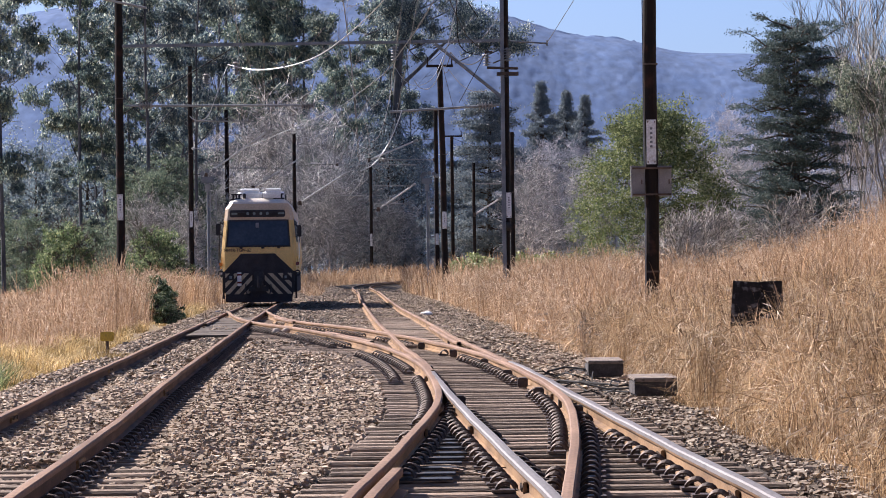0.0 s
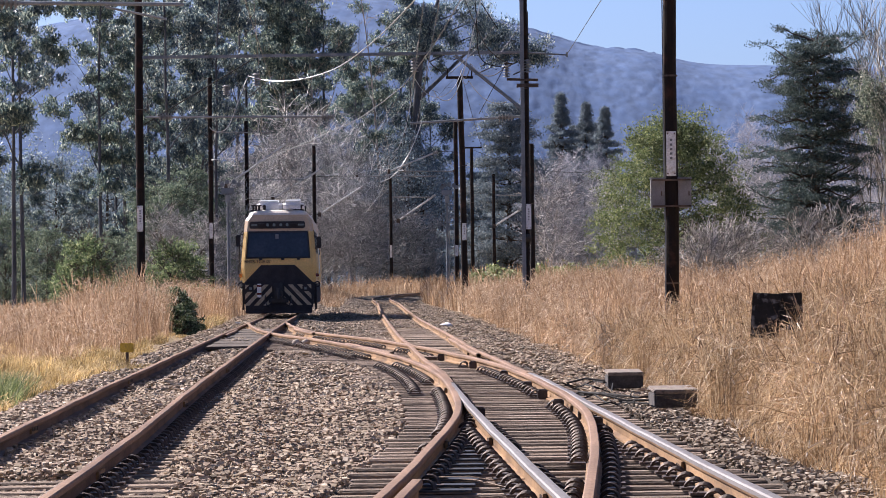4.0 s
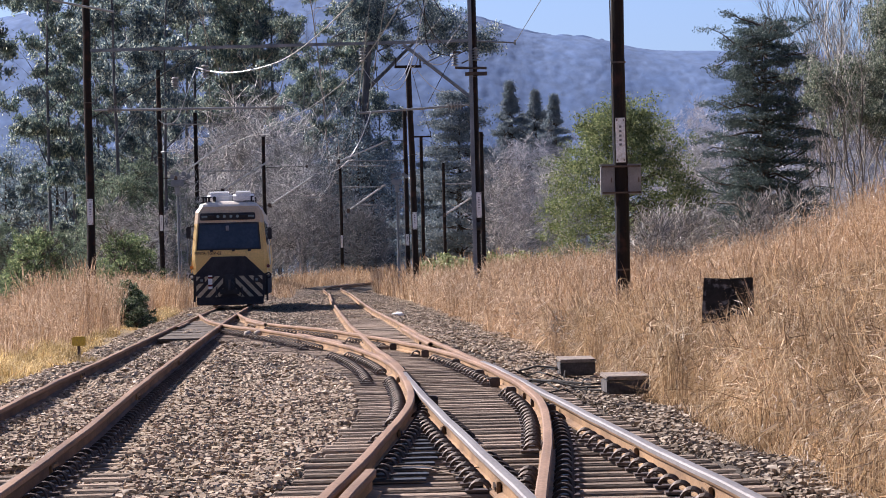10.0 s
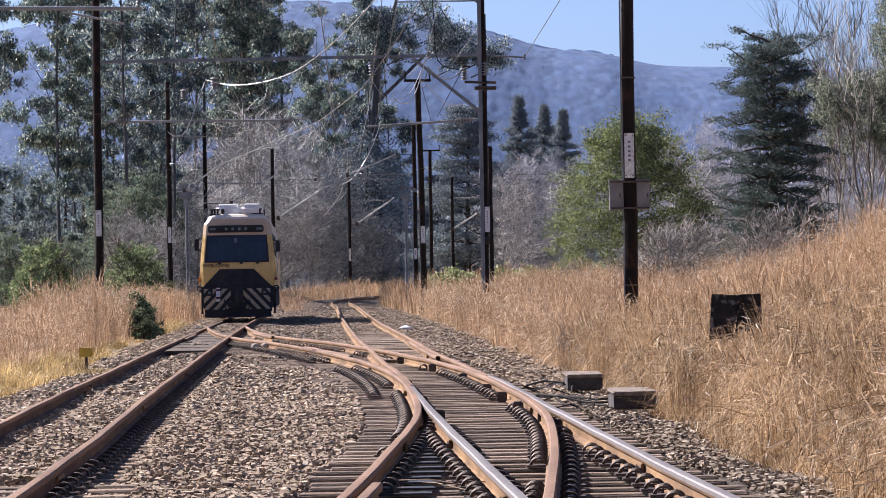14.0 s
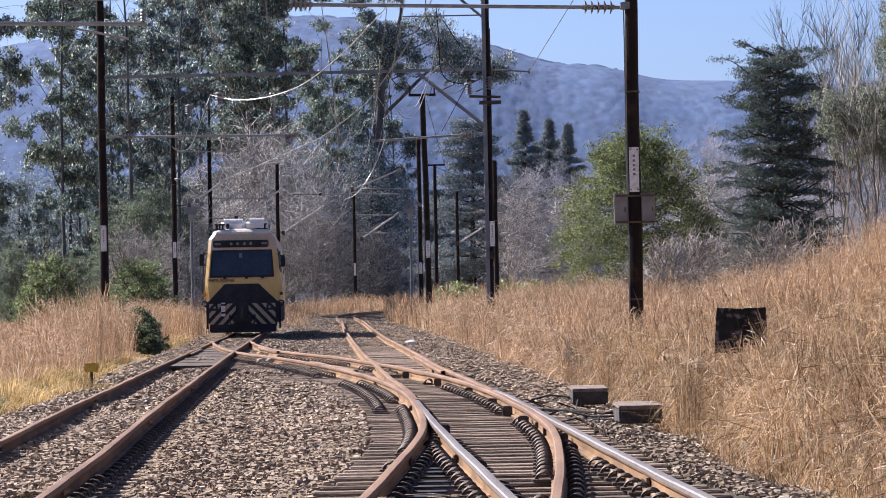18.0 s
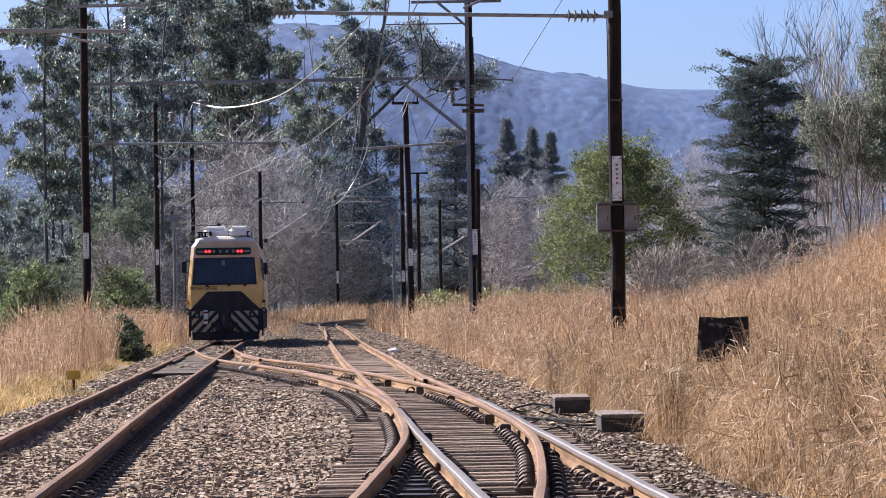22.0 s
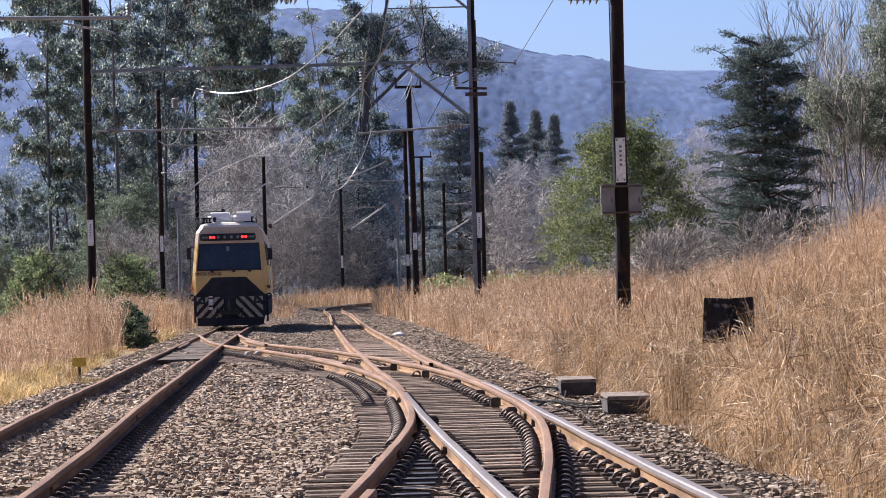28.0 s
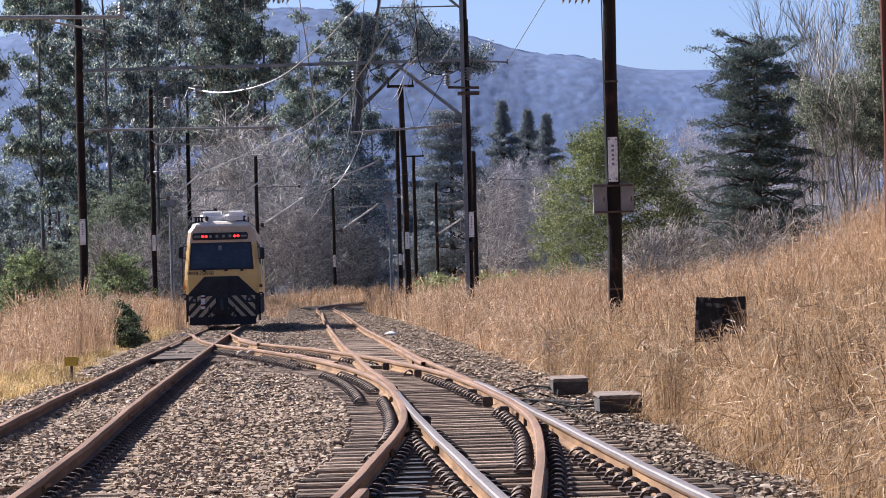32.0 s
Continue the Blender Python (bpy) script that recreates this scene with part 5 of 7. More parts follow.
near_belt = [(-106, 215, 0), (-103.5, 235, 1), (-85, 252, 1), (-82, 266, 0), (-79, 258, 2), (-68.5, 240, 0), (-63, 265, 4), (-54, 225, 1), (-47, 275, 2), (-34, 228, 3), (-31.5, 262, 0), (-18.5, 398, 3), (-11, 402, 0), (-25.5, 404, 1), (-22.5, 412, 2), (-14.5, 415, 1), (-6.5, 410, 0), (-115, 205, 1), (-118, 235, 2)]
far_belt = [(-72, 300, 2), (-40, 330, 0), (-126, 215, 4), (-75, 255, 1), (-58.5, 245, 0), (-44, 252, 1), (-38, 300, 1), (-103, 270, 4), (-96, 285, 4), (-90, 262, 4), (-110, 290, 4), (-100, 320, 4), (-84, 290, 4), (-76, 310, 4), (-72.5, 262, 1), (-65.5, 276, 2), (-60.5, 270, 0), (-50, 260, 1), (-42, 255, 3), (-37, 270, 2)]
for bearing, d, k in near_belt + far_belt:
    size = g.uniform(0.85, 1.08) * (1.16 if d > 380 else 1.0)
    if -56 < bearing < -26 and d < 380:
        d, size = d * 0.3 + 360, size * 1.7
    elif k == 4 and bearing < -74:
        size *= 0.42
    spots[k].append((at(bearing, d), d, size, g.uniform(0, 360)))
for t, s in zip(gums, spots):
    stand(t, s)

# one more gum whose long bough reaches out over the track
reach_out = [(0.33, 400.0, 26.93), (1.38, 400.0, 25.96), (1.9, 400.0, 24.78), (2.97, 400.0, 24.98), (3.17, 400.0, 23.59), (4.3, 400.0, 24.54), (4.93, 400.0, 23.57), (4.12, 400.0, 22.51), (6.14, 400.0, 22.28), (7.2, 400.0, 21.73), (7.75, 400.0, 22.79), (3.57, 400.0, 21.77), (1.56, 400.0, 23.18), (-0.68, 400.0, 23.05), (-1.46, 400.0, 24.39), (-1.98, 400.0, 26.27), (-2.79, 400.0, 24.94), (-3.61, 400.0, 23.35), (-4.11, 400.0, 26.02), (-4.93, 400.0, 24.43)]
wood = [([Vector(p) for p in [(-4.2, 400.0, 4.15), (-4.13, 400.0, 10.55), (-4.16, 400.0, 17.48), (-3.79, 400.0, 21.75), (-2.79, 400.0, 24.94), (-1.96, 400.0, 27.6), (-1.65, 400.0, 31.34)]], [0.5, 0.42, 0.36, 0.3, 0.24, 0.16, 0.08]), ([Vector(p) for p in [(-4.04, 400.0, 18.02), (-1.78, 400.0, 20.13), (0.38, 400.0, 22.24), (2.53, 400.0, 23.81), (5.2, 400.0, 23.51), (7.32, 400.0, 22.26)]], [0.2, 0.17, 0.13, 0.10, 0.07, 0.03])]
wood += [([Vector(p) - Vector((2.2, 0, 1.4)), Vector(p) - Vector((0.8, 0, 0.8)), Vector(p)], [0.07, 0.05, 0.02]) for p in reach_out]
pick = random.Random(77)
tufts = [Vector(p) + Vector((pick.gauss(0, 0.62), pick.gauss(0, 0.8), pick.gauss(0, 0.5))) for p in reach_out for _ in range(13)]
foot = Vector((wood[0][0][0].x, 400, 0))
wood = [([p - foot for p in pts], rad) for pts, rad in wood]
leaner = plant("gum_tree", "great gum tree with a heavy leafy bough reaching over the track", "tree", strand_mesh(wood, 8), BARK_GREY, leaf_mesh([p - foot for p in tufts], 90, 0.33, 0.24, 78, 0.9, 1.2, slim=0.36), GUM, "gum tree belt")
leaner.matrix_basis = pose(foot.x, 400, 0)

# bare winter trees
strands, ends = skeleton_tree(8.5, 71, 34, 0.40, 0.06, 0.9, 0.085, 8, 5, 0.0, 0.02, 0.2)
bare = plant("bare_tree", "leafless winter tree with a dense tangle of grey twigs", "tree", strand_mesh(boughs(strands), 5, 0.9), TWIG, strand_mesh(boughs(strands, False), 3, 1.15), TWIG, "bare trees")
strands, ends = skeleton_tree(14, 72, 30, 0.24, 0.10, 1.5, 0.12, 10, 8, 0.0, 0.02, 0.13)
bare_tall = plant("bare_tree", "tall leafless winter tree with upright pale branches", "tree", strand_mesh(boughs(strands), 5, 1.0), TWIG_HAZED, strand_mesh(boughs(strands, False), 3, 0.95), TWIG_HAZED, "bare trees")
thicket = [(-33, 392, 1.85, 0), (-40, 397, 1.7, 60), (-26, 400, 1.75, 130), (-46, 405, 1.65, 200), (-53, 410, 1.7, 20), (-20, 396, 1.4, 300), (-36, 415, 1.9, 80), (-60, 400, 1.5, 10), (-30, 420, 1.8, 190), (-38, 386, 1.15, 30), (-30.5, 388, 1.1, 250), (-24, 388, 1.2, 110), (-44, 388, 1.1, 330), (-34, 385, 0.95, 160), (-27, 384, 1.0, 290), (-20.5, 386, 0.95, 70), (-49, 388, 1.0, 220), (-59, 262, 0.72, 30), (-55, 254, 0.8, 150), (-51, 318, 0.98, 260), (-47, 322, 0.92, 340), (-63, 270, 0.6, 90), (-57, 276, 0.72, 10), (-52.5, 280, 0.78, 130), (-49, 315, 0.78, 210), (-67, 212, 0.55, 40), (-61.5, 218, 0.52, 150), (-72, 226, 0.55, 280), (-58.5, 226, 0.5, 330), (-11, 391, 0.85, 20), (-6.5, 392, 0.75, 140), (-15, 390, 0.8, 260)]
wood_edge = [(78, 290, 1.0, 20), (86, 300, 1.0, 80), (95, 295, 0.95, 150), (104, 290, 1.0, 240), (24, 330, 1.0, 40), (36, 335, 0.95, 100), (30, 360, 1.1, 210), (62, 260, 0.9, 0), (66, 250, 0.8, 90), (72, 260, 0.8, 70), (20, 300, 0.9, 310)]
stand(bare, [(at(bearing, d), d, s, turn) for bearing, d, s, turn in thicket + wood_edge])
stand(bare_tall, [(at(bearing, d), d, s, turn) for bearing, d, s, turn in [(22, 340, 0.72, 0), (30, 345, 0.75, 60), (37, 350, 0.72, 130), (14, 355, 0.6, 0), (99, 285, 0.9, 10), (106, 290, 0.95, 80), (111, 300, 0.9, 150), (93, 300, 0.85, 300), (86, 310, 0.8, 40), (79, 315, 0.75, 130), (66, 300, 0.8, 0), (45, 345, 0.7, 200), (18, 346, 0.72, 20), (26, 338, 0.74, 100), (33.5, 342, 0.7, 180), (41, 348, 0.74, 260), (49, 350, 0.72, 330), (56, 340, 0.74, 60), (61, 330, 0.78, 120), (12, 350, 0.66, 10), (71, 320, 0.8, 210)]])

# dark evergreens
strands, ends = skeleton_tree(11, 81, 34, 0.30, 0.08, 0.45, 0.2, 4, 2, 0.1)
dark = plant("evergreen_tree", "dense dark evergreen tree", "tree", strand_mesh(strands, 5), BARK_DARK, leaf_mesh(ends, 13, 0.33, 0.20, 31, 0.9, 0.2, slim=0.45), HAZED_LEAF, "dark evergreens")
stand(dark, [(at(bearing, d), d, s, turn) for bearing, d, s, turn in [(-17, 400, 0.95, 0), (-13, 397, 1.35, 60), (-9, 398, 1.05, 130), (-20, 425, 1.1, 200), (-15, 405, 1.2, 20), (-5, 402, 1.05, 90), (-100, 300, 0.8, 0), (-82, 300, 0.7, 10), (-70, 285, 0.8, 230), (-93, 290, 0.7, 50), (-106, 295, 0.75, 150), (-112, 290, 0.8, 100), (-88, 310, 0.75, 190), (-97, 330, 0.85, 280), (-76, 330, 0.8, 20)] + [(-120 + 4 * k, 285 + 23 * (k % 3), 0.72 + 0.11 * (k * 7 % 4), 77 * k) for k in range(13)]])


def cedar(height, radius, seed, tiers, flat_top=0.5, per=5, wild=0.0, shape=None):
    """A cedar: one straight trunk and level tiers of boughs with flat sprays of needles."""
    g = random.Random(seed)
    strands = [([Vector((0.02 * k, 0, -0.3 + (height + 0.3) * k / 8)) for k in range(9)], [0.26 * (1 - 0.9 * k / 8) for k in range(9)])]
    ends = []
    for n in range(tiers):
        s = 0.10 + 0.88 * n / (tiers - 1)
        wide = radius * (min(1.0, 0.55 + s * 1.6) if s < 0.28 else (1 - (s - 0.28) * (1 - flat_top) / 0.72)) * g.uniform(0.65, 1.1)
        if shape:
            wide = radius * float(np.interp(s, shape[0], shape[1])) * g.uniform(0.88, 1.1)
        for m in range(per):
            a = m * 6.283 / per + n * 0.9 + g.uniform(-0.4, 0.4)
            reach = wide * g.uniform(0.6 - wild * 0.4, 1.1)
            rise = g.uniform(-0.05 - wild * 0.4, 0.35 + wild * 0.6)
            way = Vector((math.cos(a), math.sin(a), 0))
            pts = [Vector((0, 0, s * height + wild * g.uniform(-0.6, 0.6))) + way * reach * q / 4 + Vector((0, 0, rise * reach * q / 4 - 0.10 * reach * (q / 4) ** 2)) for q in range(5)]
            strands.append((pts, [0.06 * (1 - 0.8 * q / 4) for q in range(5)]))
            for q in range(9):
                side = way.cross(Vector((0, 0, 1))) * g.uniform(-0.30, 0.30) * reach
                ends.append(pts[1].lerp(pts[4], g.random() ** 0.7) + side + Vector((0, 0, g.uniform(-0.05, 0.1))))
    return strands, ends


strands, ends = cedar(12.1, 3.15, 11, 24, 0.72, 8, 0.40, shape=((0.1, 0.25, 0.45, 0.6, 0.75, 0.84, 0.93, 1.0), (1.12, 1.12, 1.02, 1.12, 0.92, 1.02, 0.88, 0.62)))
cedar_tree = plant("cedar_tree", "dark cedar tree with level ragged tiers of boughs", "tree", strand_mesh(strands, 6), BARK_DARK, leaf_mesh(ends, 62, 0.19, 0.12, 17, 0.40, 0.1, slim=0.34), CEDAR, "cedars")
stand(cedar_tree, [(at(83.5, 220), 220, 1.06, 0)])
strands, ends = cedar(15.0, 5.2, 12, 32, 0.06, 6, 0.42, shape=((0.1, 0.45, 0.72, 0.9, 1.0), (1.0, 0.64, 0.32, 0.10, 0.0)))
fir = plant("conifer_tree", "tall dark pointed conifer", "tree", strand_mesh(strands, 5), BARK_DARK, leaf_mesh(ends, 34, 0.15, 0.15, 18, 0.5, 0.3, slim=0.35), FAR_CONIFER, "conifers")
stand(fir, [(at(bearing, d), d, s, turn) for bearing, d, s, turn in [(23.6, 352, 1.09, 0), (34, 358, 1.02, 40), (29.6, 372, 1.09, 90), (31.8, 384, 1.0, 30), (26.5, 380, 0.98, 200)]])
strands, ends = cedar(12, 4.6, 14, 20, 0.22, 5, 0.2)
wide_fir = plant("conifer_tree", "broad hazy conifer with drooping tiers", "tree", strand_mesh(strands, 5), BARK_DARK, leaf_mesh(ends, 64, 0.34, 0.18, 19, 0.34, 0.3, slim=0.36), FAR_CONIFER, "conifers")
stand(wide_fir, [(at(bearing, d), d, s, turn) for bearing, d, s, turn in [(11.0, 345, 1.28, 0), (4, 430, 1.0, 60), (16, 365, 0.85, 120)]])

# olive-green wattles among the gums
strands, ends = skeleton_tree(8.0, 97, 32, 0.34, 0.06, 0.8, 0.13, 5, 3, 0.05)
wattle = plant("wattle_tree", "bushy olive-green wattle tree among the gums", "tree", strand_mesh(strands, 5), BARK_DARK, clumped(random.Random(9).sample(ends, 190), 42, 0.27, 0.125, 98, 0.6, 0.3, 0.42, 3), OLIVE, "wattles")
stand(wattle, [(at(bearing, d), d, s, turn) for bearing, d, s, turn in [(-70, 268, 0.95, 0), (-64.5, 256, 1.0, 60), (-59, 272, 0.85, 130), (-75.5, 282, 0.75, 200), (-86, 270, 0.6, 20), (-55, 285, 0.75, 280), (-98, 246, 0.6, 15), (-88, 252, 0.55, 145), (-82.5, 240, 0.5, 215), (-73, 248, 0.85, 300), (-68.5, 238, 0.85, 40), (-60.5, 252, 0.85, 165), (-103, 250, 0.6, 100), (-108, 240, 0.7, 190)]])

# the round green tree
strands, ends = skeleton_tree(6.6, 91, 30, 0.36, 0.14, 0.55, 0.16, 5, 2, 0.0)
green = plant("broadleaf_tree", "rounded broadleaf tree with fresh green leaves", "tree", strand_mesh(strands, 6), BARK_DARK, clumped(dome(3.65, 3.3, 0.6, 7.85, 250, 51, 0.3), 66, 0.36, 0.105, 52, 0.6, 0.2, 0.5, 4), LIME)
stand(green, [(at(50.0, 190), 190, 1.0, 30)])

# the fan-shaped gum and the bare fan-shaped trees at the field's edge
strands, ends = fan_tree(12.5, 9, 0.22, 61, 0.055)
high = [e for e in ends if (e.z > 3.2 and e.x > 0.6) or (6.2 < e.z < 9.0 and e.x <= 0.6 and e.y > 0)]
fan_gum = plant("gum_tree", "many-stemmed gum with pale slender stems and grey-green leaves", "tree", strand_mesh(strands, 6), TWIG_PALE, clumped(random.Random(4).sample(high, min(len(high), 250)), 66, 0.26, 0.12, 62, 0.8, 1.1, 0.38, 3), PALE_GUM, "fan-shaped trees")
stand(fan_gum, [(at(106, 205), 205, 1.1, 0), (at(114.5, 208), 208, 1.12, 40)])
strands, ends = fan_tree(12.8, 6, 0.20, 63, 0.05, 8, 8)
fan_bare = plant("bare_tree", "leafless many-stemmed tree with pale upright branches", "tree", strand_mesh(boughs(strands), 5), TWIG_PALE, strand_mesh(boughs(strands, False), 3, 1.0), TWIG_PALE, "fan-shaped trees")
stand(fan_bare, [(at(97.8, 226), 226, 1.16, 40), (at(101.0, 236), 236, 1.22, 170)])

# shrubs
strands, ends = skeleton_tree(2.6, 92, 26, 0.42, 0.03, 1.0, 0.05, 5, 3, 0.0)
shrub = plant("shrub", "leafy green shrub at the edge of the trees", "shrub", strand_mesh(strands, 4), BARK_DARK, clumped(dome(0.95, 0.9, 0.25, 2.5, 42, 55, 0.3), 60, 0.14, 0.085, 56, 0.9, -0.3, 0.42, 3), SHRUB, "green shrubs")
stand(shrub, [(at(bearing, d), d, s, turn) for bearing, d, s, turn in [(-88.5, 150, 1.2, 0), (-93, 155, 0.9, 60), (-68, 158, 1.2, 120), (-64.5, 165, 1.0, 200), (-71, 162, 0.85, 10), (-79, 140, 0.7, 20), (-76.5, 138, 0.65, 80)]])
strands, ends = skeleton_tree(0.85, 93, 22, 0.5, 0.02, 0.9, 0.03, 5, 3, 0.0)
bush = plant("bush", "dark glossy low bush beside the track", "shrub", strand_mesh(strands, 4), BARK_DARK, clumped(dome(0.50, 0.46, 0.06, 0.88, 36, 57, 0.25), 42, 0.075, 0.062, 58, 0.8, -0.2, 0.5, 3), BUSH, "low bushes")
stand(bush, [(-7.36, 108, 0.9, 0), (-7.65, 110, 1.35, 70), (-7.02, 107.5, 0.6, 140), (-7.45, 112, 1.1, 200), (-8.1, 109, 1.1, 260), (-8.5, 112, 1.45, 20), (-9.1, 114, 1.5, 110)], 0.05)
strands, ends = skeleton_tree(1.5, 94, 20, 0.5, 0.02, 0.8, 0.04, 5, 2, 0.0)
pale_bush = plant("leafy_weed", "pale green broad-leaved weed beyond the grass", "shrub", strand_mesh(strands, 4), BARK_DARK, leaf_mesh(ends, 10, 0.14, 0.17, 54, 0.7, 0.0, slim=0.5), PALE_WEED, "pale green weeds")
stand(pale_bush, [(at(bearing, d), d, s, turn) for bearing, d, s, turn in [(6, 172, 0.85, 0), (9, 175, 0.95, 60), (11.5, 170, 0.8, 110), (20.5, 172, 0.95, 30), (23.5, 175, 0.9, 200)]])
strands, ends = skeleton_tree(2.6, 95, 26, 0.5, 0.05, 0.9, 0.05, 5, 3, 0.0)
dead = plant("dead_shrub", "leafless bleached shrub in the dry grass", "shrub", strand_mesh(boughs(strands, True, 0.014), 4, 1.5), TWIG_PALE, strand_mesh(boughs(strands, False, 0.014), 3, 1.2), TWIG_PALE, "dead shrubs", "stem")
stand(dead, [(at(bearing, d), d, s, turn) for bearing, d, s, turn in [(55, 112, 0.78, 25), (58.5, 115, 0.85, 95), (62, 113, 0.75, 190), (66, 118, 0.7, 260), (79, 122, 0.8, 15), (84, 126, 0.85, 140), (89, 124, 0.8, 230), (94, 128, 0.85, 300), (56, 135, 0.85, 0), (61, 138, 0.95, 60), (65, 141, 0.85, 120), (72, 145, 0.7, 30), (50, 140, 0.7, 90), (36, 150, 0.6, 140), (53, 150, 0.8, 200), (58.5, 152, 0.9, 250), (63, 155, 0.85, 20), (68.5, 150, 0.8, 310), (75, 152, 0.8, 170), (80, 156, 0.75, 60), (86, 150, 0.7, 120), (46, 152, 0.65, 40), (92, 146, 0.7, 220)] + [(1000 * (float(edge_right(d)) + 0.25) / d, d, s, 50 * d) for d, s in ((43.0, 0.16), (47.5, 0.2), (58.0, 0.24), (62.5, 0.28), (66.0, 0.22), (74.0, 0.3))]])

# woodland behind, as one mass of leaves
g2 = np.random.default_rng(3)
n = 3200
d = g2.uniform(432, 640, n)
wx = g2.uniform(-0.17, 0.17, n) * d
top = np.interp(wx / d, [-0.17, -0.09, -0.03, 0.01, 0.05, 0.09, 0.17], [8, 8, 9, 10, 9, 10, 11]) * d / 420
wz = g2.uniform(0, 1, n) ** 0.8 * top * (0.75 + 0.25 * np.sin(wx * 0.35) * np.sin(d * 0.09))
woods = part_of("woodland", leaf_mesh(np.stack([wx, d, wz], -1), 70, 1.1, 0.27, 8, 0.8, 0.2, "woodland", 0.5), HAZED_LEAF)
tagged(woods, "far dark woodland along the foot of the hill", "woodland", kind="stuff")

# the hill: a steep wooded flank, its crowns moulded into the surface
def crowns(x, y, size, seed):
    """Rounded bumps on a jittered grid: 1 at the top of a crown, 0 between crowns."""
    g = np.random.default_rng(seed)
    jitter = g.random((64, 64, 3))
    u, v = x / size, y / size
    i0, j0 = np.floor(u).astype(int), np.floor(v).astype(int)
    best = np.full(x.shape, 9.0)
    for di in (-1, 0, 1):
        for dj in (-1, 0, 1):
            q = jitter[(i0 + di) % 64, (j0 + dj) % 64]
            d2 = (i0 + di + q[..., 0] - u) ** 2 + (j0 + dj + q[..., 1] - v) ** 2
            best = np.minimum(best, d2 / (0.45 + 0.5 * q[..., 2]) ** 2)
    return np.sqrt(np.clip(1 - best, 0, 1))


hu, hv = np.meshgrid(np.concatenate([np.linspace(-0.42, -0.135, 24), np.linspace(-0.13, 0.13, 430), np.linspace(0.135, 0.42, 24)]), np.concatenate([np.linspace(0, 1, 230), np.linspace(1.03, 1.6, 12)]))
hy = 2380 + 620 * hv
hx = hu * hy
ridge_line = glide([(-1500, 150), (-600, 165), (-351, 172), (-271, 186), (-151, 199), (-31, 196), (50, 177), (88, 165.5), (132, 160), (168, 152.5), (216, 150), (368, 147), (900, 150), (1500, 140)])
hz = -5 + (ridge_line(hu * 3000) + 0.5) * np.where(hv < 1, np.sin(np.clip(hv, 0, 1) * math.pi / 2) ** 1.25, 1 - 0.12 * (hv - 1))
hz += 3.0 * rough(hx, hy, 0.011) * np.sin(np.clip(hv, 0, 1) * math.pi)
open_top = np.interp(hu, [0.044, 0.056], [1, 0.12]) * (hv > 0.72) + 1.0 * (hv <= 0.72)
hz += 2.3 + (0.42 * crowns(hx, hy * 0.34, 9.0, 5) + 0.36 * crowns(hx + 5, hy * 0.34, 5.0, 6) + 0.6 * rough(hx, hy, 0.05)) * open_top * (hv < 1.05)
hz += 1.5 * crowns(hx, hy * 0.2, 10.0, 7) * ((hv > 0.955) & (hv < 1.02) & (hu < 0.046))
nx, ny = hx.shape[1], hx.shape[0]
i = (np.arange(ny - 1)[:, None] * nx + np.arange(nx - 1)).ravel()
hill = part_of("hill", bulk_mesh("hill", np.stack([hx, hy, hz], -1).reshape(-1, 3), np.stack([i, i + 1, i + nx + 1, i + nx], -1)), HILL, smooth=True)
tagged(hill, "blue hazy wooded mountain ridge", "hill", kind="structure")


# ---- grass ----
def grass_mesh(name, x, y_, height, width, seed, lean_=0.25, plume=0.5):
    """Bent tapering stems, some of them fallen over, many with a feathery head."""
    g = np.random.default_rng(seed + 100)
    n = len(x)
    base = np.stack([x, y_, land(x, y_) - 0.03], -1)
    a = g.uniform(0, 2 * np.pi, n)
    fallen = g.random(n) < 0.22
    amount = height * lean_ * g.normal(1.0, 0.5, n) * np.where(fallen, 2.6, 1.0)
    amount = np.minimum(amount, 0.7 * height)
    tall = height * np.where(fallen, 0.62, 1.0)
    bend = np.stack([np.cos(a), np.sin(a), 0 * a], -1) * amount[:, None]
    f = g.uniform(-1.0, 1.0, n) + np.pi * (g.random(n) < 0.5)
    side = np.stack([np.cos(f), np.sin(f), g.uniform(-0.3, 0.3, n)], -1) * (width * g.uniform(0.6, 1.3, n))[:, None] * 0.5
    up = np.array([0, 0, 1.0])
    droop = np.where(fallen, 0.45, 0.12)

    def stem(q):
        return base + bend * q**2 + up * (tall * q * (1 - droop * q))[:, None]
    pts = []
    for q, wid in ((0, 1.0), (0.5, 0.8), (1.0, 0.2)):
        c = stem(q)
        pts += [c - side * wid, c + side * wid]
    has = g.random(n) < plume
    pw = np.where(has, 1.35, 0.1)[:, None]
    pts += [stem(0.78), stem(0.9) + side * pw, stem(1.08), stem(0.9) - side * pw]
    v = np.stack(pts, 1).reshape(-1, 3)
    k = np.arange(n)[:, None] * 10
    faces = np.concatenate([k + np.array([0, 1, 3, 2]), k + np.array([2, 3, 5, 4]), k + np.array([6, 7, 8, 9])])
    return bulk_mesh(name, v, faces)


def field(n, y0, y1, x_of, seed, power=1.0):
    g = np.random.default_rng(seed)
    y_ = y0 + (y1 - y0) * g.random(n) ** power
    x = x_of(y_, g.random(n), g)
    keep = np.abs(x) < 0.16 * np.maximum(y_, 40) + 1.0
    return x[keep], y_[keep], g


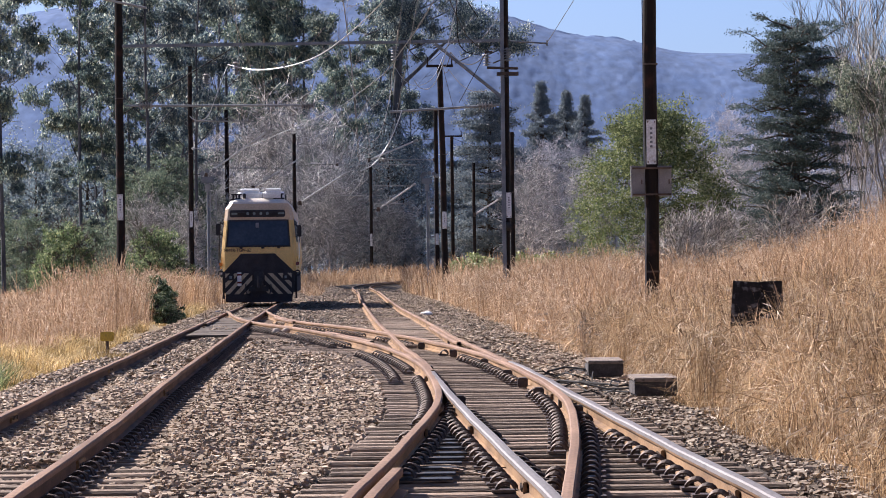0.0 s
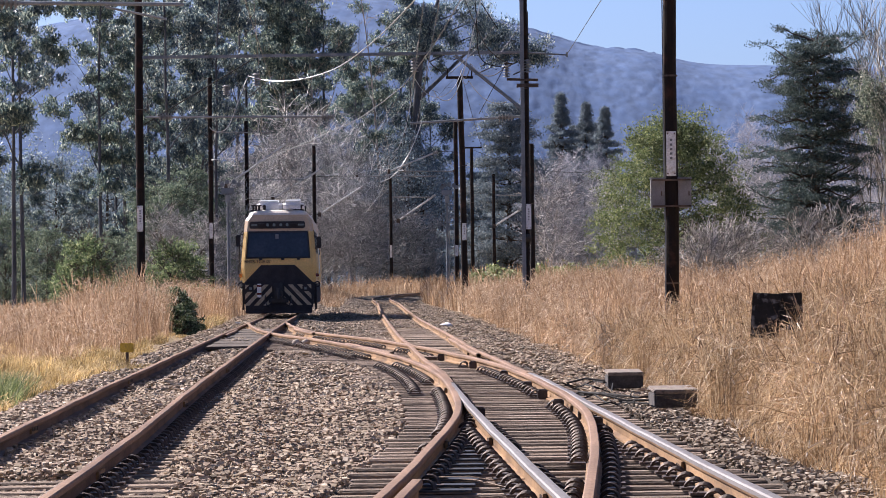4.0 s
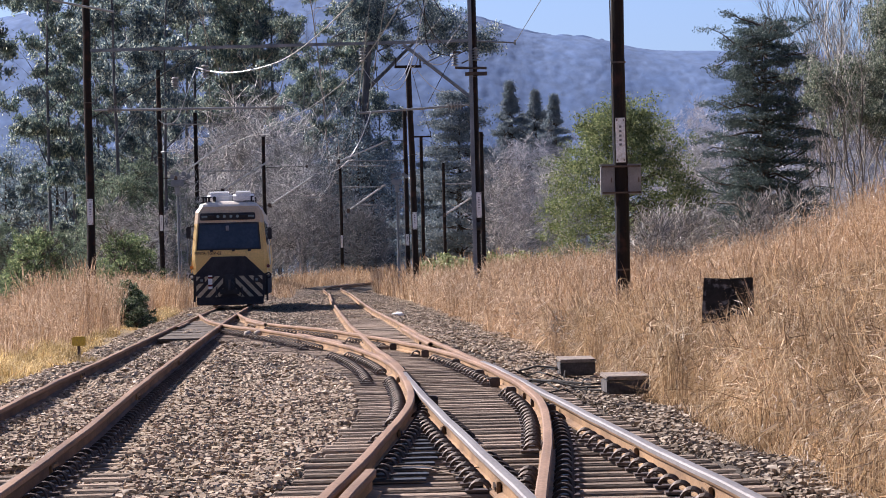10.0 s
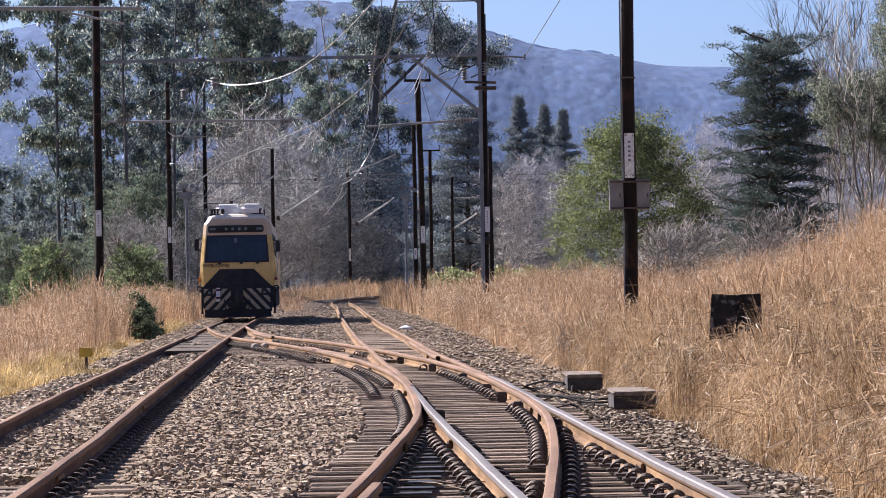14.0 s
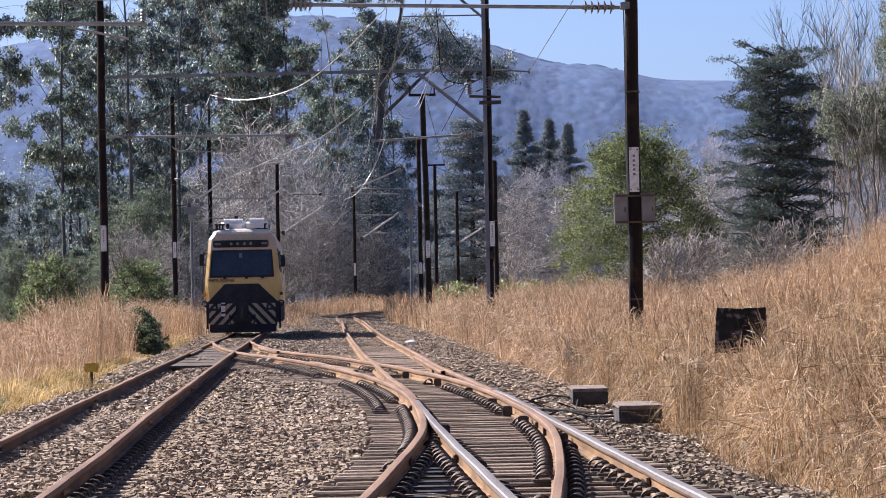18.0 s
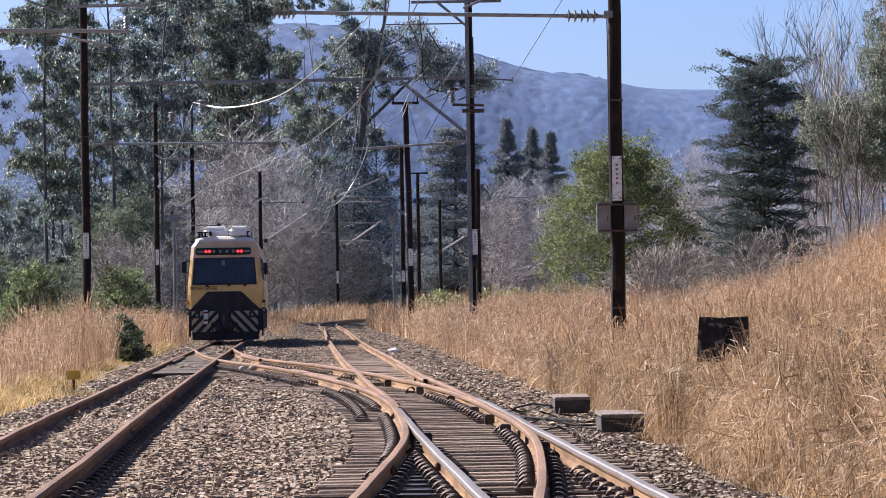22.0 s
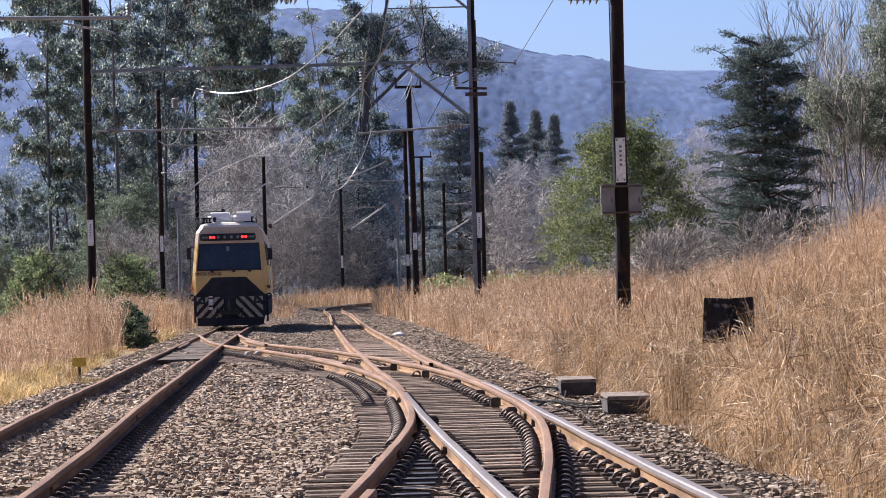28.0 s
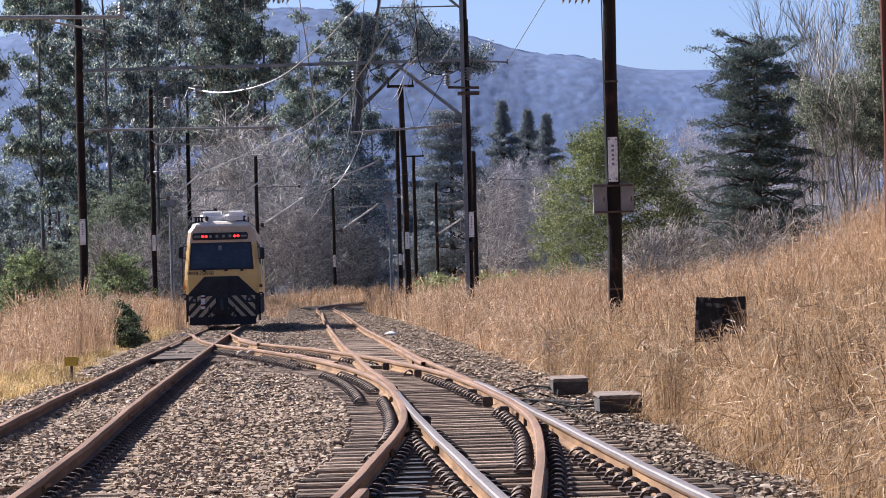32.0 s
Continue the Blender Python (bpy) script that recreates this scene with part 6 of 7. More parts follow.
def blade_mesh(name, x, y_, height, length, width, seed, low=0.0):
    """Short curling dry leaves at all heights among the stems."""
    g = np.random.default_rng(seed + 300)
    n = len(x)
    c = np.stack([x + g.normal(0, 0.05, n), y_ + g.normal(0, 0.05, n), land(x, y_) + height * (low + (1 - low) * g.random(n) ** 0.8)], -1)
    a = g.normal(size=(n, 3)) * np.array([1, 1, 0.8])
    a /= np.linalg.norm(a, axis=1)[:, None]
    l = (length * g.uniform(0.5, 1.5, n))[:, None]
    curl = np.array([0, 0, -1.0]) * l * g.uniform(0.2, 0.85, n)[:, None] + g.normal(size=(n, 3)) * l * 0.25
    f = g.normal(size=(n, 3))
    side = np.cross(a, f)
    side = side / (np.linalg.norm(side, axis=1)[:, None] + 1e-9) * (width * g.uniform(0.6, 1.3, n))[:, None] * 0.5
    mid, end = c + a * l * 0.5, c + a * l + curl
    v = np.stack([c - side, c + side, mid - side * 0.9, mid + side * 0.9, end - side * 0.15, end + side * 0.15], 1).reshape(-1, 3)
    k = np.arange(n)[:, None] * 6
    return bulk_mesh(name, v, np.concatenate([k + np.array([0, 1, 3, 2]), k + np.array([2, 3, 5, 4])]))


def hollow(x, y_):
    """The grass stands lower in a hollow before the signed pole, and away from the old track."""
    away = np.clip((edge_left(y_) - x - 2.1) / 1.5, 0, 1) * (y_ > 40)
    return (1 - 0.42 * away) * (1 - 0.55 * np.exp(-((x - 3.7) / 1.3) ** 2 - ((y_ - 66) / 8.0) ** 2))


def pockets(x, y_, g):
    """Where stems stand: thick in clumps, thin in the hollows between them."""
    return 0.16 + 1.0 * np.clip(0.48 + 1.0 * rough(x * 1.9, y_ * 0.33, 1.9) + 0.5 * rough(x * 5.0, y_ * 0.7, 1.6), 0, 1) > g.random(len(x))


def leaves_among(name, label, n, y0, y1, x_of, h, length, width, seed, material, power=1.0, taper=((0, 1), (1, 1)), low=0.0):
    x, y_, g = field(n, y0, y1, x_of, seed, power)
    keep = pockets(x, y_, g)
    x, y_ = x[keep], y_[keep]
    height = h * np.clip(0.75 + 0.3 * rough(x, y_, 1.7) + 0.15 * rough(x, y_, 5.0) + 0.18 * rough(x, y_ * 0.6, 0.7), 0.35, 1.3) * np.interp(y_, taper[0], taper[1]) * hollow(x, y_)
    return tagged(part_of(name, blade_mesh(name, x, y_, height, length, width, seed, low), material), label, "grass", kind="stuff")


def lawn(name, label, n, y0, y1, x_of, h, width, seed, material, power=1.0, lean_=0.25, plume=0.5, taper=((0, 1), (1, 1)), ragged=False):
    x, y_, g = field(n, y0, y1, x_of, seed, power)
    if ragged:
        tussock = rough(x * 1.6, y_ * 0.5, 2.4) + 0.6 * rough(x * 4, y_, 3.1)
        keep = tussock > 0.22 - 0.45 * g.random(len(x))
        x, y_ = x[keep], y_[keep]
    if h > 0.9:
        keep = pockets(x, y_, g)
        x, y_ = x[keep], y_[keep]
    n = len(x)
    clump = 0.75 + 0.3 * rough(x, y_, 1.7) + 0.15 * rough(x, y_, 5.0) + 0.18 * rough(x, y_ * 0.6, 0.7)
    height = h * np.clip(clump, 0.35, 1.3) * g.uniform(0.6, 1.15, n) * np.interp(y_, taper[0], taper[1]) * hollow(x, y_)
    ob = part_of(name, grass_mesh(name, x, y_, height, width, seed + 1, lean_, plume), material)
    return tagged(ob, label, "grass", kind="stuff")


def tussocks(name, label, n, y0, y1, x_of, h, width, seed, material):
    """Round tufts of grass: blades that spread from each foot, with bare ground between."""
    g = np.random.default_rng(seed)
    cy = y0 + (y1 - y0) * g.random(n)
    cx = x_of(cy, g.random(n))
    blades = 130
    size = np.repeat(0.4 + 1.1 * g.random(n) ** 1.5, blades)
    a = g.uniform(0, 2 * np.pi, n * blades)
    r = np.sqrt(g.random(n * blades)) * 0.20 * size
    x, y_ = np.repeat(cx, blades) + r * np.cos(a), np.repeat(cy, blades) + r * np.sin(a) * 1.6
    foot = np.stack([x, y_, land(x, y_) - 0.02], -1)
    tall = h * size * g.uniform(0.55, 1.15, n * blades) * (1.1 - 1.6 * r)
    out = np.stack([np.cos(a), np.sin(a), 0 * a], -1) * (tall * (0.25 + 2.2 * r))[:, None]
    f = g.uniform(0, 2 * np.pi, n * blades)
    side = np.stack([np.cos(f), np.sin(f), 0 * f], -1) * width * 0.5
    up = np.array([0, 0, 1.0])
    mid, tip = foot + out * 0.35 + up * (tall * 0.7)[:, None], foot + out * 1.3 + up * tall[:, None] * 0.92
    v = np.stack([foot - side, foot + side, mid - side * 0.8, mid + side * 0.8, tip - side * 0.15, tip + side * 0.15], 1).reshape(-1, 3)
    k = np.arange(n * blades)[:, None] * 6
    ob = part_of(name, bulk_mesh(name, v, np.concatenate([k + np.array([0, 1, 3, 2]), k + np.array([2, 3, 5, 4])])), material)
    return tagged(ob, label, "grass", kind="stuff")


lawn("tall_grass", "tall dry golden grass on the bank beside the ballast", 150000, 19, 66, lambda y_, u, g: edge_right(y_) + 0.12 + 0.22 * rough(0 * y_, y_, 1.1) + 5.2 * u**1.5, 1.12, 0.0046, 1, GRASS, 1.3, 0.14, 0.3)
lawn("tall_grass", "loose taller plumes standing above the bank grass", 5000, 40, 150, lambda y_, u, g: edge_right(y_) + 0.8 + 0.09 * y_ * u, 1.5, 0.007, 31, RED_GRASS, 1.0, 0.22, 0.9)
leaves_among("grass_leaves", "curled dry leaves tangled in the tall grass", 110000, 19, 66, lambda y_, u, g: edge_right(y_) + 0.1 + 0.22 * rough(0 * y_, y_, 1.1) + 5.0 * u**1.7, 0.98, 0.27, 0.0058, 21, GRASS, 1.4)
leaves_among("grass_leaves", "broad curled straw leaves in the nearest grass", 13000, 20, 46, lambda y_, u, g: edge_right(y_) + 4.2 * u**1.4, 0.95, 0.20, 0.0080, 27, GRASS, 1.2)
leaves_among("grass_seeds", "pale seed heads and leaf scraps among the tall grass", 60000, 19, 70, lambda y_, u, g: edge_right(y_) + 5.2 * u**1.6, 1.12, 0.045, 0.0060, 41, SEED_GRASS, 1.4, low=0.35)
leaves_among("grass_seeds", "pinkish seed heads over the grass clump", 110000, 77, 128, lambda y_, u, g: edge_left(y_) - 0.8 - 8 * u**1.4, 1.35, 0.06, 0.013, 43, SEED_GRASS, 0.9, ((76, 83, 92, 104, 114, 128), (0.6, 1.0, 1.2, 1.0, 1.0, 1.1)), 0.45)
leaves_among("grass_seeds", "pale seed heads over the farther grass", 110000, 66, 160, lambda y_, u, g: edge_right(y_) + 12 * u**1.5, 1.3, 0.07, 0.010, 45, SEED_GRASS, 1.2, low=0.55)
leaves_among("grass_leaves", "curled dry leaves in the farther grass", 70000, 60, 150, lambda y_, u, g: edge_right(y_) + 12 * u**1.6, 1.0, 0.24, 0.0085, 23, RED_GRASS, 1.3)
leaves_among("grass_leaves", "curled dry leaves in the clump by the old track", 32000, 78, 128, lambda y_, u, g: edge_left(y_) - 1.2 - 7 * u**1.4, 0.9, 0.13, 0.009, 25, RED_GRASS, 0.9)
lawn("tall_grass", "tall dry golden grass further along the bank", 120000, 62, 150, lambda y_, u, g: edge_right(y_) + 0.15 + 0.3 * rough(0 * y_, y_, 0.7) + 14 * u**1.4, 1.25, 0.0066, 3, RED_GRASS, 1.2, 0.15, 0.5)
lawn("weed_stalks", "brown dead weeds standing in patches in the bank grass", 26000, 56, 125, lambda y_, u, g: edge_right(y_) + 0.25 + 5.0 * u**1.3, 1.15, 0.008, 71, BROWN_WEED, 1.0, 0.18, 0.5, ragged=True)
lawn("weed_stalks", "brown dead weeds mixed into the nearer bank grass", 12000, 23, 58, lambda y_, u, g: edge_right(y_) + 0.35 + 4.6 * u**1.2, 1.2, 0.0055, 79, BROWN_WEED, 1.2, 0.16, 0.5, ragged=True)
lawn("tall_grass", "dry reddish grass in the far field", 74000, 145, 330, lambda y_, u, g: edge_right(y_) + 0.3 + 34 * u**1.5, 1.5, 0.016, 5, RED_GRASS, 1.0, 0.2, 0.7)
lawn("tall_grass", "tall reddish grass clump beside the old track", 50000, 77, 128, lambda y_, u, g: edge_left(y_) - 0.75 - 8 * u**1.35, 1.45, 0.007, 7, RED_GRASS, 0.9, 0.13, 0.7, ((76, 83, 92, 104, 114, 128), (0.6, 1.0, 1.2, 1.0, 1.0, 1.1)))
lawn("tall_grass", "scattered tall plumes above the grass clump", 1500, 82, 112, lambda y_, u, g: edge_left(y_) - 1.0 - 4 * u**1.1, 1.9, 0.007, 19, RED_GRASS, 0.8, 0.2, 1.0)
lawn("tall_grass", "dry grass under the trees beyond the vehicle", 40000, 128, 330, lambda y_, u, g: edge_left(y_) - 0.3 - 30 * u**1.5, 1.35, 0.012, 9, RED_GRASS, 1.0, 0.2, 0.7)
lawn("tall_grass", "thick pinkish grass beside the vehicle and behind the dark bush", 46000, 112, 172, lambda y_, u, g: edge_left(y_) - 0.55 - 5.5 * u**1.3, 1.35, 0.0085, 73, RED_GRASS, 1.0, 0.14, 0.6)
leaves_among("grass_seeds", "pale pinkish seed heads beside the vehicle", 60000, 112, 165, lambda y_, u, g: edge_left(y_) - 0.6 - 5.5 * u**1.3, 1.4, 0.08, 0.013, 75, SEED_GRASS, 1.0, low=0.45)
tussocks("grass_tussocks", "yellow-green tussocks at the foot of the grass beside the vehicle", 40, 112, 134, lambda y_, u: edge_left(y_) - 0.15 - 0.7 * u, 0.36, 0.012, 77, SHORT_GRASS)
lawn("tall_grass", "dry scrubby grass between the diverging tracks", 15000, 170, 330, lambda y_, u, g: track_left(y_) + 1.4 + u * np.clip(track_right(y_) - track_left(y_) - 3.4, 0.2, None), 0.75, 0.017, 11, RED_GRASS, 1.0, 0.2, 0.7)
lawn("tall_grass", "dry grass behind the bend of the track", 34000, 285, 372, lambda y_, u, g: track_right(y_) - 1.7 - 26 * u**1.2, 1.6, 0.019, 17, RED_GRASS, 1.0, 0.2, 0.7)
lawn("short_grass", "low yellow-green grass along the edge of the ballast", 13000, 24, 128, lambda y_, u, g: edge_left(y_) - 0.40 - 1.7 * u, 0.15, 0.009, 13, SHORT_GRASS, 1.2, 0.6, 0.1, ragged=True)


lawn("short_grass", "low yellow winter grass between the ballast and the tall clump", 42000, 40, 88, lambda y_, u, g: edge_left(y_) - 0.45 - 4.2 * u, 0.20, 0.010, 81, SHORT_GRASS, 1.0, 0.6, 0.1)
tussocks("grass_tussocks", "uneven tussocks before the tall grass clump", 170, 42, 86, lambda y_, u: edge_left(y_) - 0.5 - 4.0 * u, 0.27, 0.010, 83, SHORT_GRASS)
tussocks("grass_tussocks", "reddish tussocks at the foot of the tall clump", 90, 66, 88, lambda y_, u: edge_left(y_) - 0.9 - 4.0 * u, 0.5, 0.010, 85, RED_GRASS)
tussocks("grass_tussocks", "rounded yellow tussocks along the edge of the ballast", 150, 26, 128, lambda y_, u: edge_left(y_) - 0.35 - 1.5 * u, 0.25, 0.010, 61, SHORT_GRASS)
lawn("short_grass", "dark green tuft of grass in the yellow verge", 1300, 47.0, 52.0, lambda y_, u, g: -5.45 + 0.55 * (u - 0.5) - 0.02 * (y_ - 50), 0.46, 0.009, 33, LIME, 1.0, 0.45, 0.0)
lawn("short_grass", "low dry tufts at the toe of the bank", 14000, 19, 60, lambda y_, u, g: edge_right(y_) - 0.12 + 0.7 * u, 0.30, 0.010, 15, GRASS, 1.0, 0.3, 0.1)

lawn("tall_grass", "stems of dry grass standing before the charred board", 260, 36.4, 37.4, lambda y_, u, g: 2.70 + 0.42 * u, 1.15, 0.0065, 53, GRASS, 1.0, 0.12, 0.4)
lawn("weed_stalks", "thin dark dead weed stalks standing in the bank grass", 420, 24, 75, lambda y_, u, g: edge_right(y_) + 0.3 + 5 * u, 1.35, 0.007, 51, STALK, 1.2, 0.45, 0.25)
lawn("tall_grass", "dry grass on both sides of the near tracks", 16000, -18, 19, lambda y_, u, g: np.where(g.random(len(u)) < 0.5, edge_right(y_) + 0.1 + 4 * u, edge_left(y_) - 0.1 - 4 * u), 0.9, 0.008, 47, GRASS, 1.0, 0.2, 0.3)
lawn("short_grass", "dry tuft of grass round the yellow marker", 900, 59.2, 60.2, lambda y_, u, g: -4.78 + 0.7 * (u - 0.5), 0.36, 0.010, 49, SHORT_GRASS, 1.0, 0.35, 0.1)


# ---- small things by the track ----
def footing(x0, x1, y_, h, label):
    f = thing("concrete_block", label, "concrete block", (x0 + x1) / 2, y_, 0.0, random.uniform(1.0, 2.2), group="concrete blocks")
    w = x1 - x0
    bm = bmesh.new()
    block(bm, (w, 0.75, h), (0, 0.38, h / 2), bevel=0.02)
    part("block", bm, BLOCK_SHADED, f, "concrete body with its shade in the colour")
    bm = bmesh.new()
    block(bm, (w * 1.03, 0.80, 0.036), (0, 0.38, h + 0.012), (1.5, 0, 0), bevel=0.01)
    part("slab", bm, CONCRETE, f, "pale concrete lid")
    return f


footing(1.585, 1.97, 46.5, 0.16, "weathered concrete block with a pale lid beside the points")
footing(1.78, 2.19, 39.6, 0.15, "weathered concrete block with a pale lid beside the points")

board = thing("notice_board", "charred black board tilted in the tall grass", "board", 2.79, 37.7, float(land(2.79, 37.7)), -8)
bm = bmesh.new()
zb = float(land(2.79, 37.7))
block(bm, (0.25, 0.03, 0.40), (-0.10, 0, 0.87 - zb), (0, 4, 0), 0.006)
part("panel", bm, BOARD, board)
bm = bmesh.new()
block(bm, (0.21, 0.03, 0.33), (0.125, 0.02, 0.905 - zb), (0, -2, 0), 0.006)
part("panel", bm, BOARD, board)
bm = bmesh.new()
for x in (-0.12, 0.14):
    rod(bm, (x, 0.04, -0.2), (x, 0.04, 0.98 - zb), 0.018)
part("post", bm, CLIP_IRON, board, "thin iron posts")

marker = thing("trackside_marker", "small yellow marker box on a short stake", "marker", -4.76, 60, float(land(-4.76, 60)))
zb = float(land(-4.76, 60))
bm = bmesh.new()
block(bm, (0.19, 0.12, 0.13), (0, 0, 0.30 - zb), bevel=0.012)
part("box", bm, SIGNAL_YELLOW, marker)
bm = bmesh.new()
rod(bm, (0, 0, -0.1), (0, 0, 0.26 - zb), 0.022)
part("stake", bm, CLIP_IRON, marker, "dark iron stake")

bm = bmesh.new()
bmesh.ops.create_icosphere(bm, subdivisions=2, radius=0.16)
for v in bm.verts:
    v.co *= 1 + 0.75 * noise.noise(v.co * 14)
    v.co.z *= 0.55
bag = tagged(part("plastic_bag", bm, PLATE, smooth=True), "crumpled white plastic bag on the ballast edge", "litter")
bag.matrix_basis = pose(-0.44, 109.5, 0.0)
box = thing("cable_box", "small pale box on dark planks under the bush", "box", -6.45, 118, -0.12)
bm = bmesh.new()
block(bm, (0.14, 0.14, 0.14), (0.18, 0, 0.12), bevel=0.01)
part("case", bm, PLATE, box)
bm = bmesh.new()
block(bm, (0.75, 0.25, 0.08), (0, 0, 0.03), bevel=0.01)
part("plank", bm, BOARD, box, "dark rotten plank")

# point rods, hoses and loose wires
bm = bmesh.new()
tube(bm, [(1.15, 47.3, 0.05), (1.35, 47.2, 0.10), (1.7, 47, 0.06)], 0.011, 7)
tagged(part("point_rod", bm, DARK_WIRE), "dark point rod joining the rail to the block", "rod", "point rods")
bm = bmesh.new()
tube(bm, [(1.0, 41.2, 0.06), (1.12, 41.0, 0.12), (1.3, 40.6, 0.11), (1.55, 40.4, 0.05), (1.9, 40.2, 0.06)], 0.011, 7)
tagged(part("point_rod", bm, DARK_WIRE), "dark point rod joining the rail to the block", "rod", "point rods")
bm = bmesh.new()
tube(bm, [(0.9, 43.5, 0.03), (1.4, 43.0, 0.05), (1.75, 42.4, 0.02), (2.1, 42.8, 0.03)], 0.012, 7)
tagged(part("drain_hose", bm, DARK_WIRE), "dark hose lying on the ballast", "hose")
for a, b in (((-0.12, 25.6, 0.03), (0.36, 24.0, 0.02)), ((-0.05, 24.6, 0.02), (0.42, 25.0, 0.05)), ((-0.16, 25.3, 0.05), (0.30, 24.8, 0.03)), ((0.42, 24.2, 0.03), (0.72, 25.6, 0.02))):
    bm = bmesh.new()
    a, b = Vector(a), Vector(b)
    tube(bm, [a, a.lerp(b, 0.4) + Vector((0, 0, 0.02)), b], 0.0035, 5)
    tagged(part("loose_wire", bm, TIMBER), "thin loose wire lying across the sleepers", "wire", "loose wires")

for x, y_, r in ((-3.02, 76.8, 0.08), (-2.87, 77.4, 0.07)):
    bm = bmesh.new()
    bmesh.ops.create_icosphere(bm, subdivisions=2, radius=r)
    for v in bm.verts:
        v.co *= 1 + 0.4 * noise.noise(v.co * 9 + Vector((x, y_, 0)))
        v.co.z *= 0.8
    rock = tagged(part("rock", bm, ROCK, smooth=True), "pale rounded rock lying on the timbers beside the rail", "rock", "loose rocks")
    rock.matrix_basis = pose(x, y_, 0.10)
g = random.Random(12)
for k in range(6):
    y0, x0 = 39.9 + 1.4 * k, 1.02 + g.uniform(0.0, 0.15)
    bm = bmesh.new()
    tube(bm, [(x0 + q * g.uniform(0.10, 0.16), y0 + g.uniform(-0.5, 0.5), 0.01 + g.uniform(-0.02, 0.07)) for q in range(6)], g.uniform(0.005, 0.009), 6)
    tagged(part("cable", bm, DARK_WIRE), "dark tangled cable on the ballast beside the points", "cable", "point cables")

# rail joints: paired plates with bolts, and spacer blocks
def joint(xr, y_, track):
    bm = bmesh.new()
    for s in (-1, 1):
        block(bm, (0.022, 0.46, 0.075), (xr + s * 0.022, y_, 0.066), bevel=0.004)
    plate_ = part("fishplate", bm, RAIL_RUST, track, "rusty bolted joint plate")
    for k in range(4):
        bm = bmesh.new()
        rod(bm, (xr - 0.043, y_ - 0.17 + 0.113 * k, 0.066), (xr + 0.043, y_ - 0.17 + 0.113 * k, 0.066), 0.016, sides=6)
        part("bolt", bm, CLIP_IRON, plate_)


for line, track, ys_ in ((main_r, main_line, (21.4, 26.0, 47.5, 62)), (main_l, main_line, (22.4, 30.3, 39.5)), (cross_l, cross_line, (29.8, 44, 56, 70)), (cross_r, cross_line, (27.5, 37.5, 52, 66)), (left_r, left_line, (25.6, 40, 55)), (left_l, left_line, (34, 50))):
    for y_ in ys_:
        joint(float(line(y_)), y_, track)
bm_list = [(main_r, 1, 33.6, main_line), (main_r, 1, 35.4, main_line), (cross_r, 1, 38.6, cross_line), (cross_r, 1, 42.0, cross_line), (cross_r, 1, 45.2, cross_line), (main_l, -1, 36.5, main_line), (cross_l, -1, 47.5, cross_line), (cross_r, 1, 50.5, cross_line), (cross_r, 1, 56.5, cross_line), (cross_r, 1, 62.0, cross_line), (main_r, 1, 57.5, main_line), (main_r, 1, 63.5, main_line), (cross_l, -1, 41.0, cross_line)]
for line, side, y_, track in bm_list:
    bm = bmesh.new()
    block(bm, (0.10, 0.16, 0.10), (float(line(y_)) - side * 0.09, y_, 0.075), bevel=0.012)
    part("rail_brace", bm, CLIP_IRON, track, "black iron rail brace")

# ---- ballast stones ----
CUBE = np.array([(x, y_, z) for x in (-1, 1) for y_ in (-1, 1) for z in (-1, 1)]) * 0.72
CUBE_F = np.array([(0, 1, 3, 2), (4, 6, 7, 5), (0, 4, 5, 1), (2, 3, 7, 6), (1, 5, 7, 3)])
OCT = np.array([(1, 0, 0), (-1, 0, 0), (0, 1, 0), (0, -1, 0), (0, 0, 1), (0, 0, -1)], float)
OCT_F = np.array([(0, 2, 4), (2, 1, 4), (1, 3, 4), (3, 0, 4), (2, 0, 5), (1, 2, 5), (3, 1, 5), (0, 3, 5)])


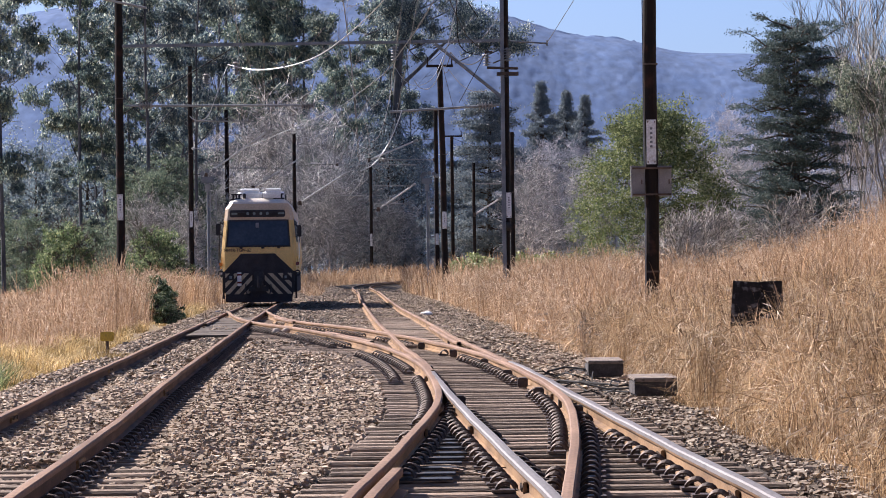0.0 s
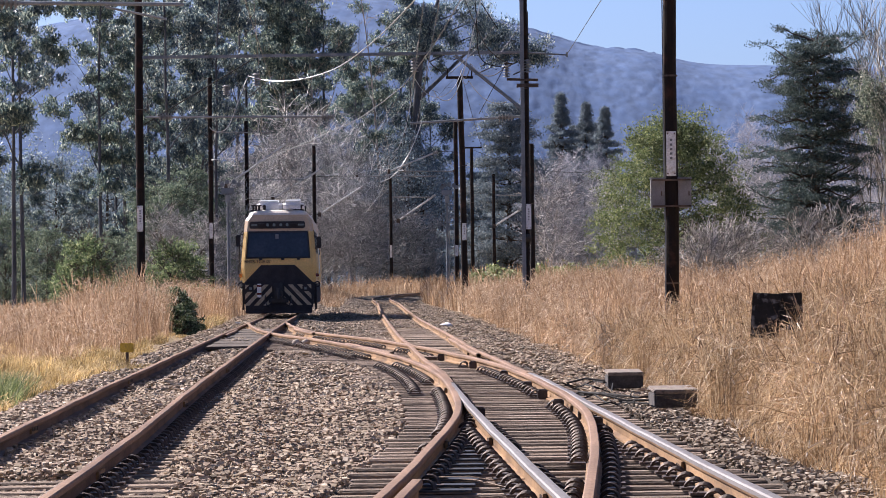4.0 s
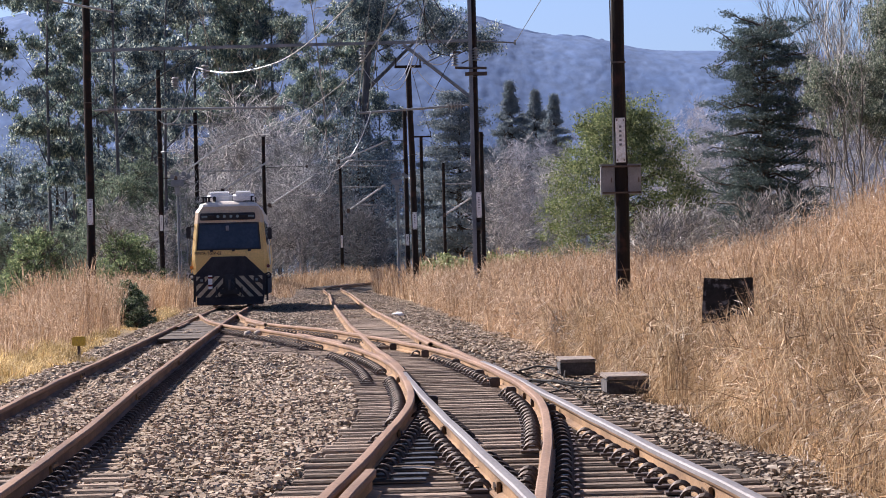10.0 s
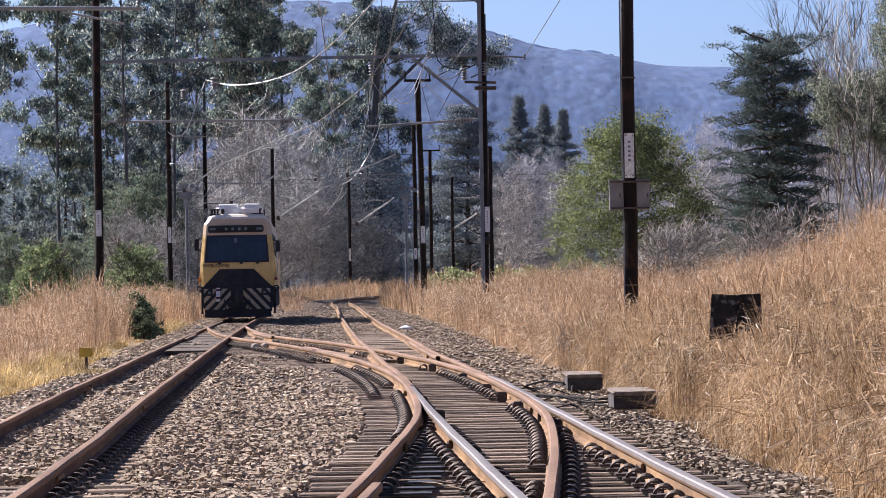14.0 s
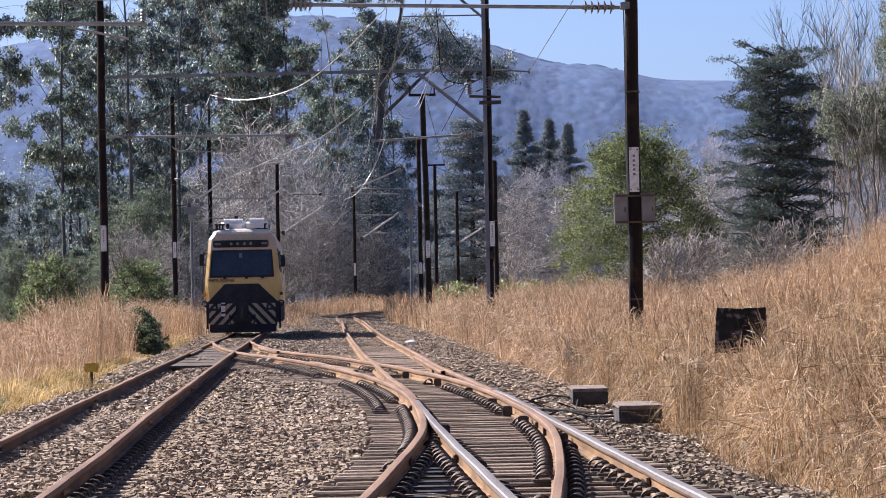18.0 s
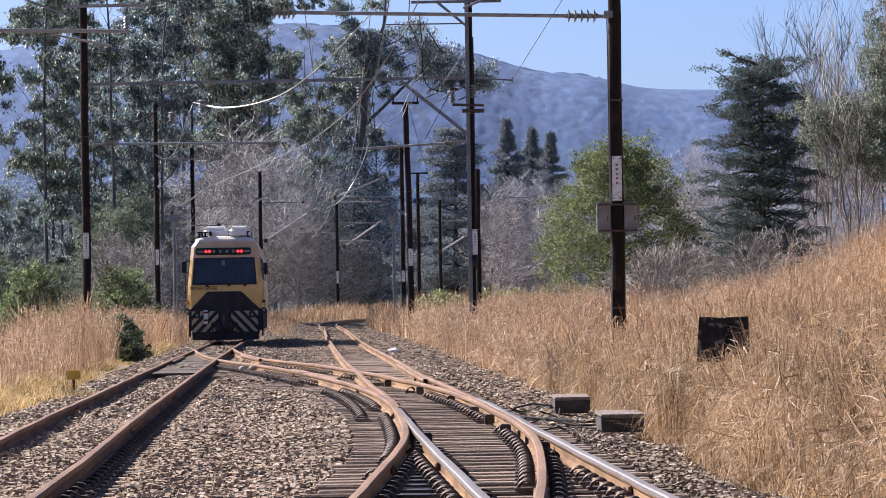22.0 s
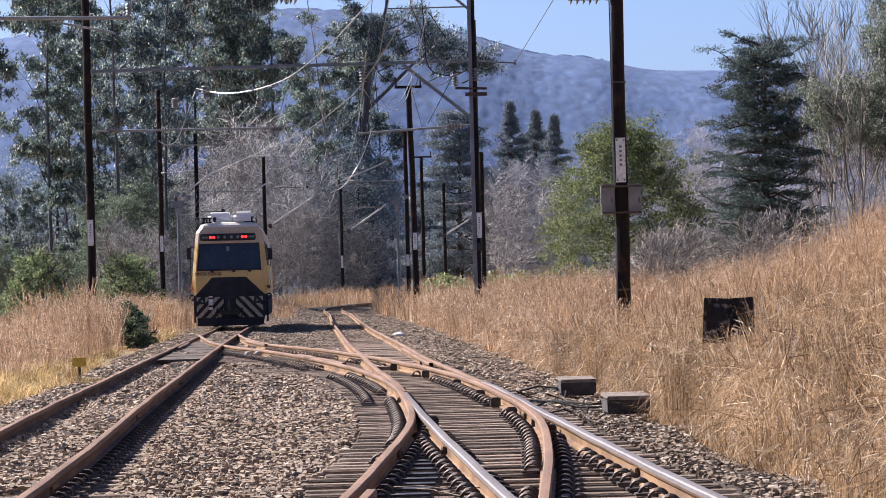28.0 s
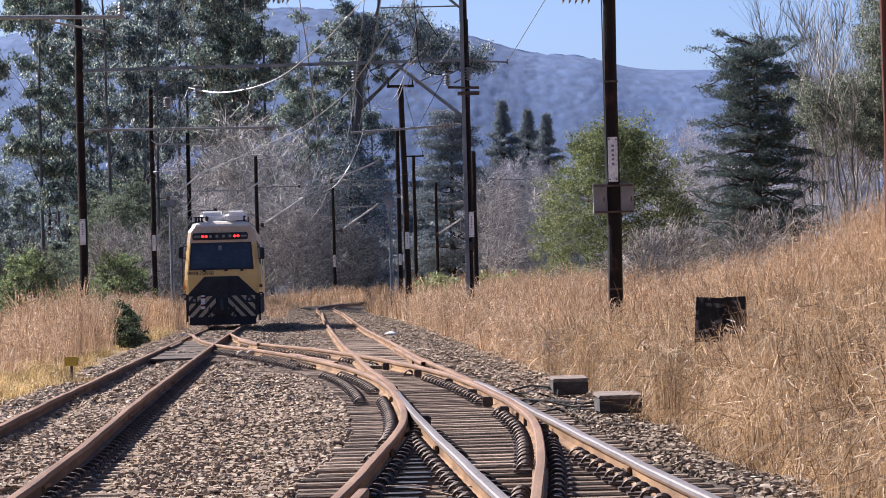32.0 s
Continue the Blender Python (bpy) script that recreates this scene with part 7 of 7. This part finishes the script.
def stones(shape, faces, n, y0, y1, size, seed, power=1.0):
    g = np.random.default_rng(seed)
    y_ = y0 + (y1 - y0) * g.random(n) ** power
    lo, hi = edge_left(y_) - 0.1, edge_right(y_) + 0.15
    x = lo + (hi - lo) * g.random(n)
    # few stones lie on the timbers of the points
    c, r = track_cross(np.clip(y_, -20, 109)), track_right(y_)
    timbers = (x > np.minimum(c, r) - 1.0) & (x < np.maximum(c, r) + 0.98) & (y_ < 64)
    l = track_left(y_)
    near_left = (np.abs(x - l) < 1.02) & (y_ < 26.5)
    keep = (~timbers | (g.random(n) < 0.42 + 0.45 * (rough(x * 1.7, y_, 1.3) > 0.3))) & (~near_left | (g.random(n) < 0.22 + 0.75 * np.clip((y_ + 1.5 * rough(x, y_, 3.0) - 20.5) / 4.5, 0, 1)))
    keep &= np.abs(x) < 0.16 * np.maximum(y_, 24) + 1.0
    for rail_x in (left_l(y_), left_r(y_), main_l(y_), main_r(y_)):
        keep &= np.abs(x - rail_x) > 0.07
    x, y_ = x[keep], y_[keep]
    n = len(x)
    z = bed(x, y_) + 0.012 + g.uniform(-0.030, 0.030, n)
    timbers, near_left = timbers[keep], near_left[keep]
    z = np.where(timbers, -0.085 + 0.055 * g.random(n), np.where(near_left, -0.10 + 0.09 * np.clip((y_ - 20) / 4, 0, 1), z))
    z += np.where((np.abs(x - track_left(y_)) < 0.5) & ~near_left, 0.025, 0)
    s = size * g.uniform(0.55, 1.35, (n, 1, 1)) * g.uniform(0.5, 1.3, (n, 1, 3)) * np.array([1.4, 1.1, 0.58])
    v = shape[None] * g.uniform(0.55, 1.3, (n, len(shape), 3)) * s
    a = g.uniform(0, 2 * np.pi, n)
    b = g.uniform(-0.5, 0.5, n)
    ca, sa, cb, sb = np.cos(a)[:, None], np.sin(a)[:, None], np.cos(b)[:, None], np.sin(b)[:, None]
    v = np.stack([v[..., 0] * ca - v[..., 1] * sa, v[..., 0] * sa + v[..., 1] * ca, v[..., 2]], -1)
    v = np.stack([v[..., 0], v[..., 1] * cb - v[..., 2] * sb, v[..., 1] * sb + v[..., 2] * cb], -1)
    v += np.stack([x, y_, z], -1)[:, None]
    f = faces[None] + (np.arange(n) * len(shape))[:, None, None]
    return v, f


v, f = stones(CUBE, CUBE_F, 180000, 18.2, 46, 0.0188, 21, 1.25)
near = np.argsort(v[:, 0, 1] + 3 * np.abs(v[:, 0, 0] + 1.3))[:300]
for k in near:
    c = v[k].mean(0)
    st = part_of("stone", bulk_mesh("stone", v[k] - c, CUBE_F), STONE, ballast)
    st.location = c
rest = np.setdiff1d(np.arange(len(v)), near)
# stones beyond the right-hand sleeper ends take a darker tone
shoulder = v[rest, 0, 0] > track_right(v[rest, 0, 1]) + 0.72
rest, dark_stones = rest[~shoulder], rest[shoulder]
tagged(part_of("loose_stones", bulk_mesh("loose_stones", v[dark_stones].reshape(-1, 3), (CUBE_F[None] + (np.arange(len(dark_stones)) * 8)[:, None, None]).reshape(-1, 4)), STONE_DARK, ballast), "darker stones on the shoulder of the ballast", kind="stuff")
tagged(part_of("loose_stones", bulk_mesh("loose_stones", v[rest].reshape(-1, 3), (CUBE_F[None] + (np.arange(len(rest)) * 8)[:, None, None]).reshape(-1, 4)), STONE, ballast), "angular grey-brown ballast stones", kind="stuff")
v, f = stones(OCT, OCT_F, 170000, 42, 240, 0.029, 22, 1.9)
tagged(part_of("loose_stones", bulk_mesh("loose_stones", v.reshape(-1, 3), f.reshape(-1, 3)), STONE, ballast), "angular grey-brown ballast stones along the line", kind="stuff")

v, f = stones(OCT, OCT_F, 40000, -18, 18.4, 0.032, 23)
tagged(part_of("loose_stones", bulk_mesh("loose_stones", v.reshape(-1, 3), f.reshape(-1, 3)), STONE, ballast), "angular grey-brown ballast stones on the near bed", kind="stuff")


# ---- what moves ----
def motions():
    """The red lamps flash about once a second: each tips its glowing lens over to the back and to the front again."""
    tips = [(0.0, -170.0)]
    for k in range(-7, 25):
        lit, dark = 7.23 + 1.022 * k, 7.732 + 1.022 * k
        if 0.07 < lit < 31.9:
            tips += [(lit - 2 / 30, -170.0), (lit - 1 / 30, -85.0), (lit, 0.0)]
        if 0.1 < dark < 31.9:
            tips += [(dark - 1 / 30, 0.0), (dark, -85.0), (dark + 1 / 30, -170.0)]
    tips.append((32.0, tips[-1][1]))
    for drum, x, y_, z in drums:
        walk(drum, [(t, pose(x, y_, z, tip, 0, 0)) for t, tip in tips])


motions()
